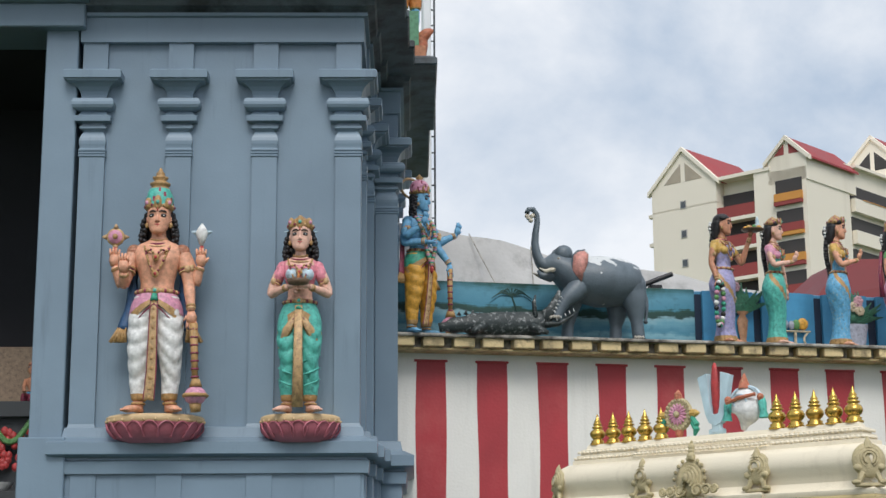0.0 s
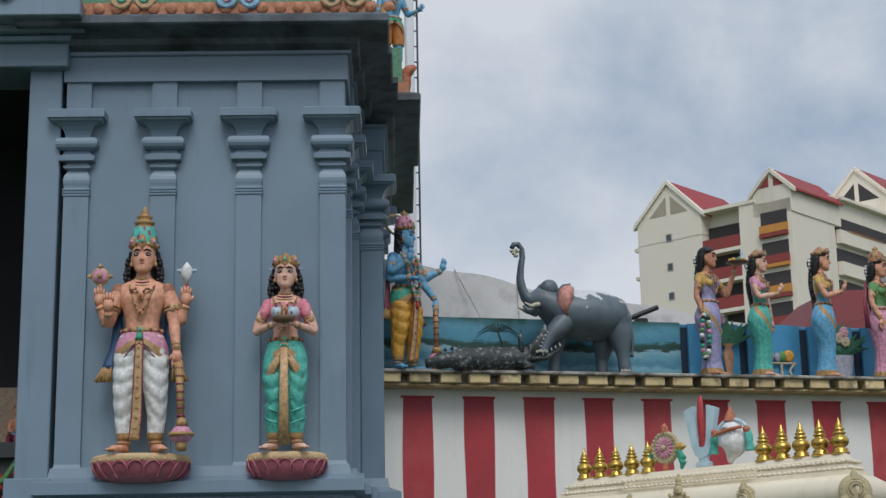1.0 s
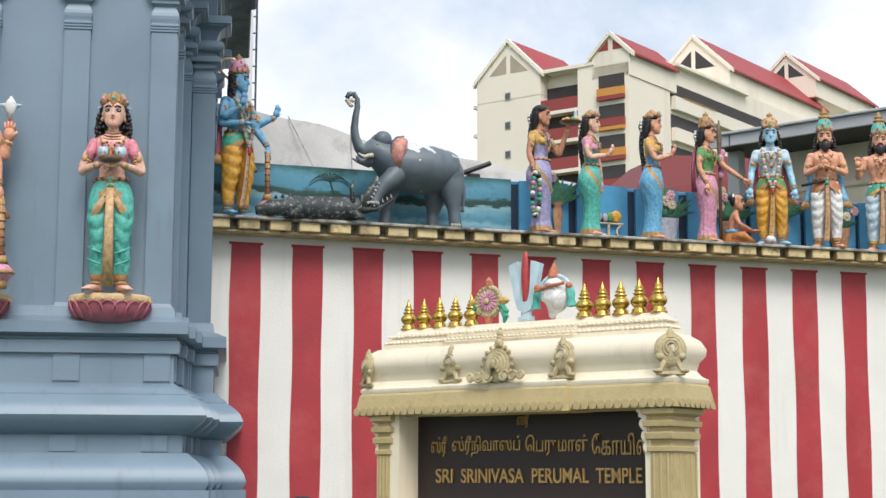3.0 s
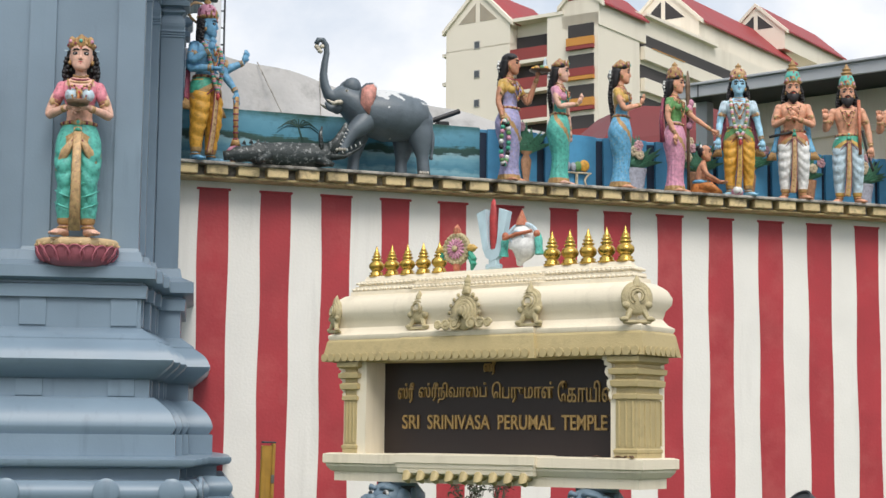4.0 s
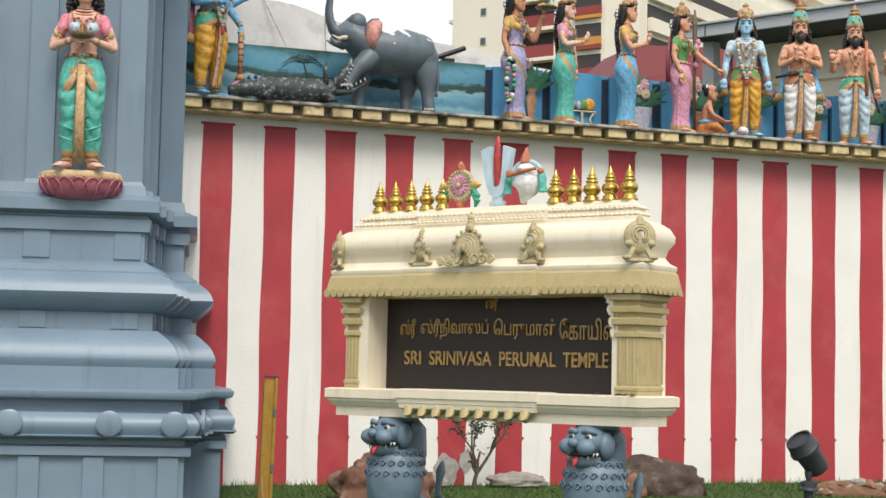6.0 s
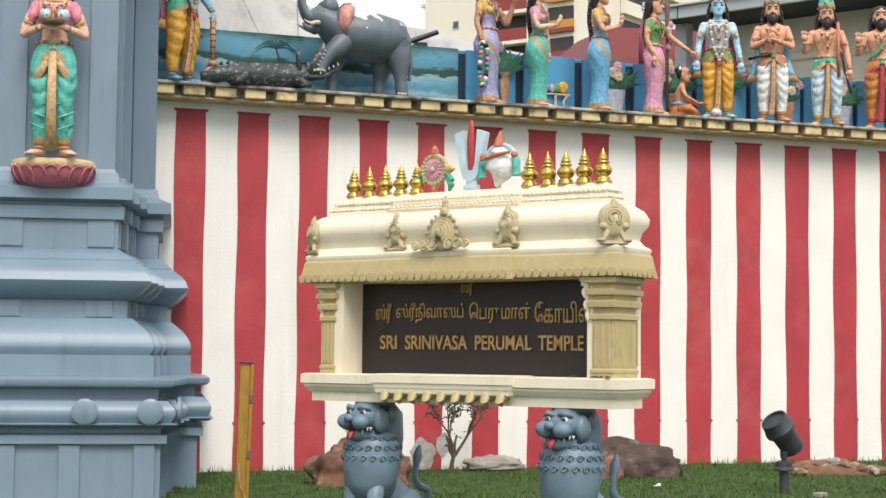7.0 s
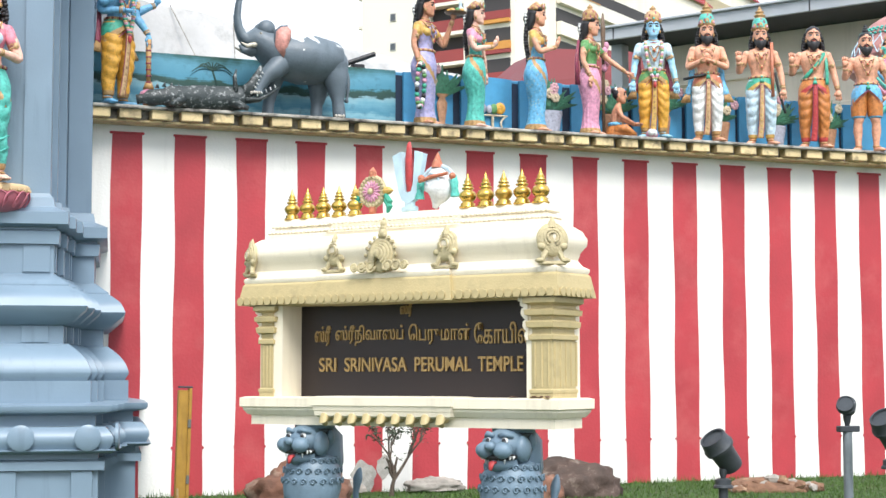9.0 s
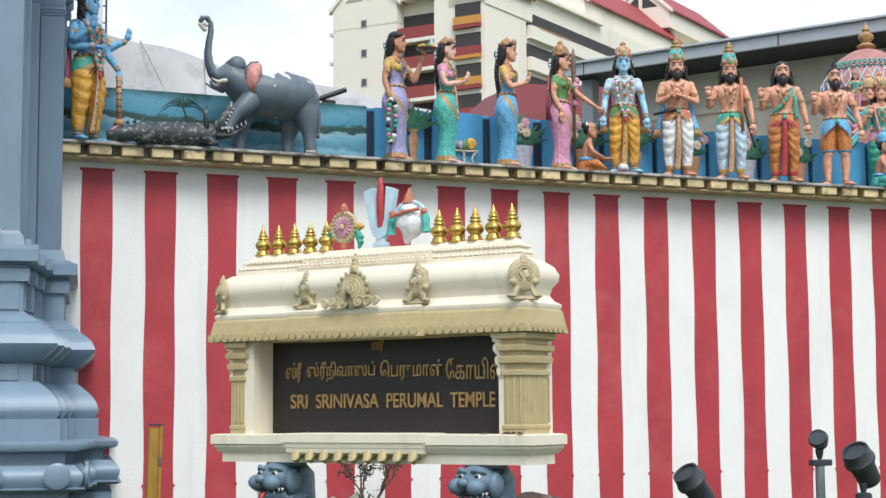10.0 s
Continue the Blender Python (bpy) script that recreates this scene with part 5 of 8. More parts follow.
CROC = mat("crocodile_enamel", (0.035, 0.045, 0.045), 0.5, 0.3, 12, 0.5, 30, (0.55, 0.57, 0.56), 0.95, 20.0, dirt_from=0.54)
bm = bmesh.new()
body = [(4.05, 4.71, 0.05), (4.2, 4.735, 0.085), (4.45, 4.765, 0.115), (4.75, 4.78, 0.13), (5.05, 4.79, 0.135), (5.25, 4.80, 0.125), (5.38, 4.82, 0.115)]
tube(bm, smooth_path([(x, 19.14 + 0.05 * math.sin(4 * x), z) for x, z, r in body], 3), [r for x, z, r in body for _ in range(3)][:19], 0, 12, 1.2, 0.05, 6)
tube(bm, [(5.36, 19.12, 4.84), (5.48, 19.12, 4.98), (5.55, 19.12, 5.13), (5.575, 19.12, 5.22)], [0.10, 0.075, 0.045, 0.018], 0, 10, 0.5)
tube(bm, [(5.36, 19.12, 4.78), (5.55, 19.12, 4.80), (5.72, 19.12, 4.90), (5.80, 19.12, 4.97)], [0.09, 0.060, 0.038, 0.016], 0, 10, 0.5)
for k in range(5):
    tube(bm, [(5.48 + 0.022 * k, 19.06, 4.95 + 0.045 * k), (5.51 + 0.022 * k, 19.06, 4.93 + 0.045 * k)], [0.012, 0.002], 1, 5)
    tube(bm, [(5.52 + 0.055 * k, 19.06, 4.83 + 0.03 * k), (5.51 + 0.055 * k, 19.06, 4.87 + 0.03 * k)], [0.012, 0.002], 1, 5)
for k in range(12):
    tube(bm, [(4.3 + 0.085 * k, 19.14, 4.87 + 0.02 * math.sin(k)), (4.31 + 0.085 * k, 19.14, 4.93 + 0.02 * math.sin(k))], [0.03, 0.004], 0, 5)
for x, dx in ((4.6, -0.1), (5.2, 0.1)):
    tube(bm, [(x, 19.06, 4.74), (x + dx, 18.98, 4.69), (x + dx * 1.8, 18.97, FEET + 0.02)], [0.06, 0.045, 0.03], 0, 8)
tube(bm, [(5.26, 19.1, 4.86), (5.24, 19.1, 5.05), (5.26, 19.1, 5.15)], [0.035, 0.025, 0.01], 0, 7)
single("crocodile_statue", bm, [CROC, PAINTS["white"]], "black and white painted crocodile with gaping jaws", "statue", None, "all", "painted temple statues")

# ---- painted parapet pictures ----
LAND = mat("landscape_painting", (0.10, 0.31, 0.44), 0.6, 0.35, 4.0, 0.12, 40, (0.015, 0.06, 0.06), 0.6, 7.0, dirt_from=0.56)
nt_, ln_ = LAND.node_tree.nodes, LAND.node_tree.links
geo_, sep_ = nt_.new("ShaderNodeNewGeometry"), nt_.new("ShaderNodeSeparateXYZ")
ln_.new(geo_.outputs["Position"], sep_.inputs["Vector"])
sum_ = sep_.outputs["Z"]
for scale_, size_, stretch in ((1.1, 0.34, 1.0), (6.0, 0.16, 1.0), (14.0, 0.09, 0.25)):
    mp_, n_, k_, a_ = nt_.new("ShaderNodeMapping"), nt_.new("ShaderNodeTexNoise"), nt_.new("ShaderNodeMath"), nt_.new("ShaderNodeMath")
    mp_.inputs["Scale"].default_value = (stretch, 1, 1 / stretch)
    n_.inputs["Scale"].default_value, n_.inputs["Detail"].default_value = scale_, 5.0
    ln_.new(geo_.outputs["Position"], mp_.inputs["Vector"])
    ln_.new(mp_.outputs["Vector"], n_.inputs["Vector"])
    k_.operation = 'MULTIPLY_ADD'
    k_.inputs[1].default_value, k_.inputs[2].default_value = size_, -size_ / 2
    ln_.new(n_.outputs["Fac"], k_.inputs[0])
    ln_.new(sum_, a_.inputs[0])
    ln_.new(k_.outputs[0], a_.inputs[1])
    sum_ = a_.outputs[0]
band_, ramp_ = nt_.new("ShaderNodeMapRange"), nt_.new("ShaderNodeValToRGB")
band_.inputs["From Min"].default_value, band_.inputs["From Max"].default_value = 4.60, 5.50
ln_.new(sum_, band_.inputs["Value"])
ln_.new(band_.outputs["Result"], ramp_.inputs["Fac"])
# lake, ripples, far shore, wooded bank, sky and the leaves hanging from above
stops = ((0.0, (0.05, 0.20, 0.28)), (0.16, (0.12, 0.36, 0.48)), (0.24, (0.27, 0.54, 0.64)), (0.30, (0.09, 0.32, 0.45)), (0.42, (0.20, 0.48, 0.60)), (0.47, (0.33, 0.58, 0.66)),
         (0.50, (0.018, 0.07, 0.06)), (0.58, (0.03, 0.10, 0.08)), (0.62, (0.10, 0.36, 0.50)), (0.80, (0.15, 0.43, 0.58)), (0.90, (0.07, 0.24, 0.28)), (0.96, (0.025, 0.10, 0.08)))
els = ramp_.color_ramp.elements
stops = [(p_, tuple(0.72 * c_ for c_ in col_)) for p_, col_ in stops]
els[0].position, els[0].color = stops[0][0], (*stops[0][1], 1)
els[1].position, els[1].color = stops[-1][0], (*stops[-1][1], 1)
for pos_, col_ in stops[1:-1]:
    els.new(pos_).color = (*col_, 1)
dirt_mix = [n for n in nt_ if n.type == 'MIX'][0]
ln_.new(ramp_.outputs["Color"], dirt_mix.inputs[6])
single("painted_panel", boxed(3.3, 7.62, WALL_Y + 0.36, WALL_Y + 0.42, FEET, 5.44, 0.008), LAND, "blue landscape mural panel with trees and water", "mural")
L_GREEN = mat("mural_dark_green", (0.015, 0.06, 0.05), 0.6, 0.4, 12, 0.1, 60)
yb = WALL_Y + 0.355


def flat_blob(bm, cx, cz, rx, rz, y, n=18, wob=0.25, ph=0.0, thick=0.006):
    """A painted patch with a wavy outline, a few millimetres thick."""
    pts = [(cx + rx * (1 + wob * math.sin(5 * a + ph) * 0.5 + wob * math.sin(9 * a + 2 * ph) * 0.3) * math.cos(a), cz + rz * (1 + wob * math.sin(4 * a + ph)) * math.sin(a)) for a in [2 * math.pi * k / n for k in range(n)]]
    rings_to_faces(bm, [[bm.verts.new((x, yy, z)) for x, z in pts] for yy in (y, y - thick)], True)


bm = bmesh.new()
tube(bm, [(5.30, yb, 4.85), (5.22, yb, 5.08), (5.16, yb, 5.26)], [0.018, 0.014, 0.012], 0, 6, 0.4)
for k in range(9):
    a = math.pi * (0.02 + 0.96 * k / 8)
    tube(bm, smooth_path([(5.16, yb, 5.26), (5.16 + 0.15 * math.cos(a), yb, 5.27 + 0.10 * math.sin(a)), (5.16 + 0.30 * math.cos(a), yb, 5.16 + 0.16 * math.sin(a))], 3), [0.004, 0.009, 0.011, 0.010, 0.008, 0.006, 0.002], 0, 5, 0.3)
single("mural_palm", bm, L_GREEN, "dark green palm painted on the mural", "mural", smooth=True)

P_BLUE = mat("panel_sky_blue", (0.075, 0.32, 0.55), 0.55, 0.22, 2.2, 0.12, 40, (0.035, 0.16, 0.28), 0.5, 2.0)
P_NAVY = mat("panel_dark_navy", (0.015, 0.03, 0.06), 0.7, 0.3, 4, 0.1)
single("panel_backing", boxed(7.62, 34, WALL_Y + 0.38, WALL_Y + 0.415, FEET, 5.38), P_NAVY, "dark navy backing behind the blue panels", "mural")
panels = [(7.72, 8.42), (8.54, 9.28), (9.40, 10.04), (10.18, 11.06), (11.14, 11.92), (12.0, 12.80), (12.87, 13.68), (13.76, 14.58), (14.66, 15.62), (15.68, 17.0)]
for x0, x1 in panels:
    bm = bmesh.new()
    n = 10
    front = [(x0 + (x1 - x0) * k / n, WALL_Y + 0.33 - 0.07 * math.sin(math.pi * k / n)) for k in range(n + 1)]
    pts = front + [(x1, WALL_Y + 0.38), (x0, WALL_Y + 0.38)]
    rings_to_faces(bm, [[bm.verts.new((x, y, z)) for x, y in pts] for z in (FEET, 5.42)], True)
    single("painted_panel", bm, P_BLUE, "curved blue parapet panel painted with plants", "mural", smooth=True, group="painted panels")

POT_CLAY = paint("pot_clay", (0.42, 0.22, 0.12))
POT_GREY = paint("pot_grey", (0.42, 0.44, 0.52))
LEAFY = paint("relief_leaf", (0.06, 0.20, 0.12))
PETAL = paint("relief_petal", (0.62, 0.52, 0.36))
PETAL_PINK = paint("relief_petal_pink", (0.62, 0.36, 0.40))


def relief_pot(x, clay, flowers, tall=False, seed=0):
    """A painted low-relief pot of flowers on a parapet panel."""
    r = random.Random(seed)
    y = WALL_Y + 0.222
    ob = thing("relief_pot", "painted relief pot with dark leaves and flowers", "relief", pose(x, y, FEET) @ Matrix.Scale(1.4, 4), group="relief pots")
    bm = bmesh.new()
    prof = [(0.05, 0.0), (0.065, 0.02), (0.03, 0.07), (0.045, 0.16), (0.055, 0.25), (0.03, 0.30), (0.07, 0.34)] if tall else [(0.07, 0.0), (0.085, 0.03), (0.105, 0.16), (0.12, 0.22), (0.12, 0.25)]
    lathe(bm, prof, (0, 0, 0.02), 14, 0, 0.35)
    part("pot", bm, clay, ob, smooth=True)
    z0 = 0.34 if tall else 0.27
    bm = bmesh.new()
    for k in range(34):
        a = math.pi * (0.05 + 0.9 * r.random())
        l = 0.12 + 0.20 * r.random()
        p0 = Vector((r.uniform(-0.05, 0.05), 0.0, z0))
        p2 = p0 + Vector((l * math.cos(a) * 0.9, -0.02, l * math.sin(a)))
        tube(bm, [p0, (p0 + p2) / 2 + Vector((0, -0.02, 0.02)), p2], [0.008, 0.026, 0.004], 0, 5, 0.3)
    part("leaves", bm, LEAFY, ob, "dark green leaves", smooth=True)
    for k in range(flowers):
        bm = bmesh.new()
        c = Vector((r.uniform(-0.15, 0.15), -0.05, z0 + r.uniform(0.08, 0.30)))
        for j in range(7):
            a = 2 * math.pi * j / 7
            ball(bm, c + Vector((0.030 * math.cos(a), 0, 0.030 * math.sin(a))), (0.022, 0.012, 0.022), 0, 6, 4)
        ball(bm, c + Vector((0, -0.012, 0)), (0.016, 0.01, 0.016), 0, 6, 4)
        part("flower", bm, PETAL if (k + seed) % 2 else PETAL_PINK, ob, smooth=True)


for k, (x, tall, clay, nf) in enumerate([(8.22, True, POT_CLAY, 2), (9.82, False, POT_GREY, 4), (10.78, False, POT_CLAY, 4), (11.60, True, POT_CLAY, 3), (12.48, False, POT_CLAY, 4), (13.42, False, POT_GREY, 4), (14.30, False, POT_CLAY, 4)]):
    relief_pot(x, clay, nf, tall, k)
stand = thing("relief_table", "painted relief table bearing fruit", "relief", pose(8.95, WALL_Y + 0.222, FEET), group="")
bm = bmesh.new()
tube(bm, [(-0.21, 0, 0.26), (0.21, 0, 0.26)], 0.022, 0, 8, 0.6)
for s in (-1, 1):
    tube(bm, smooth_path([(s * 0.18, 0, 0.25), (s * 0.12, 0, 0.17), (s * 0.15, 0, 0.08), (s * 0.19, 0, 0.01)], 3), 0.014, 0, 6)
tube(bm, [(0, 0, 0.25), (0, 0, 0.02)], 0.02, 0, 6)
part("table", bm, PETAL, stand, smooth=True)
for c, rr, m_ in (((-0.14, 0, 0.35), (0.05, 0.03, 0.07), POT_GREY), ((-0.05, 0, 0.34), (0.045, 0.03, 0.06), POT_GREY), ((0.02, 0, 0.35), (0.06, 0.03, 0.07), PAINTS["leaf"]), ((0.11, 0, 0.36), (0.08, 0.03, 0.08), PAINTS["yellow"])):
    part("fruit", ball(bmesh.new(), c, rr, 0, 10, 6), m_, stand, smooth="all")

# ---- beyond the wall ----
TARP = mat("grey_white_canvas", (0.50, 0.49, 0.475), 0.8, 0.14, 1.6, 0.4, 10, (0.20, 0.19, 0.18), 0.6, 2.2)
bm = bmesh.new()
top_pts = smooth_path([(3.0, 21.2, 6.58), (4.36, 21, 6.37), (5.73, 21, 6.16), (6.3, 21, 6.02), (7.25, 21, 5.95), (8.3, 21, 5.78), (9.5, 21, 5.55)], 6)
rows_ = []
for k in range(7):
    f = k / 6
    rows_.append([bm.verts.new((p.x + 0.04 * f, p.y - 0.55 * f - 0.05 * math.sin(3 * p.x + 4 * f), p.z * (1 - f) + 4.9 * f - 0.05 * math.sin(math.pi * f) + 0.025 * math.sin(5 * p.x + 6 * f))) for p in top_pts])
rings_to_faces(bm, rows_, False, 0, False)
g = bmesh.ops.extrude_face_region(bm, geom=bm.faces[:])
bmesh.ops.translate(bm, vec=(0, 0.5, -0.004), verts=[v for v in g["geom"] if isinstance(v, bmesh.types.BMVert)])
tarp = thing("canvas_roof", "creased grey-white canvas roof behind the parapet", "canvas roof")
part("sheet", bm, TARP, tarp, smooth=True)
bm = bmesh.new()
for a, b in (((4.85, 20.9, 6.30), (5.15, 20.42, 5.42)), ((5.73, 20.98, 6.17), (5.62, 20.45, 5.4))):
    tube(bm, [a, b], 0.008, 0, 5)
part("seam_cord", bm, SLAB_DIRTY, tarp)

BLACK = mat("black_housing", (0.02, 0.02, 0.022), 0.45, 0.2, 8, 0.05)
GUN = mat("grey_cast_metal", (0.055, 0.062, 0.07), 0.5, 0.2, 6, 0.12, 60, (0.12, 0.12, 0.12), 0.4, 4, metallic=0.3)
lamp = thing("strip_floodlight", "black tube floodlight clamped on the parapet", "lamp", pose(7.15, 19.98, 5.42))
part("tube", tube(bmesh.new(), [(-0.20, 0, 0.07), (0.22, 0, 0.24)], 0.035, 0, 10), BLACK, lamp, smooth=True)
part("clamp", box(boxed(-0.10, 0.06, -0.07, 0.07, 0.01, 0.08, 0.012), -0.14, 0.0, -0.06, 0.06, -0.12, 0.02, 0.01), BLACK, lamp)

# grey canopy and cream hall behind the right-hand figures
CAN = pose(14.9, 27.2, 0, 0, 0, -59.5)
METAL = mat("grey_painted_metal", (0.44, 0.46, 0.48), 0.45, 0.1, 1.5, 0.05, 30, (0.2, 0.2, 0.2), 0.4, 1.5)
# near-black: puts shade into the canopy's underside, also colours the fascia joints
SOFFIT = mat("soffit_shade_and_joint", (0.05, 0.05, 0.055), 0.8, 0.15, 1, 0.05)
HALL = mat("cream_hall_paint", (0.84, 0.75, 0.62), 0.75, 0.05, 0.8, 0.1, 20, (0.45, 0.38, 0.28), 0.4, 0.7, True)
canopy = thing("canopy", "flat grey metal canopy, underside coloured dark as shade", "canopy", CAN)
part("fascia", box(boxed(-0.5, 7.3, -0.06, 0.0, 7.82, 8.04, 0.01), -0.5, 7.3, -0.12, -0.02, 8.04, 8.09, 0.01), METAL, canopy)
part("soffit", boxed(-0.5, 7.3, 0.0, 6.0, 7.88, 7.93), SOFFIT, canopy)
part("deck", boxed(-0.5, 7.3, 0.0, 6.0, 7.935, 8.02), METAL, canopy)
for x in range(0, 7, 2):
    part("fascia_joint", boxed(x - 0.012, x + 0.012, -0.066, -0.058, 7.82, 8.04), SOFFIT, canopy)
part("dish_vent", lathe(bmesh.new(), [(0.42, 8.0), (0.42, 8.12), (0.30, 8.22), (0.05, 8.26)], (2.2, 1.4, 0), 16), GUN, canopy, "grey rooftop vent", smooth=True)
hall = thing("hall_building", "cream plastered hall with projecting band courses", "building", CAN)
part("wall", boxed(-0.15, 7.3, 1.45, 6.0, -0.1, 7.87), HALL, hall)
for z0, z1, d in ((7.05, 7.18, 0.10), (6.3, 6.42, 0.12), (5.75, 5.85, 0.1)):
    part("band_course", boxed(-0.2, 7.3, 1.45 - d, 1.45, z0, z1, 0.015), HALL, hall)
part("column", boxed(-0.45, -0.2, 0.6, 0.85, -0.1, 7.87, 0.01), METAL, canopy)

# small domed shrine roof behind the last figures
DOME_P = mat("pink_lattice_paint", (0.44, 0.20, 0.18), 0.55, 0.2, 8, 0.2, 50, (0.25, 0.12, 0.12), 0.4, 5)
shrine = thing("domed_shrine", "painted shrine tower with ribbed green and pink dome", "shrine", pose(17.03, 21.5, 0))
part("drum", lathe(bmesh.new(), [(0.72, 4.0), (0.72, 6.25), (0.80, 6.32), (0.78, 6.42), (0.70, 6.46)], (0, 0, 0), 24), DOME_P, shrine, smooth=True)
part("dome", lathe(bmesh.new(), [(0.70, 6.46), (0.76, 6.58), (0.72, 6.76), (0.60, 6.93), (0.62, 6.95), (0.58, 6.99), (0.45, 7.14), (0.25, 7.26), (0.10, 7.31)], (0, 0, 0), 32), DOME_P, shrine, smooth=True)
bm = bmesh.new()
for rr, z in ((0.77, 6.50), (0.63, 6.93), (0.60, 6.99), (0.56, 7.03)):
    for k in range(44):
        a = 2 * math.pi * k / 44
        ball(bm, (rr * math.cos(a), rr * math.sin(a), z), (0.030, 0.030, 0.020), 0, 6, 4)
part("bead_bands", bm, PAINTS["teal"], shrine, "green beaded bands", smooth=True)
bm = bmesh.new()
for k in range(28):
    for s in (-1, 1):
        a0 = 2 * math.pi * k / 28
        tube(bm, [(rr * 1.01 * math.cos(a0 + s * da), rr * 1.01 * math.sin(a0 + s * da), z) for rr, z, da in ((0.76, 6.58, 0.0), (0.73, 6.74, 0.12), (0.62, 6.91, 0.24))], 0.009, 0, 5)
part("lattice", bm, PAINTS["pale_blue"], shrine, "pale crossed lattice ribs", smooth=True)
part("finial", lathe(bmesh.new(), [(0.10, 7.30), (0.16, 7.36), (0.07, 7.42), (0.13, 7.50), (0.13, 7.54), (0.05, 7.60), (0.07, 7.64), (0.02, 7.72), (0.005, 7.80)], (0, 0, 0), 14), PAINTS["gold"], shrine, "gilded finial", smooth=True)
part("figure_step", boxed(-0.95, -0.55, -0.85, -0.45, 4.0, 6.12, 0.02), DOME_P, shrine)
statue("guardian_statue", "small weathered painted guardian on the shrine step", pose(16.28, 20.85, 6.12, 0, 0, -24), 0.62, skin="skin", top="teal", cloth="rose", waist="ochre", crown="round",
       arms=[(-1, (-0.17, -0.02, 0.64), (-0.19, -0.06, 0.76), (0, 0, 1)), (1, (0.16, -0.02, 0.62), (0.10, -0.10, 0.58), (-0.6, -0.3, 0))])

# white stair tower with a caged ladder beyond the gate
pyl = thing("ladder_mast", "white pylon with thin grey rung ladder", "mast", pose(5.05, 24, 0))
part("pylon", boxed(-0.19, -0.06, -0.05, 0.1, 0, 14, 0.02), mat("pylon_white", (0.75, 0.76, 0.78), 0.6, 0.06, 1, 0.05), pyl)
part("rail", tube(bmesh.new(), [(0, 0, 0), (0, 0, 14)], 0.016, 0, 6), GUN, pyl)
rung_me = mesh_of("rung", tube(bmesh.new(), [(-0.08, 0, 0), (0, 0, 0)], 0.012, 0, 6), GUN)
for k in range(30):
    share("rung", rung_me, pyl, pose(0, 0, 6.2 + 0.26 * k))

# low red roof behind the women
bm = bmesh.new()
vs = [bm.verts.new(p) for p in ((21.2, 45, 10.3), (22.6, 45.8, 11.72), (30, 45.8, 12.1), (30, 45, 9.9), (21.2, 49, 10.3), (22.7, 48.4, 11.72), (30, 48.4, 12.1), (30, 49, 9.9))]
for f in ((0, 3, 2, 1), (4, 5, 6, 7), (0, 1, 5, 4), (1, 2, 6, 5), (2, 3, 7, 6), (3, 0, 4, 7)):
    bm.faces.new([vs[i] for i in f])
lowroof = thing("red_roof_shed", "low building with dull red sloping roof", "building")
part("roof", bm, mat("dull_red_sheet", (0.17, 0.022, 0.024), 0.6, 0.15, 0.8, 0.1, 6), lowroof)
part("wall", boxed(21.5, 29.8, 45.2, 48.8, -0.1, 9.9), HALL, lowroof)

# ---- apartment block beyond ----
APT = pose(47.32, 131.72, -0.18, 0, 0, -55)
apt = thing("apartment_block", "cream apartment block with red gabled roofs and galleries", "building", APT)


def gable(x0, x1, y0, y1, z_eave, z_top, nm):
    """A gabled top storey: front wall with a triangular opening, and two roof slopes."""
    xm = (x0 + x1) / 2
    bm = bmesh.new()
    rings_to_faces(bm, [[bm.verts.new((x, y, z)) for x, z in ((x0, z_eave - 2), (x1, z_eave - 2), (x1, z_eave), (xm, z_top - 0.12), (x0, z_eave))] for y in (y0, y1)], True)
    w = part(nm, bm, FACADE, apt)
    for s, xa in ((-1, x0 - 0.35), (1, x1 + 0.35)):
        bm = bmesh.new()
        ze = z_eave - 0.22
        rings_to_faces(bm, [[bm.verts.new(p) for p in ((xm, y, z_top + 0.10), (xa, y, ze + 0.10), (xa, y, ze - 0.08), (xm, y, z_top - 0.10))] for y in (y0 + 0.25, y1)], True)
        part("roof_slope", bm, ROOF_RED, apt, "red corrugated roof")
        bm = bmesh.new()
        rings_to_faces(bm, [[bm.verts.new(p) for p in ((xm, y, z_top + 0.16), (xa, y, ze + 0.16), (xa, y, ze - 0.22), (xm, y, z_top - 0.24))] for y in (y0 - 0.2, y0 + 0.25)], True)
        part("verge_board", bm, FACADE, apt)
        bm = bmesh.new()
        a, h = (x1 - x0) * 0.27, (z_top - z_eave) * 0.50
        tri = [(xm + s * 0.22, z_eave + 0.35), (xm + s * (0.22 + a), z_eave + 0.35), (xm + s * 0.22, z_eave + 0.35 + h)]
        rings_to_faces(bm, [[bm.verts.new((x, y, z)) for x, z in tri] for y in (y0 - 0.02, y0 + 0.1)], True)
        part("gable_opening", bm, BAND_RED if nm == "gable_two" else RECESS_SHADE if nm != "gable_wall" else mat("gable_grille", (0.42, 0.36, 0.28), 0.8, 0.1, 1, 0.1), apt)
    return w


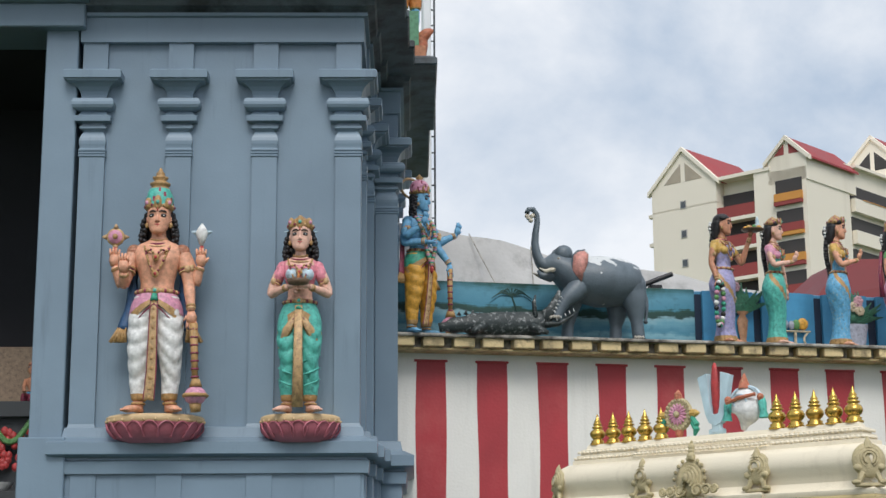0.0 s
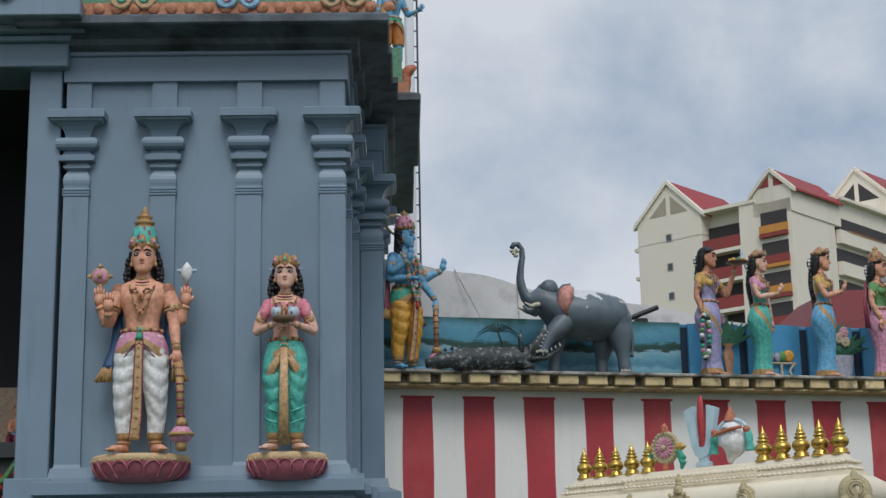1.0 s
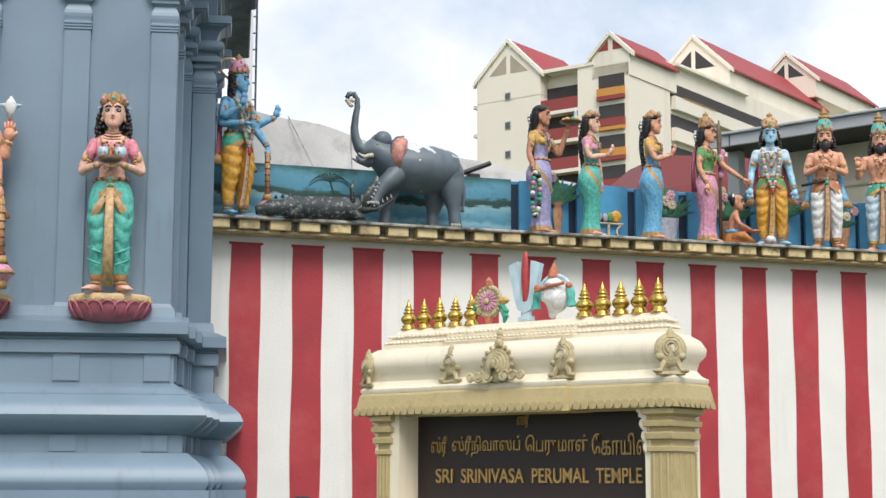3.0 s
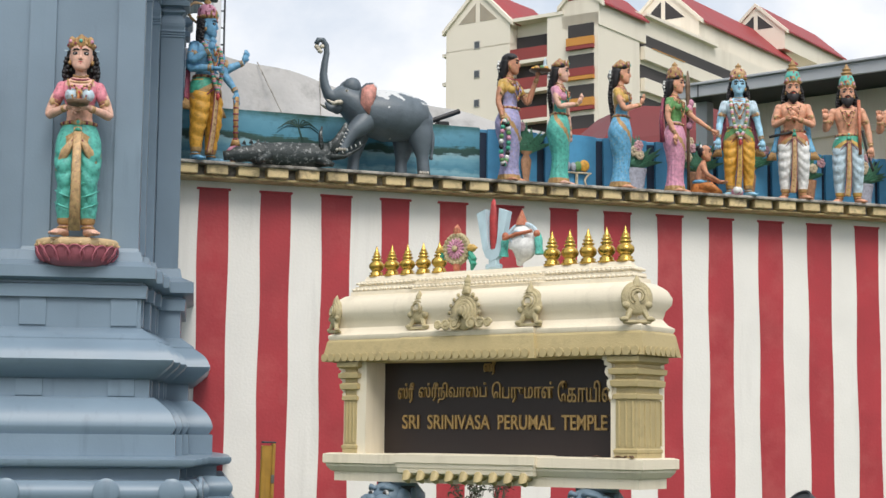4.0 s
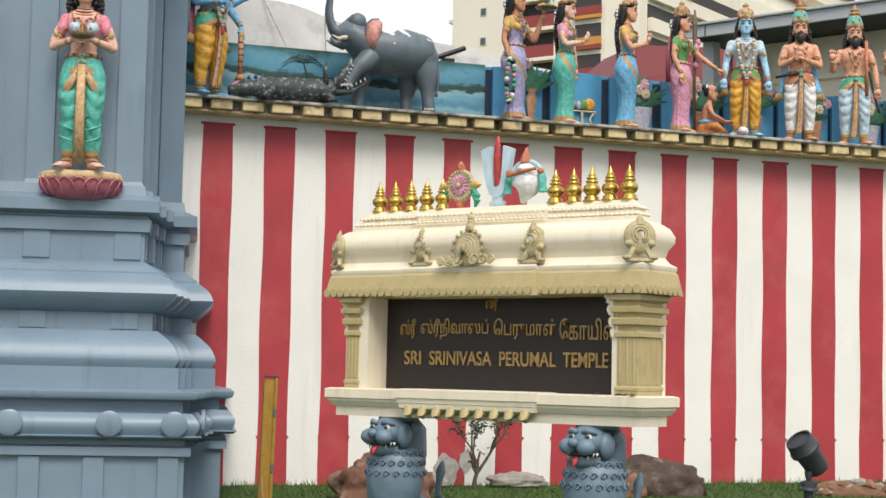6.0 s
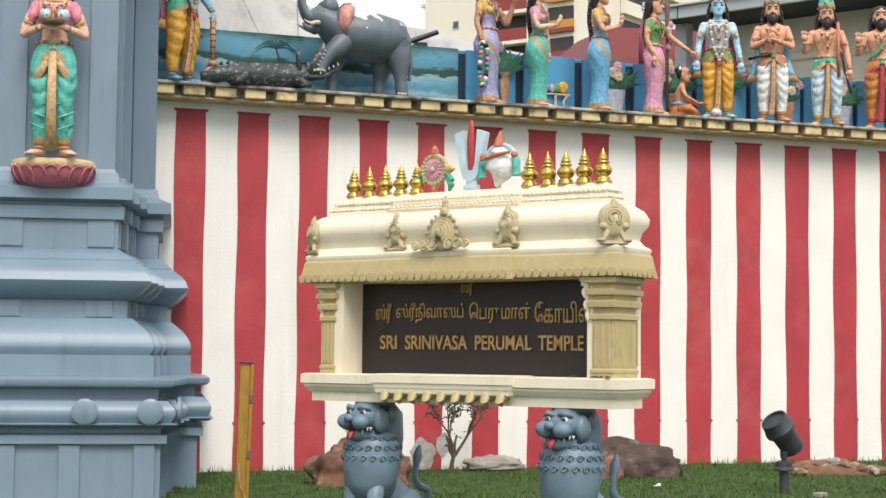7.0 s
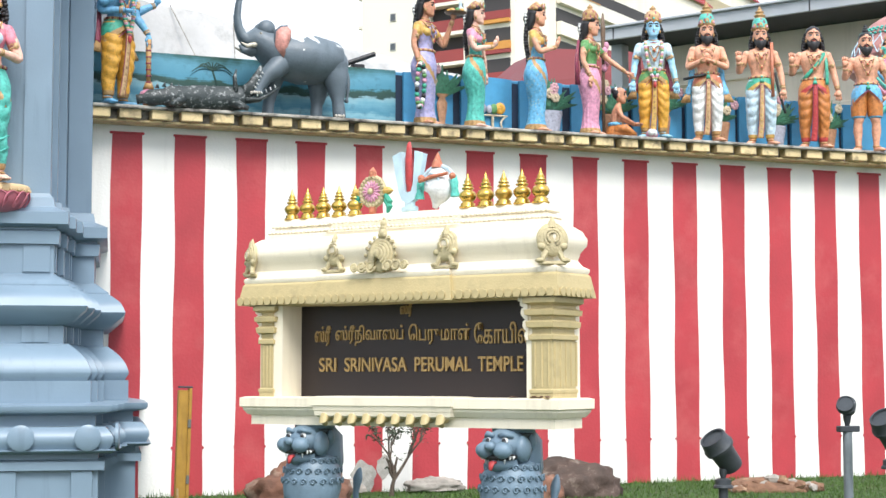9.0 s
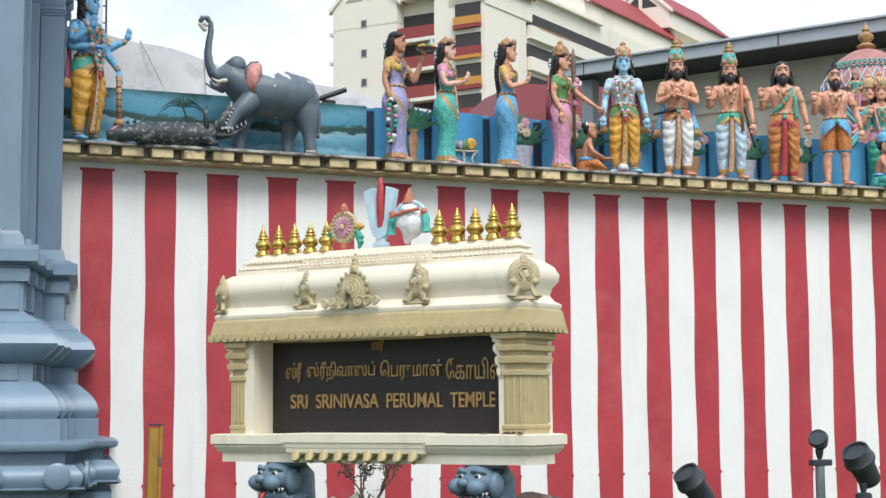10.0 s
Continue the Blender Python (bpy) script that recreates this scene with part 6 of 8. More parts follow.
gable(0.0, 6.6, 0.0, 9.0, 36.4, 39.7, "gable_wall")
part("wall", boxed(0, 6.6, 0, 9, 0, 34.5), FACADE, apt)
part("wall", boxed(6.6, 11.8, 1.2, 9, 0, 36.2), FACADE, apt)
part("coping", boxed(6.5, 11.9, -0.1, 9, 36.2, 36.5), FACADE, apt)
part("wall", boxed(10.3, 11.8, 0.0, 1.2, 0, 36.2), FACADE, apt)
for k in range(9):
    z = 35.1 - 2.55 * k
    # thin dark slab on the back wall paints the balcony's shade
    part("recess", boxed(6.62, 10.28, 1.05, 1.21, z - 1.25, z), RECESS_SHADE, apt)
    part("balcony_front", boxed(6.6, 10.3, 0.0, 0.2, z - 2.25, z - 1.25), BAND_RED, apt)
    part("floor_band", boxed(6.6, 10.3, 0.0, 1.2, z - 2.55, z - 2.25), FACADE, apt)
    wdw = part("window", boxed(2.95, 3.55, -0.05, 0.05, z - 0.72, z - 0.02), WINDOW_FRAME, apt)
    part("pane", boxed(3.02, 3.48, -0.07, -0.045, z - 0.64, z - 0.10), WINDOW_GLASS, wdw)
    part("drain_ledge", boxed(-0.7, 0.0, 0.4, 1.6, z - 0.9, z - 0.6), FACADE, apt)
    # second block: dark slabs for the openings' shade, with orange and red parapets
    part("recess", boxed(12.35, 14.8, -0.04, 0.1, z - 1.1, z + 0.05), RECESS_SHADE, apt)
    part("balcony_front", boxed(12.3, 14.85, -0.3, 0.0, z - 1.75, z - 1.1), BAND_RED if k % 2 else BAND_ORANGE, apt)
    part("balcony_lip", boxed(12.3, 14.85, -0.35, 0.0, z - 2.1, z - 1.8), BAND_ORANGE if k % 2 else BAND_RED, apt)
part("wall", boxed(11.8, 15.2, 0, 7, 0, 36.0), FACADE, apt)
gable(11.7, 15.3, 0.0, 8.0, 36.9, 38.7, "gable_two")
part("wall", boxed(5.0, 14.9, 7, 60, 0, 37.6), FACADE, apt)
for k in range(10):
    z = 35.8 - 2.75 * k
    # long dark slab paints the shade inside each gallery
    part("gallery_recess", boxed(14.85, 14.98, 7.6, 60, z - 1.2, z), RECESS_SHADE, apt)
    part("gallery_parapet", boxed(14.98, 15.4, 7.6, 60, z - 2.35, z - 1.2), FACADE, apt)
    part("gallery_rail", boxed(15.38, 15.46, 9 + (k % 2) * 4, 15 + (k % 3) * 7, z - 1.20, z - 1.14), BAND_ORANGE, apt)
part("top_rail", boxed(14.9, 15.4, 8, 22, 37.35, 37.6), FACADE, apt)
gable(7.0, 14.4, 20.0, 42.0, 39.8, 43.4, "gable_three")
gable(7.8, 14.2, 40.0, 56.0, 43.0, 46.0, "gable_four")

# ---- sign details ----
NAMEBOARD = mat("dark_brown_board", (0.020, 0.0115, 0.010), 0.5, 0.12, 2, 0.03, 60)
LETTER = mat("brass_letter_paint", (0.42, 0.27, 0.10), 0.4, 0.15, 20, 0.05, metallic=0.3)
ORN = mat("dull_gold_paint", (0.50, 0.42, 0.24), 0.5, 0.25, 14, 0.3, 80, (0.10, 0.08, 0.04), 0.6, 12)
GILT = mat("gilded_metal", (0.62, 0.40, 0.09), 0.28, 0.2, 12, 0.08, 60, (0.25, 0.14, 0.04), 0.5, 8, metallic=0.9)
part("nameboard", boxed(-1.12, 1.20, 0.31, 0.36, 1.275, 2.03), NAMEBOARD, sign, "dark brown nameboard with brass letters")
part("back_wall", boxed(-1.40, 1.40, 0.362, 0.5, 1.275, 2.03), CREAM, sign)
part("soffit", boxed(-1.44, 1.44, 0.05, 0.5, 2.012, 2.022), OCHRE, sign)


def flank_post(x0, x1, bracket_x):
    """Fluted pilaster end with moulded capital; bracket on its inner edge."""
    rect = [(x0, 0.06), (x1, 0.06), (x1, 0.49), (x0, 0.49)]
    p = part("post", moulding(rect, [(0.0, 1.275), (0.0, 2.02)]), CREAM, sign)
    xa, xb, yb_ = (x0 + 0.055, x1, 0.40) if x0 > 0 else (x0 + 0.02, x1 - 0.10, 0.25)
    inner = [(xa, 0.06), (xb, 0.06), (xb, yb_), (xa, yb_)]
    prof = [(0.016, 1.275), (0.016, 1.31), (0.022, 1.315), (0.022, 1.335), (0.008, 1.345), (0.008, 1.70), (0.024, 1.705), (0.024, 1.735), (0.004, 1.745), (0.004, 1.785), (0.036, 1.795), (0.040, 1.835), (0.010, 1.85), (0.010, 1.875), (0.046, 1.885), (0.050, 1.92), (0.012, 1.935), (0.012, 1.955), (0.056, 1.975), (0.056, 2.012)]
    part("capital", moulding(inner, prof), OCHRE, p, "dull yellow moulded facing")
    flute = mesh_of("flute", tube(bmesh.new(), [(0, 0, 1.36), (0, 0, 1.69)], 0.008, 0, 8), OCHRE, True)
    for k in range(3):
        share("flute", flute, p, pose(xa + 0.02 + (xb - xa - 0.04) * k / 2, 0.050, 0))
    for k in range(5 if x0 > 0 else 0):
        share("flute", flute, p, pose(x1 + 0.010, 0.10 + 0.08 * k, 0))
    bm = bmesh.new()
    scroll_ = [(0.0, 1.70), (-0.018, 1.705), (-0.030, 1.73), (-0.026, 1.755), (-0.014, 1.768), (-0.034, 1.785), (-0.046, 1.81), (-0.040, 1.84), (-0.024, 1.852), (-0.048, 1.875), (-0.062, 1.90), (-0.054, 1.93), (-0.036, 1.942), (-0.066, 1.955), (-0.066, 1.985), (-0.084, 1.99), (-0.084, 2.014), (0.0, 2.014)]
    rings_to_faces(bm, [[bm.verts.new((bracket_x + 0.03 + x, y, z)) for x, z in scroll_] for y in (0.045, 0.15)], True)
    part("bracket", bm, CREAM, p)


flank_post(-1.33, -1.10, -1.34)
flank_post(1.20, 1.41, 1.19)

# projecting centre bay of ledge, eave and roof
BAY = [(-0.70, 0), (0.56, 0), (0.56, 0.3), (-0.70, 0.3)]
part("bay_ledge", moulding(BAY, [(-0.02, 1.115), (0.01, 1.13), (0.015, 1.165), (0.02, 1.17), (0.025, 1.205), (0.035, 1.21), (0.035, 1.272), (0.0, 1.282)]), CREAM, sign)
part("bay_eave", moulding(BAY, [(0.03, 2.008), (0.045, 2.01), (0.015, 2.185), (0.0, 2.202)]), OCHRE, sign)
part("bay_roof", moulding(BAY, [(d + 0.03, z + 0.004) for d, z in roof_prof[:11]]), CREAM, sign, smooth=True)
corbel = bmesh.new()
tube(corbel, [(0, 0.06, 1.12), (0, -0.005, 1.115), (0, -0.02, 1.085), (0, 0.02, 1.062)], [0.040, 0.040, 0.034, 0.020], 0, 10)
corbel_me = mesh_of("corbel", corbel, OCHRE, True)
for k in range(9):
    share("corbel", corbel_me, sign, pose(-0.62 + 0.138 * k, 0.0, 0.0))
# scalloped drip edge
scallop_me = mesh_of("scallop", lathe(bmesh.new(), [(0.034, -0.004), (0.034, 0.008)], seg=12, m=Matrix.Rotation(radians(90), 4, 'X')), OCHRE)
for k in range(42):
    x = -1.48 + 0.0715 * k
    share("scallop", scallop_me, sign, pose(x, -0.018 - (0.03 if -0.7 < x < 0.56 else 0), 2.051))
for k in range(7):
    share("scallop", scallop_me, sign, pose(1.518, 0.04 + 0.075 * k, 2.051, 0, 0, 90))
bm = bmesh.new()
for z, d in ((2.62, 0.168), (2.672, 0.192)):
    for k in range(64):
        x = -1.5 + d + (3.0 - 2 * d) * k / 63
        ball(bm, (x, d - (0.034 if -0.7 < x < 0.56 else 0.002), z), (0.021, 0.014, 0.013), 0, 6, 4)
    for k in range(6):
        ball(bm, (1.5 - d + 0.002, d + 0.035 * k, z), (0.014, 0.02, 0.013), 0, 6, 4)
tagged(part("beading", bm, CREAM, sign, smooth=True), kind="stuff")


def kudu(x, y, s, turn=0.0, spread=1.0):
    """A scrolled shell ornament standing on the roof curve."""
    bm = bmesh.new()
    for k in range(4):
        r = s * (0.105 - 0.022 * k)
        pts = [(r * spread * math.sin(a), -0.012 * k - 0.01, s * 0.12 - r * 1.05 * math.cos(a) + 0.0) for a in [-2.7 + 5.4 * j / 16 + math.pi for j in range(17)]]
        tube(bm, pts, s * 0.010, 0, 6)
    ball(bm, (0, 0.0, s * 0.11), (s * 0.125 * spread, s * 0.042, s * 0.135), 0, 16, 10)
    for t_ in (-1, 1):
        ball(bm, (t_ * s * 0.085 * spread, -0.015, s * 0.055), (s * 0.035, s * 0.025, s * 0.03), 0, 8, 6)
        tube(bm, [(t_ * s * 0.05, 0, s * 0.02), (t_ * s * 0.08 * spread, -0.01, -s * 0.05)], [s * 0.03, s * 0.02], 0, 6)
        ball(bm, (t_ * s * 0.10 * spread, -0.01, -s * 0.055), (s * 0.04, s * 0.03, s * 0.022), 0, 8, 5)
    box(bm, -s * 0.11 * spread, s * 0.11 * spread, -0.02, 0.03, -s * 0.085, -s * 0.06, 0.004)
    tube(bm, [(0, -0.01, s * 0.20), (0, -0.012, s * 0.24), (0, -0.01, s * 0.29)], [s * 0.035, s * 0.03, s * 0.004], 0, 8)
    ob = part("shell_ornament", bm, ORN, sign, "dull gold scrolled ornament", smooth=True)
    ob.matrix_basis = pose(x, y, 2.33, -6, 0, turn)


kudu(-1.44, 0.06, 0.85, -30)
kudu(-0.55, 0.03, 0.85)
kudu(0.51, 0.03, 0.90)
kudu(1.43, 0.05, 0.95, 38)
# centre crest
bm = bmesh.new()
for k in range(5):
    r = 0.135 - 0.024 * k
    tube(bm, [(r * 0.85 * math.sin(a), -0.014 * k, 0.10 + r * math.cos(a)) for a in [-2.6 + 5.2 * j / 18 for j in range(19)]], 0.014, 0, 6)
ball(bm, (0, 0.0, 0.09), (0.10, 0.03, 0.12), 0, 12, 8)
ball(bm, (0, -0.07, 0.10), (0.025, 0.02, 0.035), 0, 8, 6)
for t_ in (-1, 1):
    for j, (dx, rr) in enumerate(((0.075, 0.048), (0.155, 0.042), (0.225, 0.035))):
        tube(bm, [(t_ * dx + rr * f * math.cos(a), -0.03, 0.015 + rr * f * math.sin(a)) for a, f in [(t_ * q * 0.6, 1 - 0.05 * q) for q in range(16)]], 0.011, 0, 6)
        ball(bm, (t_ * dx, -0.02, 0.015), (rr * 0.7, 0.02, rr * 0.7), 0, 8, 6)
for k in range(12):
    a = -1.9 + 3.8 * k / 11
    ball(bm, (0.135 * math.sin(a), -0.02, 0.10 + 0.155 * math.cos(a)), (0.016, 0.014, 0.016), 0, 6, 4)
for z, r in ((0.27, 0.038), (0.31, 0.028), (0.34, 0.03), (0.375, 0.016)):
    ball(bm, (0, -0.01, z), (r, r * 0.7, r), 0, 8, 6)
crest = part("crest_ornament", bm, ORN, sign, "dull gold scrolled crest", smooth=True)
crest.matrix_basis = pose(-0.063, -0.02, 2.27, -8) @ Matrix.Scale(1.05, 4)

# gilded finials along the ridge
fin = lathe(bmesh.new(), [(0.062, 0.0), (0.066, 0.012), (0.05, 0.022), (0.056, 0.034), (0.036, 0.046), (0.05, 0.06), (0.064, 0.08), (0.064, 0.10), (0.05, 0.122), (0.03, 0.132), (0.046, 0.142), (0.046, 0.150), (0.026, 0.158), (0.038, 0.168), (0.038, 0.176), (0.022, 0.184), (0.03, 0.194), (0.018, 0.21), (0.008, 0.24), (0.002, 0.262)], seg=18)
fin_me = mesh_of("finial", fin, GILT, "all")
for k in range(5):
    share("finial", fin_me, sign, pose(-1.19 + 0.163 * k, 0.29, 2.733), "gilded finial")
    share("finial", fin_me, sign, pose(0.545 + 0.163 * k, 0.29, 2.733) @ Matrix.Scale(1.06, 4), "gilded finial")

# crest emblems: forked mark, wheel and shell
WHITE_BLUE = mat("white_blue_enamel", (0.52, 0.68, 0.74), 0.4, 0.2, 6, 0.08, 60)
emb = part("forked_mark", box(boxed(-0.075, 0.075, 0.27, 0.31, 2.735, 2.78, 0.01), -0.045, 0.045, 0.265, 0.315, 2.74, 2.86, 0.015), WHITE_BLUE, sign, "white and pale blue forked emblem")
bm = bmesh.new()
for s in (-1, 1):
    pts = [(0.0, 2.80), (s * 0.06, 2.83), (s * 0.09, 2.90), (s * 0.115, 3.02), (s * 0.15, 3.19)]
    pts2 = [(0.0, 2.885), (s * 0.03, 2.90), (s * 0.045, 2.95), (s * 0.055, 3.04), (s * 0.065, 3.22)]
    rings_to_faces(bm, [[bm.verts.new((a[0], 0.26, a[1])), bm.verts.new((b[0], 0.26, b[1])), bm.verts.new((b[0], 0.32, b[1])), bm.verts.new((a[0], 0.32, a[1]))] for a, b in zip(pts, pts2)], True)
part("fork", bm, WHITE_BLUE, emb)
part("flame_mark", tube(bmesh.new(), [(0, 0.29, 2.90), (0, 0.28, 3.0), (0, 0.275, 3.15), (0, 0.28, 3.27), (0, 0.285, 3.30)], [0.03, 0.035, 0.034, 0.022, 0.008], 0, 10, 0.6), PAINTS["red"], emb, "red centre stroke", smooth=True)
wheel = part("wheel_emblem", lathe(bmesh.new(), [(0.125, -0.015), (0.135, 0.0), (0.125, 0.02)], seg=28, m=Matrix.Translation((-0.36, 0.29, 2.92)) @ Matrix.Rotation(radians(90), 4, 'X')), ORN, sign, "wheel emblem with pink petals", smooth=True)
bm = bmesh.new()
for k in range(16):
    a = 2 * math.pi * k / 16
    ball(bm, (-0.36 + 0.055 * math.cos(a), 0.265, 2.92 + 0.055 * math.sin(a)), (0.036, 0.012, 0.012), 0, 8, 5, Matrix.Rotation(-a, 4, 'Y'))
part("petals", bm, PAINTS["rose"], wheel, smooth=True)
part("hub", ball(bmesh.new(), (-0.36, 0.25, 2.92), (0.026, 0.02, 0.026), 0, 10, 6), ORN, wheel, smooth=True)
bm = bmesh.new()
for k in range(22):
    a = 2 * math.pi * k / 22
    ball(bm, (-0.36 + 0.115 * math.cos(a), 0.268, 2.92 + 0.115 * math.sin(a)), (0.014, 0.012, 0.014), 0, 6, 4)
part("rim_beads", bm, ORN, wheel, smooth=True)
for a in (0, 90, 180, 270):
    c, s = math.cos(radians(a)), math.sin(radians(a))
    part("flame", tube(bmesh.new(), [(-0.36 + 0.125 * c, 0.29, 2.92 + 0.125 * s), (-0.36 + 0.165 * c, 0.285, 2.92 + 0.165 * s), (-0.36 + 0.20 * c, 0.29, 2.92 + 0.20 * s)], [0.035, 0.03, 0.004], 0, 8), PAINTS["brick"] if a in (90, 270) else PAINTS["ochre"], wheel, smooth=True)
for s in (-1, 1):
    for z in (2.84, 2.80):
        part("tassel", tube(bmesh.new(), [(-0.36 + s * 0.13, 0.28, z + 0.05), (-0.36 + s * 0.17, 0.28, z - 0.01), (-0.36 + s * 0.15, 0.28, z - 0.06)], [0.02, 0.028, 0.01], 0, 8), PAINTS["green"], wheel, smooth=True)
shell = part("shell_emblem", tube(bmesh.new(), smooth_path([(0.24, 0.29, 2.755), (0.26, 0.28, 2.80), (0.29, 0.27, 2.87), (0.28, 0.27, 2.96), (0.27, 0.28, 3.04), (0.27, 0.285, 3.09)], 4), [0.022, 0.026, 0.03, 0.036, 0.045, 0.06, 0.078, 0.095, 0.11, 0.12, 0.122, 0.118, 0.112, 0.105, 0.095, 0.085, 0.07, 0.055, 0.04, 0.028, 0.015], 0, 16, 0.7), PAINTS["white"], sign, "white conch emblem with tassels", smooth="all")
part("whorl", tube(bmesh.new(), [(0.26 + 0.075 * f * math.cos(a), 0.20, 2.96 + 0.07 * f * math.sin(a)) for a, f in [(q * 0.5, 1 - 0.06 * q) for q in range(14)]], 0.010, 0, 6), PAINTS["pale_blue"], shell, smooth=True)
part("cord", tube(bmesh.new(), [(0.15, 0.20, 2.96), (0.28, 0.185, 2.99), (0.41, 0.21, 3.01)], [0.014, 0.016, 0.014], 0, 6), PAINTS["brick"], shell, smooth=True)
part("peak_flame", tube(bmesh.new(), [(0.27, 0.28, 3.07), (0.27, 0.28, 3.12), (0.27, 0.285, 3.19)], [0.05, 0.036, 0.004], 0, 8), PAINTS["brick"], shell, smooth=True)
part("arch_band", tube(bmesh.new(), [(0.28 + 0.14 * math.cos(a), 0.28, 2.97 + 0.11 * math.sin(a)) for a in [0.15 + 2.85 * q / 12 for q in range(13)]], 0.016, 0, 6), PAINTS["pale_blue"], shell, smooth=True)
for s, x in ((-1, 0.135), (1, 0.43)):
    part("tassel", tube(bmesh.new(), [(x, 0.27, 3.0), (x + s * 0.01, 0.26, 2.94), (x + s * 0.015, 0.26, 2.88), (x + s * 0.02, 0.26, 2.83)], [0.02, 0.034, 0.028, 0.040], 0, 8), PAINTS["teal"], shell, smooth=True)
    part("knot", ball(bmesh.new(), (x, 0.25, 2.99), (0.03, 0.025, 0.03), 0, 8, 6), PAINTS["brick"], shell, smooth=True)


def lettering(name, words, x, z, width, tall, parent, bold=0.01):
    """Raised letters fitted into a width and height on the nameboard."""
    cu = bpy.data.curves.new(name, 'FONT')
    cu.body = words
    cu.extrude = 0.02
    cu.offset = bold
    tmp = bpy.data.objects.new(name, cu)
    scene.collection.objects.link(tmp)
    me = bpy.data.meshes.new_from_object(tmp.evaluated_get(bpy.context.evaluated_depsgraph_get()))
    bpy.data.objects.remove(tmp)
    co = np.array([v.co[:] for v in me.vertices])
    lo, hi = co.min(0), co.max(0)
    for v in me.vertices:
        v.co = (x + (v.co.x - lo[0]) / (hi[0] - lo[0]) * width, 0.305 - 0.5 * v.co.z, z + (v.co.y - lo[1]) / (hi[1] - lo[1]) * tall)
    me.materials.append(LETTER)
    ob = new(name, me)
    ob.parent = parent
    ob["label"] = "raised brass-coloured lettering"
    return ob


def words(row, z, tall, bold):
    for text, x0, x1 in row:
        lettering("lettering", text, x0, z, x1 - x0, tall, sign, bold)


words((("SRI", -0.905, -0.735), ("SRINIVASA", -0.648, -0.036), ("PERUMAL", 0.040, 0.562), ("TEMPLE", 0.628, 1.030)), 1.475, 0.114, 0.010)
words((("ஸ்ரீ", -0.952, -0.795), ("ஸ்ரீநிவாஸப்", -0.740, -0.072), ("ெபருமாள்", -0.018, 0.555), ("ேகாயில்", 0.595, 1.09)), 1.685, 0.165, 0.004)
words((("ஸ்ரீ", -0.10, 0.01),), 1.905, 0.12, 0.004)

# ---- lion figures that carry the sign ----
LION = mat("lion_blue_grey", (0.15, 0.22, 0.28), 0.45, 0.18, 6, 0.1, 60, (0.05, 0.08, 0.10), 0.5, 5)


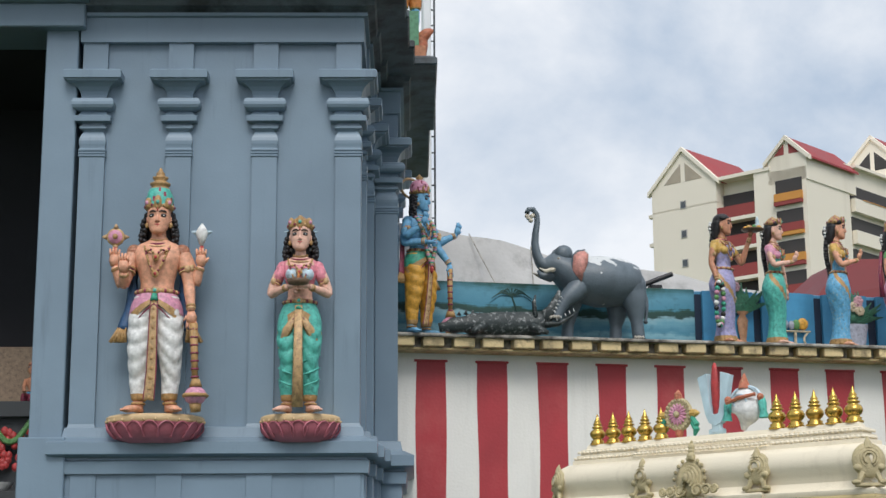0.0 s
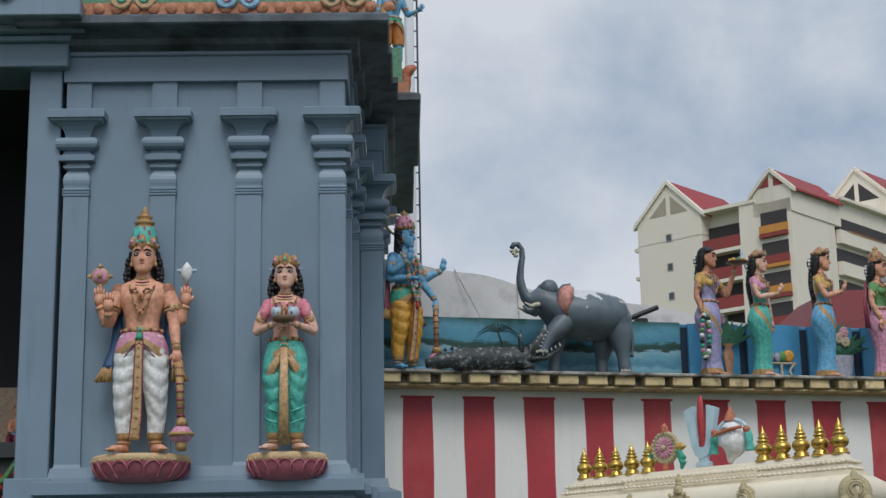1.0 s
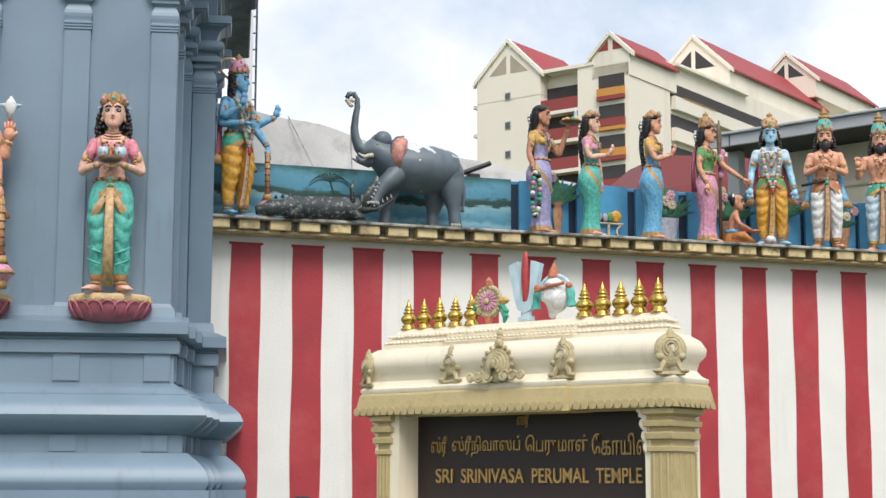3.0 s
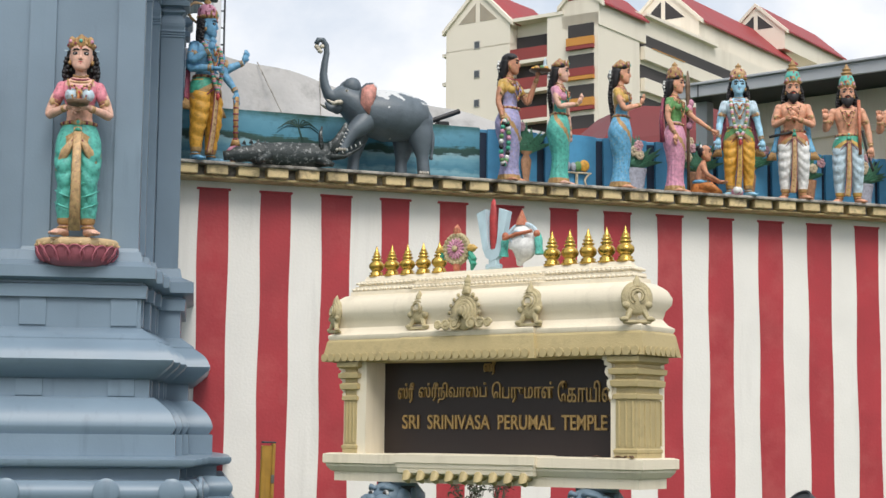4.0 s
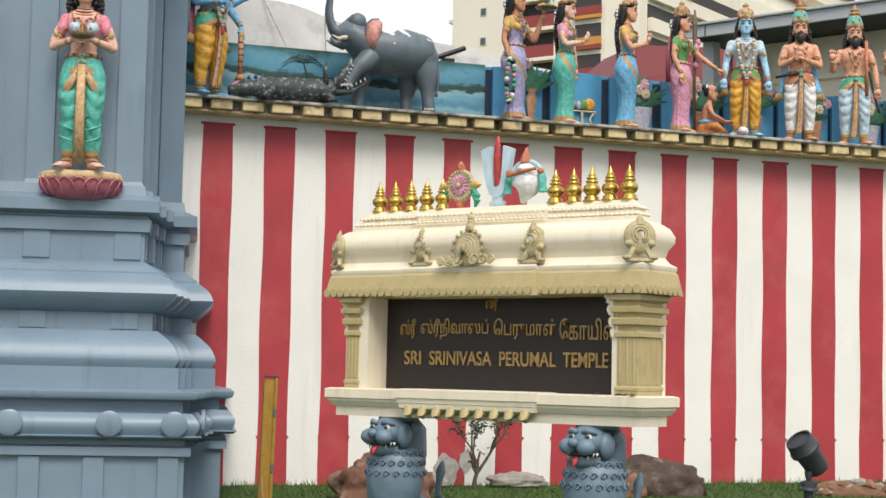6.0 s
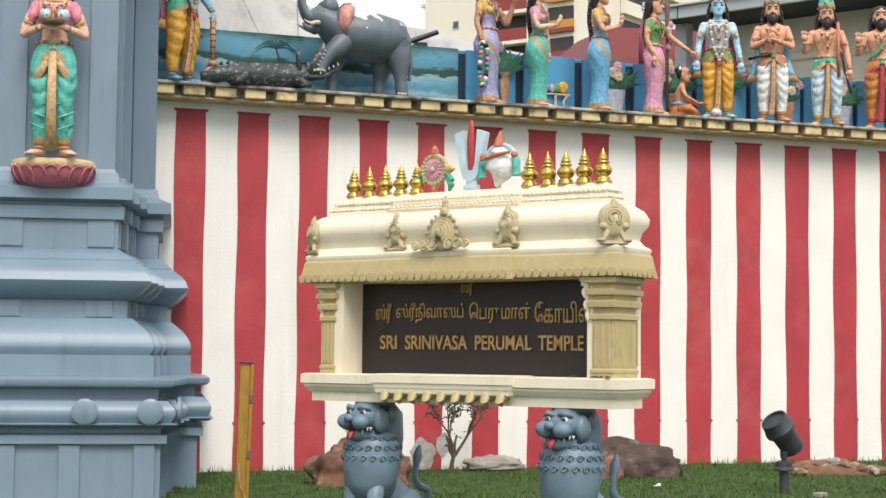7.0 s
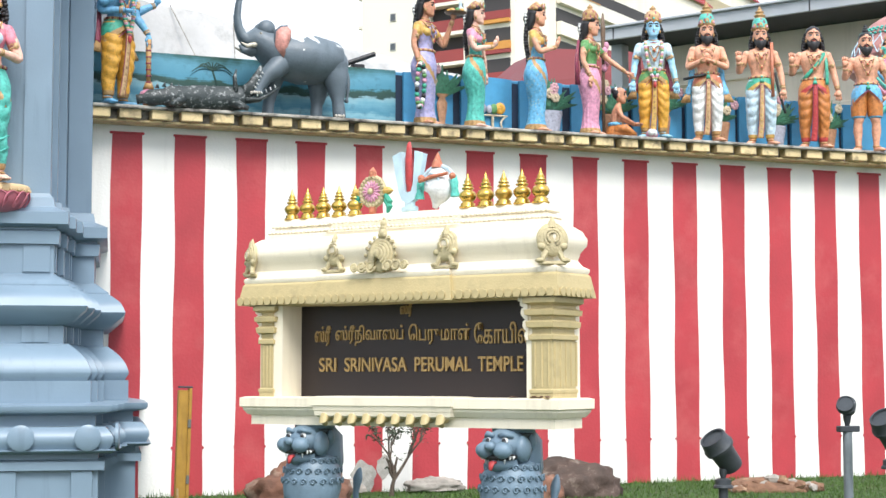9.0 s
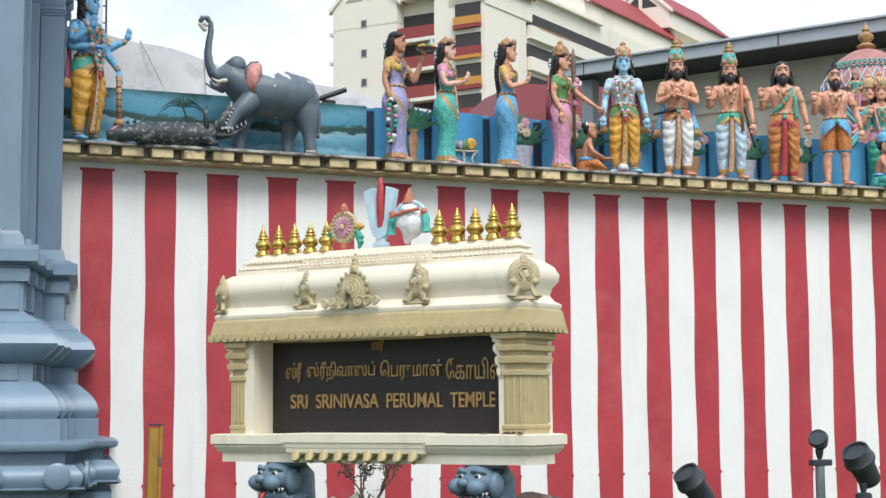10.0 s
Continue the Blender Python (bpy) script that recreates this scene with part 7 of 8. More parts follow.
def lion(x, lbl):
    bm = bmesh.new()
    tube(bm, [(0, 0.02, 0.30), (0, -0.03, 0.42), (0, -0.02, 0.56), (0, 0.0, 0.70), (0, 0.02, 0.80)], [0.18, 0.225, 0.25, 0.235, 0.17], 0, 24)
    tube(bm, [(0, 0.05, 0.36), (0, 0.22, 0.26), (0, 0.36, 0.18), (0, 0.44, 0.10)], [0.17, 0.18, 0.17, 0.12], 0, 18)
    for s in (-1, 1):
        tube(bm, [(s * 0.11, -0.10, 0.42), (s * 0.12, -0.14, 0.24), (s * 0.12, -0.14, 0.08), (s * 0.12, -0.17, 0.0)], [0.085, 0.065, 0.06, 0.075], 0, 12)
        tube(bm, [(s * 0.12, -0.15, 0.04), (s * 0.12, -0.27, 0.03)], [0.065, 0.05], 0, 10, 0.6)
        ball(bm, (s * 0.17, 0.28, 0.17), (0.10, 0.18, 0.17), 0, 14, 8)
        tube(bm, [(s * 0.20, 0.28, 0.05), (s * 0.21, 0.02, 0.03)], [0.07, 0.055], 0, 10)
        tube(bm, [(s * 0.205 + 0.0, 0.28 + 0.07 * f * math.cos(a), 0.19 + 0.07 * f * math.sin(a)) for a, f in [(q * 0.55, 1 - 0.06 * q) for q in range(14)]], 0.012, 0, 5)
        tube(bm, [(s * 0.19, -0.02 + 0.05 * f * math.cos(a), 0.44 + 0.08 * f * math.sin(a)) for a, f in [(q * 0.5, 1 - 0.06 * q) for q in range(14)]], 0.012, 0, 5)
        # eyes, brows, cheeks, fangs
        ball(bm, (s * 0.07, -0.235, 0.965), (0.027, 0.024, 0.026), 2, 10, 7)
        ball(bm, (s * 0.072, -0.256, 0.962), (0.018, 0.015, 0.020), 3, 8, 5)
        tube(bm, [(s * 0.02, -0.245, 1.0), (s * 0.07, -0.255, 1.015), (s * 0.125, -0.20, 0.99)], [0.014, 0.022, 0.012], 0, 7)
        ball(bm, (s * 0.075, -0.285, 0.895), (0.078, 0.075, 0.062), 0, 14, 8)
        ball(bm, (s * 0.15, -0.10, 0.90), (0.06, 0.09, 0.10), 0, 12, 8)
        ball(bm, (s * 0.165, 0.02, 0.95), (0.03, 0.045, 0.06), 0, 10, 6)
        for k, (fx, fl) in enumerate(((0.045, 0.03), (0.085, 0.055), (0.12, 0.03), (0.145, 0.025))):
            tube(bm, [(s * fx, -0.31 + 0.55 * fx, 0.85), (s * fx, -0.315 + 0.55 * fx, 0.85 - fl)], [0.014, 0.003], 2, 6)
    ball(bm, (0, -0.10, 0.93), (0.165, 0.17, 0.125), 0, 18, 10)
    ball(bm, (0, -0.345, 0.925), (0.048, 0.035, 0.034), 0, 10, 6)
    ball(bm, (0, -0.19, 0.842), (0.150, 0.125, 0.034), 3, 16, 6)
    ball(bm, (0, 0.01, 1.0), (0.165, 0.165, 0.055), 4, 16, 8)
    tube(bm, [(-0.12, -0.15, 0.80), (0, -0.27, 0.785), (0.12, -0.15, 0.80)], [0.035, 0.05, 0.035], 0, 10)
    tube(bm, [(0, -0.24, 0.82), (0, -0.32, 0.80), (0, -0.34, 0.75)], [0.03, 0.028, 0.014], 1, 8, 0.5)
    tube(bm, [(0, 0.10, 0.55), (0, 0.13, 0.75), (0, 0.12, 0.92), (0, 0.04, 1.03)], [0.14, 0.17, 0.17, 0.12], 0, 18, 1, 0.05, 9)
    lathe(bm, [(0.14, 1.0), (0.17, 1.03), (0.17, 1.052)], (0, 0.02, 0), 20, 0)
    # curls of the mane
    for row, (z, r) in enumerate(((0.760, 0.205), (0.682, 0.238), (0.600, 0.252))):
        for k in range(13):
            a = math.pi * (0.88 + 1.24 * (k + 0.5 * (row % 2)) / 12)
            c = Vector((r * math.cos(a), -0.01 + r * math.sin(a), z))
            nrm = Vector((math.cos(a), math.sin(a), 0))
            tan = Vector((-math.sin(a), math.cos(a), 0))
            tube(bm, [c + nrm * 0.008 + tan * (0.031 * f * math.cos(q)) + Vector((0, 0, 0.031 * f * math.sin(q))) for q, f in [(j * 0.75, 1 - 0.085 * j) for j in range(12)]], 0.0085, 0, 5)
    tube(bm, smooth_path([(0.05, 0.50, 0.10), (0.08, 0.64, 0.16), (0.10, 0.66, 0.30), (0.10, 0.54, 0.34), (0.10, 0.47, 0.42), (0.10, 0.50, 0.58), (0.10, 0.54, 0.68)], 4), [0.032] * 16 + [0.026] * 3 + [0.034, 0.042, 0.038, 0.03, 0.02, 0.010], 0, 9)
    return single("lion_statue", bm, [LION, PAINTS["red"], PAINTS["white"], PAINTS["black"], GUN], lbl, "statue", SIGN @ pose(x, 0.22, 0.0) @ Matrix.Diagonal((0.97, 0.94, 1.0, 1.0)), "all", "lion supports")


lion(-0.90, "seated blue-grey painted lion carrying the sign, mouth open")
lion(0.98, "seated blue-grey painted lion carrying the sign, tail raised")

# ---- garden in front of the wall ----
STONE = mat("red_brown_rock", (0.20, 0.095, 0.06), 0.85, 0.5, 5, 0.9, 12, (0.46, 0.36, 0.27), 0.75, 3.4, dirt_from=0.54)


ROCK_DARK = mat("dark_veined_rock", (0.085, 0.055, 0.042), 0.8, 0.5, 4, 0.9, 14, (0.40, 0.34, 0.28), 0.75, 4.0, dirt_from=0.54)


def rock(name, label, at, size, seed, material=STONE):
    bm = bmesh.new()
    ball(bm, (0, 0, 0), (1, 1, 1), 0, 44, 28)
    for v in bm.verts:
        n = noise.fractal(v.co * 1.7 + Vector((seed, 0, 0)), 0.8, 2.0, 5)
        v.co *= 1 + 0.24 * n + 0.05 * noise.noise(v.co * 7 + Vector((seed, 3, 0)))
        v.co = Vector((v.co.x * size[0], v.co.y * size[1], max(v.co.z, -0.25) * size[2]))
    return single(name, bm, material, label, "rock", at, "all", "garden rocks")


rock("garden_rock", "reddish-brown boulder with pale top on the lawn", pose(5.50, 17.2, 0.06, 0, 0, 20), (0.66, 0.40, 0.46), 3)
rock("garden_rock", "dark veined brown boulder resting on the lawn", pose(9.12, 17.8, 0.04, 0, 0, -15), (0.62, 0.4, 0.40), 9, ROCK_DARK)
rock("garden_rock", "small pale brown boulder beside a larger one", pose(8.55, 17.4, 0.02, 0, 0, 40), (0.26, 0.2, 0.26), 14)
GREYROCK = mat("grey_rubble", (0.34, 0.31, 0.27), 0.9, 0.3, 6, 0.6, 20)
rock("garden_rock", "small grey stone at the wall foot", pose(6.72, 19.2, 0.05), (0.24, 0.14, 0.13), 21, GREYROCK)
rock("garden_rock", "flat grey stone at the wall foot", pose(7.9, 19.25, 0.04), (0.38, 0.14, 0.14), 25, GREYROCK)
CLAY = mat("orange_clay_soil", (0.20, 0.105, 0.062), 0.95, 0.4, 9, 0.8, 22, (0.52, 0.36, 0.22), 0.6, 6)
rubble = thing("soil_heap", "heap of orange clay soil and broken chunks", "soil heap", pose(11.7, 17.5, 0, 0, 0, -6))
bm = bmesh.new()
ball(bm, (0, 0, 0), (0.62, 0.34, 0.17), 0, 24, 12)
for v in bm.verts:
    v.co.x += 0.22 * (0.17 - v.co.z)
    v.co += Vector((0.05, 0.05, 0.06)) * noise.fractal(v.co * 4, 1.0, 2.0, 4)
part("mound", bm, CLAY, rubble, smooth=True)
rg = random.Random(5)
for k in range(26):
    bm = bmesh.new()
    s = rg.uniform(0.03, 0.09)
    ball(bm, (0, 0, 0), (s * 1.4, s, s * 0.8), 0, 7, 5)
    for v in bm.verts:
        v.co *= 1 + 0.35 * noise.noise(v.co * 20 + Vector((k, 0, 0)))
    a = rg.uniform(-0.55, 0.65)
    ob = part("chunk", bm, CLAY if k % 3 else GREYROCK, rubble)
    ob.matrix_basis = pose(a, rg.uniform(-0.3, 0.1), max(0.03, 0.15 - 0.2 * abs(a)), rg.uniform(0, 90), 0, rg.uniform(0, 180))

# peeling grey patches low on the wall
PEEL = mat("bare_cement", (0.42, 0.40, 0.36), 0.9, 0.25, 14, 0.4, 40)
for k, (px, pz, pr, ph_) in enumerate(((7.05, 0.18, 0.16, 0.20), (7.32, 0.30, 0.10, 0.14), (6.0, 0.12, 0.05, 0.05), (6.35, 0.10, 0.04, 0.06))):
    bm = bmesh.new()
    flat_blob(bm, px, pz, pr, ph_, WALL_Y, 40, 0.16, k * 2.3, 0.009 if k < 4 else 0.003)
    part("bare_patch", bm, PEEL, wall, "grey patch of peeled paint")

# shrub by the wall
BARK = mat("shrub_bark", (0.10, 0.075, 0.055), 0.9, 0.3, 20, 0.5, 60)
LEAF = mat("shrub_leaf", (0.05, 0.075, 0.04), 0.6, 0.4, 30, 0.1, piece=0.3)
shrub = thing("shrub", "thin bare shrub with sparse dark leaves by the wall", "shrub", pose(7.16, 18.8, 0))
rg = random.Random(8)
bm, tips = bmesh.new(), []


def grow(p, d, l, r, depth):
    q = p + d * l * 0.5 + Vector((rg.uniform(-0.02, 0.02), 0, rg.uniform(-0.01, 0.02)))
    e = p + d * l
    tube(bm, [p, q, e], [r, r * 0.85, r * 0.7], 0, 6)
    if depth == 0:
        tips.append(e)
        return
    for _ in range(3 if depth > 1 else 3):
        nd = (d + Vector((rg.uniform(-0.75, 0.75), rg.uniform(-0.5, 0.5), rg.uniform(-0.15, 0.4)))).normalized()
        grow(e - d * l * rg.uniform(0, 0.25), nd, l * rg.uniform(0.55, 0.8), r * 0.62, depth - 1)
    tips.append(e)


grow(Vector((0, 0, -0.05)), Vector((0.18, 0, 1)).normalized(), 0.30, 0.032, 1)
grow(Vector((0.03, 0, 0.22)), Vector((-0.25, 0, 1)).normalized(), 0.28, 0.022, 3)
grow(Vector((0.05, 0, 0.2)), Vector((0.6, 0, 0.9)).normalized(), 0.36, 0.022, 3)
part("branchwork", bm, BARK, shrub, smooth=True)
bm = bmesh.new()
for p in tips:
    for _ in range(5):
        c = p + Vector((rg.gauss(0, 0.035), rg.gauss(0, 0.035), rg.gauss(0, 0.035)))
        a, b = Vector((rg.uniform(-1, 1), rg.uniform(-1, 1), rg.uniform(-0.6, 0.6))).normalized(), Vector((rg.uniform(-1, 1), rg.uniform(-1, 1), rg.uniform(-1, 1))).normalized()
        b = (b - a * a.dot(b)).normalized()
        l, w = rg.uniform(0.022, 0.045), rg.uniform(0.008, 0.014)
        vs = [bm.verts.new(c + a * f * l + b * g * w) for f, g in ((-1, 0), (0, 1), (1, 0), (0, -1))]
        bm.faces.new(vs)
tagged(part("leaves", bm, LEAF, shrub), kind="stuff")

# yellow board on a post
yp = thing("yellow_post", "leaning mustard-yellow steel channel post", "post", pose(3.68, 15.2, 0, 0, 1.5, 0))
MUSTARD = mat("mustard_paint", (0.36, 0.20, 0.03), 0.5, 0.2, 8, 0.15, 50, (0.16, 0.08, 0.03), 0.5, 5, True)
bm = boxed(-0.05, 0.035, -0.03, -0.02, -0.3, 1.31, 0.003)
box(bm, 0.035, 0.065, -0.05, 0.03, -0.3, 1.33, 0.006)
box(bm, -0.06, -0.05, -0.03, 0.03, -0.3, 1.31, 0.003)
part("channel", bm, MUSTARD, yp)
part("end_cap", boxed(-0.06, 0.07, -0.05, 0.03, 1.332, 1.35, 0.004), GUN, yp)
for z in (1.0, 0.48):
    part("clip", boxed(0.028, 0.062, -0.062, -0.052, z - 0.04, z + 0.04, 0.006), mat("grey_clip", (0.12, 0.12, 0.10), 0.5), yp)
bm = tube(bmesh.new(), smooth_path([(-0.05, -0.06, 0.40), (-0.03, -0.07, 0.20), (0.02, -0.07, 0.10), (0.02, -0.07, -0.1)], 5), 0.010, 0, 6)
part("cable", bm, paint("cable_buff", (0.42, 0.28, 0.14)), yp, smooth=True)


# garden floodlights
def floodlight(name, label, at, post_h, tilt, spin, pipe):
    """A cast lamp head on a yoke: on a galvanised pipe or a low spike."""
    ob = thing(name, label, "floodlight", at, "garden floodlights")
    GALV = bpy.data.materials.get("galvanised_pipe") or mat("galvanised_pipe", (0.22, 0.25, 0.27), 0.5, 0.25, 6, 0.15, 60, (0.34, 0.34, 0.33), 0.5, 3, True, metallic=0.4)
    r = 0.05
    part("post", tube(bmesh.new(), [(0, 0, -0.3), (0, 0, post_h)], r, 0, 16), GALV if pipe else GUN, ob, smooth=True)
    if pipe:
        part("bracket", boxed(-0.11, 0.13, -0.05, 0.05, post_h, post_h + 0.065, 0.008), GUN, ob)
    else:
        part("collar", lathe(bmesh.new(), [(0.10, post_h - 0.03), (0.105, post_h - 0.02), (0.10, post_h + 0.0), (0.085, post_h + 0.01), (0.085, post_h + 0.06), (0.06, post_h + 0.075)], seg=20), GUN, ob, smooth=True)
    z = post_h + 0.065
    part("yoke", tube(bmesh.new(), [(0, 0, z), (0, 0, z + 0.06), (0.0, 0, z + 0.11)], [0.022, 0.04, 0.045], 0, 12), GUN, ob, smooth=True)
    L = 0.44 if not pipe else 0.17
    R = 0.155 if not pipe else 0.10
    head = lathe(bmesh.new(), [(R * 0.45, -L * 0.5), (R * 0.72, -L * 0.48), (R * 0.78, -L * 0.42), (R * 0.86, L * 0.1), (R * 0.88, L * 0.12), (R * 1.06, L * 0.14), (R * 1.08, L * 0.22), (R, L * 0.26), (R * 0.92, L * 0.5), (R * 0.8, L * 0.5), (R * 0.78, L * 0.44)], seg=24)
    h = part("lamp_head", head, GUN, ob, smooth=True)
    h.matrix_basis = pose(0, 0, z + 0.11 + (0.17 if not pipe else 0.09), 0, tilt, spin)


floodlight("garden_floodlight", "grey cast floodlight on a low spike, aimed upward", pose(9.47, 15.0, 0), 0.28, -42, 10, False)
floodlight("garden_floodlight", "small grey floodlight on a galvanised pipe", pose(10.70, 14.5, 0), 0.84, -62, 40, True)
floodlight("garden_floodlight", "grey cast floodlight on a spike near the pipe", pose(10.87, 14.0, 0), 0.50, -40, 20, False)
litter = boxed(-0.07, 0.07, -0.05, 0.05, 0.0, 0.05, 0.008)
single("stone_block", litter, GREYROCK, "small grey stone block lying on the lawn", "stone", pose(9.65, 14.6, 0.0, 0, 0, 25))

PAPER = mat("white_paper", (0.78, 0.77, 0.74), 0.8, 0.06, 8, 0.2)
bm = bmesh.new()
for k in range(3):
    box(bm, -0.06 + 0.03 * k, 0.03 + 0.03 * k, -0.05, 0.05 - 0.02 * k, 0.012 * k, 0.012 * k + 0.006, m=pose(0, 0, 0, 8 * k, -6 * k, 25 * k))
single("paper_scrap", bm, PAPER, "crumpled white paper scrap lying on the lawn", "litter", pose(8.5, 16.0, 0.03) @ Matrix.Scale(0.6, 4))
DRY = mat("dry_leaf_brown", (0.10, 0.05, 0.03), 0.8, 0.3, 20, 0.2)
for k, (x, y, turn) in enumerate(((1.28, 0.03, 20), (1.34, 0.05, 75), (1.40, 0.02, 140), (1.10, 0.03, 50))):
    bm = bmesh.new()
    tube(bm, smooth_path([(-0.035, 0, 0.002), (0, 0.006, 0.012), (0.035, 0, 0.004)], 4), [0.002, 0.009, 0.014, 0.017, 0.018, 0.016, 0.012, 0.007, 0.002], 0, 8, 0.25)
    single("dry_leaf", bm, DRY, "small dry brown leaf lying on the sign ledge", "leaf", SIGN @ pose(x, y, 1.277, 0, 0, turn), "all", "dry leaves")

# grass blades
bm = bmesh.new()
rg = random.Random(11)
verts, faces = [], []
for k in range(52000):
    x, y = rg.uniform(2.5, 16.5), 12.2 + 7.25 * rg.random() ** 0.8
    if (x - 5.3) ** 2 < 0.5 and (y - 17.2) ** 2 < 0.05:
        continue
    h = rg.uniform(0.02, 0.06) * (1.9 if y > 19.2 and rg.random() < 0.5 else 1)
    a, w = rg.uniform(0, math.pi), rg.uniform(0.004, 0.009)
    dx, dy = w * math.cos(a), w * math.sin(a)
    lx, ly = rg.gauss(0, 0.02), rg.gauss(0, 0.02)
    z = 0.035 * noise.noise(Vector((x * 0.5, y * 0.5, 0))) - 0.005
    n = len(verts)
    verts += [(x - dx, y - dy, z), (x + dx, y + dy, z), (x + lx, y + ly, z + h)]
    faces.append((n, n + 1, n + 2))
bm.free()
me = bpy.data.meshes.new("grass")
me.from_pydata(verts, [], faces)
me.materials.append(mat("grass_blades", (0.062, 0.128, 0.019), 0.7, 0.4, 3.5, 0))
tagged(new("grass", me), "short green grass blades of the lawn", "grass", "", "stuff")

# ---- tower crown band above the eave ----
TERRA = paint("terracotta", (0.48, 0.20, 0.10))
TEALB = paint("band_green", (0.10, 0.28, 0.16))
SCROLL_B = paint("scroll_blue", (0.28, 0.52, 0.68))
SCROLL_O = paint("scroll_buff", (0.58, 0.38, 0.20))
part("crown_band", moulding(UPPER, [(0.30, 7.89), (0.34, 7.90), (0.34, 8.03), (0.30, 8.04)]), TERRA, tower, "terracotta painted band")
part("crown_frieze", moulding(UPPER, [(0.26, 8.04), (0.26, 8.5), (0.0, 8.55), (-0.4, 8.6), (-0.4, 11.0)]), TEALB, tower, "green painted frieze")
roset = lathe(bmesh.new(), [(0.06, 0), (0.06, 0.012), (0.045, 0.02), (0.02, 0.03)], seg=14)
roset_me = mesh_of("rosette", roset, TERRA, True)
sc = bmesh.new()
for s in (-1, 1):
    lathe(sc, [(0.115, 0.0), (0.115, 0.03), (0.10, 0.045)], (s * 0.125, 0, 0), 20, 0)
    tube(sc, [(s * 0.125 + s * 0.075 * f * math.cos(q), 0.075 * f * math.sin(q), 0.05) for q, f in [(j * 0.6, 1 - 0.06 * j) for j in range(14)]], 0.016, 1, 6)
    tube(sc, [(s * 0.10, 0.08, 0.02), (s * 0.07, 0.22, 0.02), (0, 0.30, 0.02)], [0.05, 0.06, 0.04], 0, 8, 0.5)
sc2 = sc.copy()
scroll_b = mesh_of("scroll", sc, [SCROLL_B, PAINTS["rose"]], True)
scroll_o = mesh_of("scroll", sc2, [SCROLL_O, PAINTS["green"]], True)
for k in range(18):
    share("rosette", roset_me, tower, pose(-2.75 + 0.19 * k, -0.345, 7.965, 90))
for k in range(12):
    share("rosette", roset_me, tower, pose(0.375 + 0.03 * (k > 5), -0.2 + 0.27 * k, 7.965, 90, 0, 90))
for k, u in enumerate((-2.2, -1.10, 0.0)):
    share("scroll", scroll_o if k != 1 else scroll_b, tower, pose(u, -0.345, 8.06, 90))
for k, v in enumerate((0.7, 1.6, 2.5)):
    share("scroll", scroll_b if k % 2 else scroll_o, tower, pose(0.40, v, 8.06, 90, 0, 90))
share("scroll", scroll_b, tower, pose(-3.6, -0.62, 8.08, 90), "blue scroll ornament")
part("door_crown_band", boxed(-7.4, -2.75, -0.60, 0.2, 7.985, 8.12, 0.01), TERRA, tower)
# corner ornaments and a figure on the rear bay
horn = part("horn_ornament", tube(bmesh.new(), smooth_path([(0.60, 2.75, 8.03), (0.64, 2.72, 8.16), (0.66, 2.70, 8.27), (0.73, 2.68, 8.34), (0.80, 2.68, 8.37)], 4), [0.10, 0.10, 0.10, 0.095, 0.09, 0.09, 0.085, 0.08, 0.08, 0.07, 0.07, 0.065, 0.06, 0.05, 0.04, 0.03, 0.012], 0, 12), PAINTS["brick"], tower, "orange horn-shaped corner ornament", smooth=True)
statue("deity_statue", "blue-legged painted figure on the upper tower ledge", TOWER @ pose(0.50, 3.05, 8.42, 0, 0, 20), 1.3, skin="skin_blue", cloth="orange", waist="green", crown="round", lower="short", border="gold", pleat=None,
       arms=[(-1, (-0.15, -0.03, 0.62), (-0.10, -0.12, 0.62), (0, -1, 0)), (1, (0.17, 0.0, 0.64), (0.25, -0.08, 0.66), (0.5, -0.3, 0.6))])
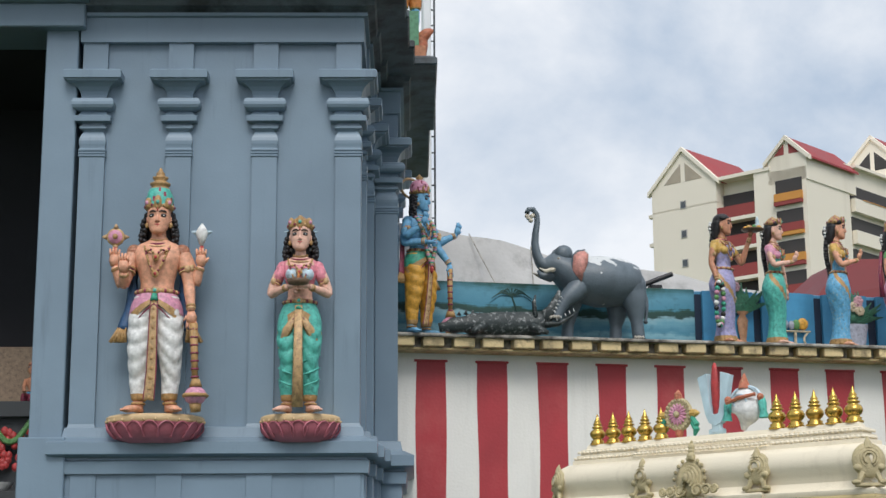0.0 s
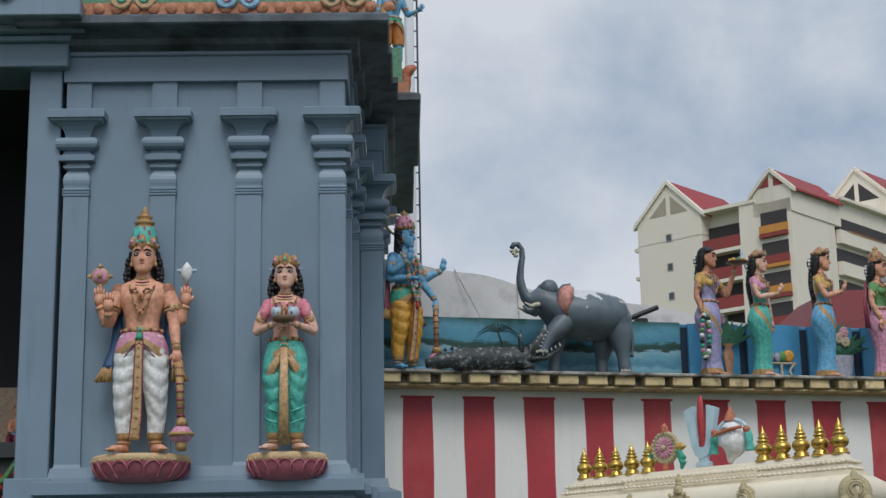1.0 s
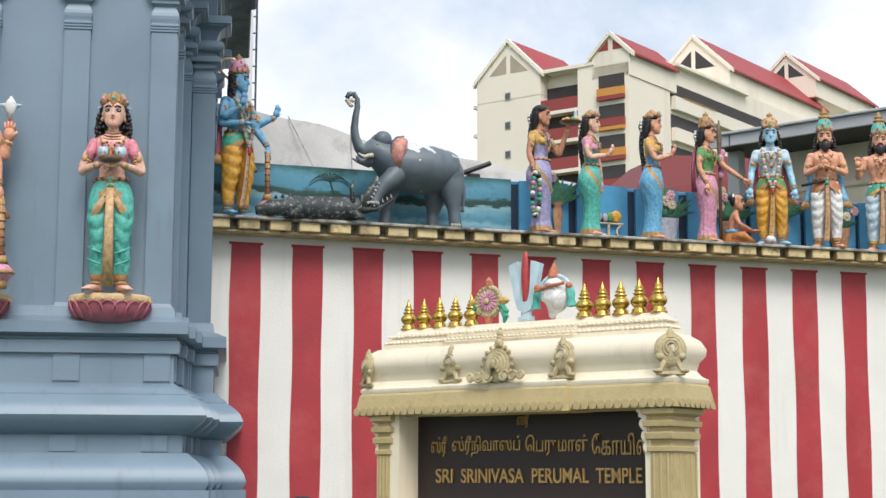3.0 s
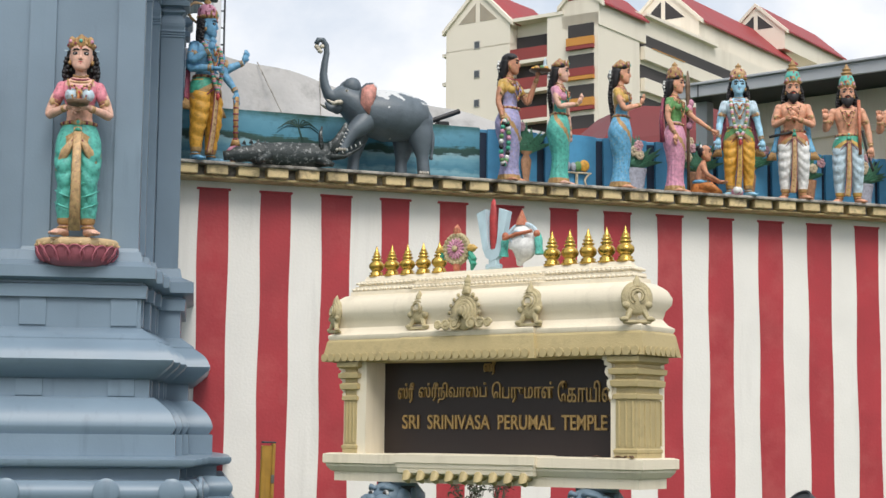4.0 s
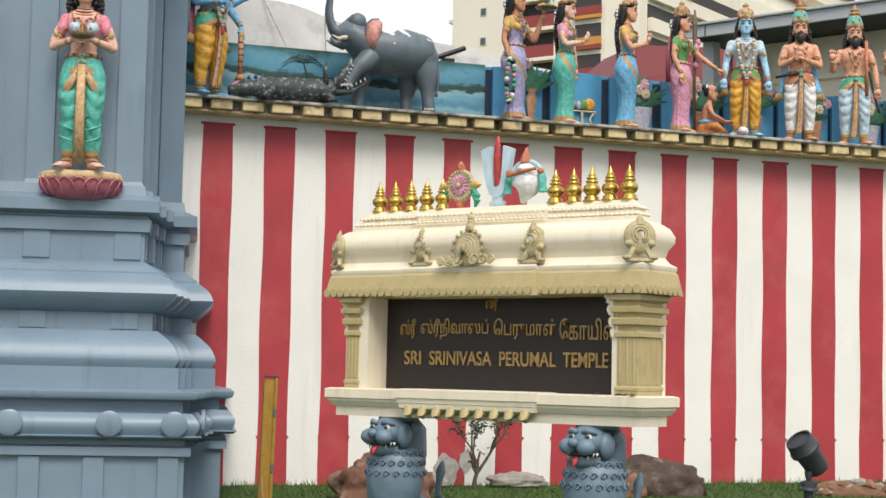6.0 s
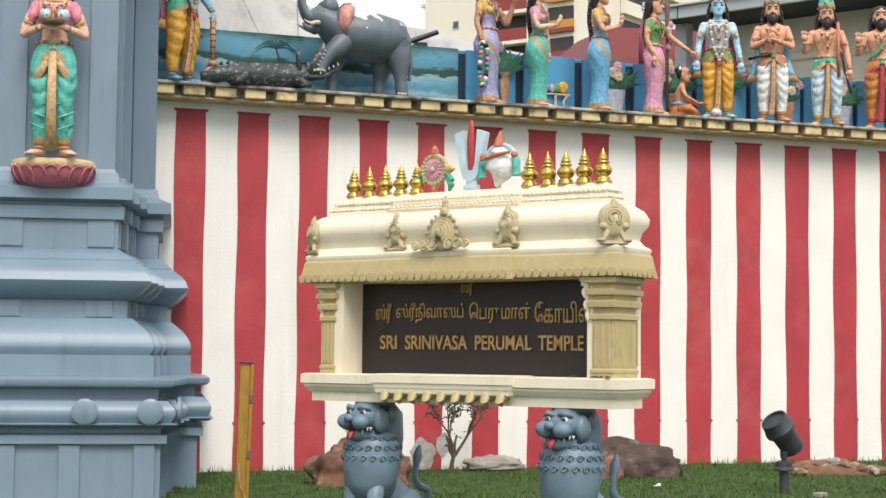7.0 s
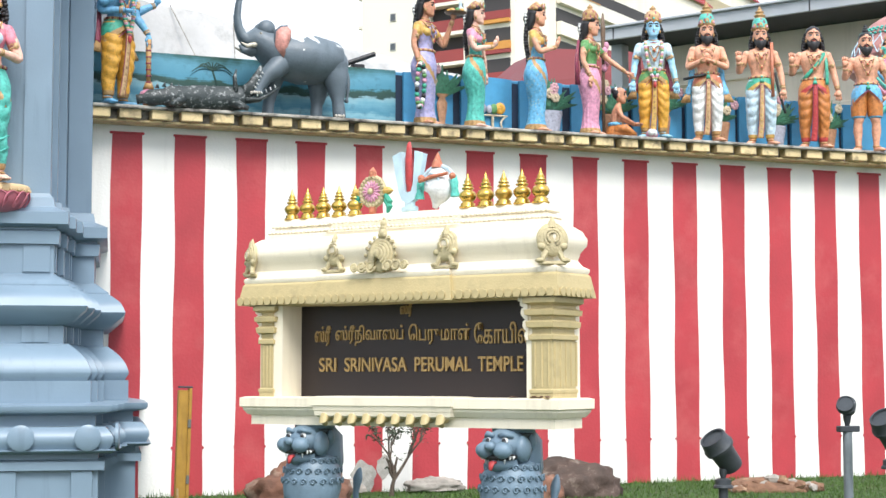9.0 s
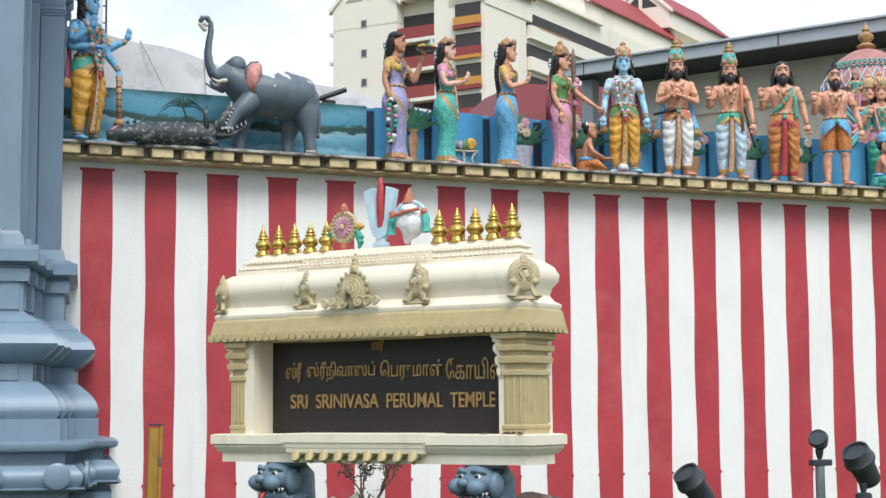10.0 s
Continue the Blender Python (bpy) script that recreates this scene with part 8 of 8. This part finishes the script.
part("figure_ledge", moulding([(0.05, 2.85), (0.62, 2.85), (0.62, 3.6), (0.05, 3.6)], [(0.0, 8.02), (0.03, 8.05), (0.03, 8.38), (0.0, 8.42)]), PAINTS["teal"], tower, "green painted step")

# ---- glimpse into the gate passage ----
ALTAR = mat("dark_altar_stone", (0.05, 0.055, 0.06), 0.6, 0.2, 4, 0.1)
altar = thing("altar_table", "dark stone altar shelf in the gate passage", "altar", TOWER)
part("top", boxed(-5.2, -3.5, 1.85, 2.6, 3.52, 3.70, 0.01), ALTAR, altar)
part("base", boxed(-5.1, -3.55, 1.95, 2.6, -0.3, 3.52), ALTAR, altar)
single("backdrop_panel", boxed(-5.0, -3.90, 2.55, 2.60, 3.70, 4.42, 0.01), paint("buff_panel", (0.34, 0.24, 0.16)), "buff painted panel behind the altar", "panel", TOWER)
kneeler("seated_idol", "small dark seated idol with gilded palms on the altar", TOWER @ pose(-3.80, 2.15, 3.70, 0, 0, -5), 0.62, "skin_tan", "maroon")
garl = thing("flower_garland", "red and green flower garland hung across the altar", "garland", TOWER)
bm = bmesh.new()
rg = random.Random(3)
for s in range(4):
    x0 = -5.0 + 0.42 * s
    for k in range(22):
        f = k / 21
        ball(bm, (x0 + 0.42 * f, 1.82, 3.46 - 0.22 * math.sin(math.pi * f)), (0.035, 0.03, 0.035), 0, 6, 4)
part("leaf_string", bm, PAINTS["leaf"], garl, smooth=True)
bm = bmesh.new()
for k in range(120):
    ball(bm, (rg.uniform(-5.0, -3.55), 1.84, rg.uniform(2.95, 3.38)), (0.04, 0.025, 0.05), 0, 6, 4)
tagged(part("petals", bm, PAINTS["red"], garl, "red petals", smooth=True), kind="stuff")
single("offering_bowl", lathe(bmesh.new(), [(0.06, 0), (0.12, 0.05), (0.14, 0.10), (0.12, 0.10)], seg=16), PAINTS["white"], "white bowl on a ledge in the passage", "bowl", TOWER @ pose(-4.0, 1.70, 2.68), True)
single("passage_ledge", boxed(-5.2, -3.45, 1.5, 1.94, 2.58, 2.68, 0.01), ALTAR, "dark ledge in front of the altar", "ledge", TOWER)
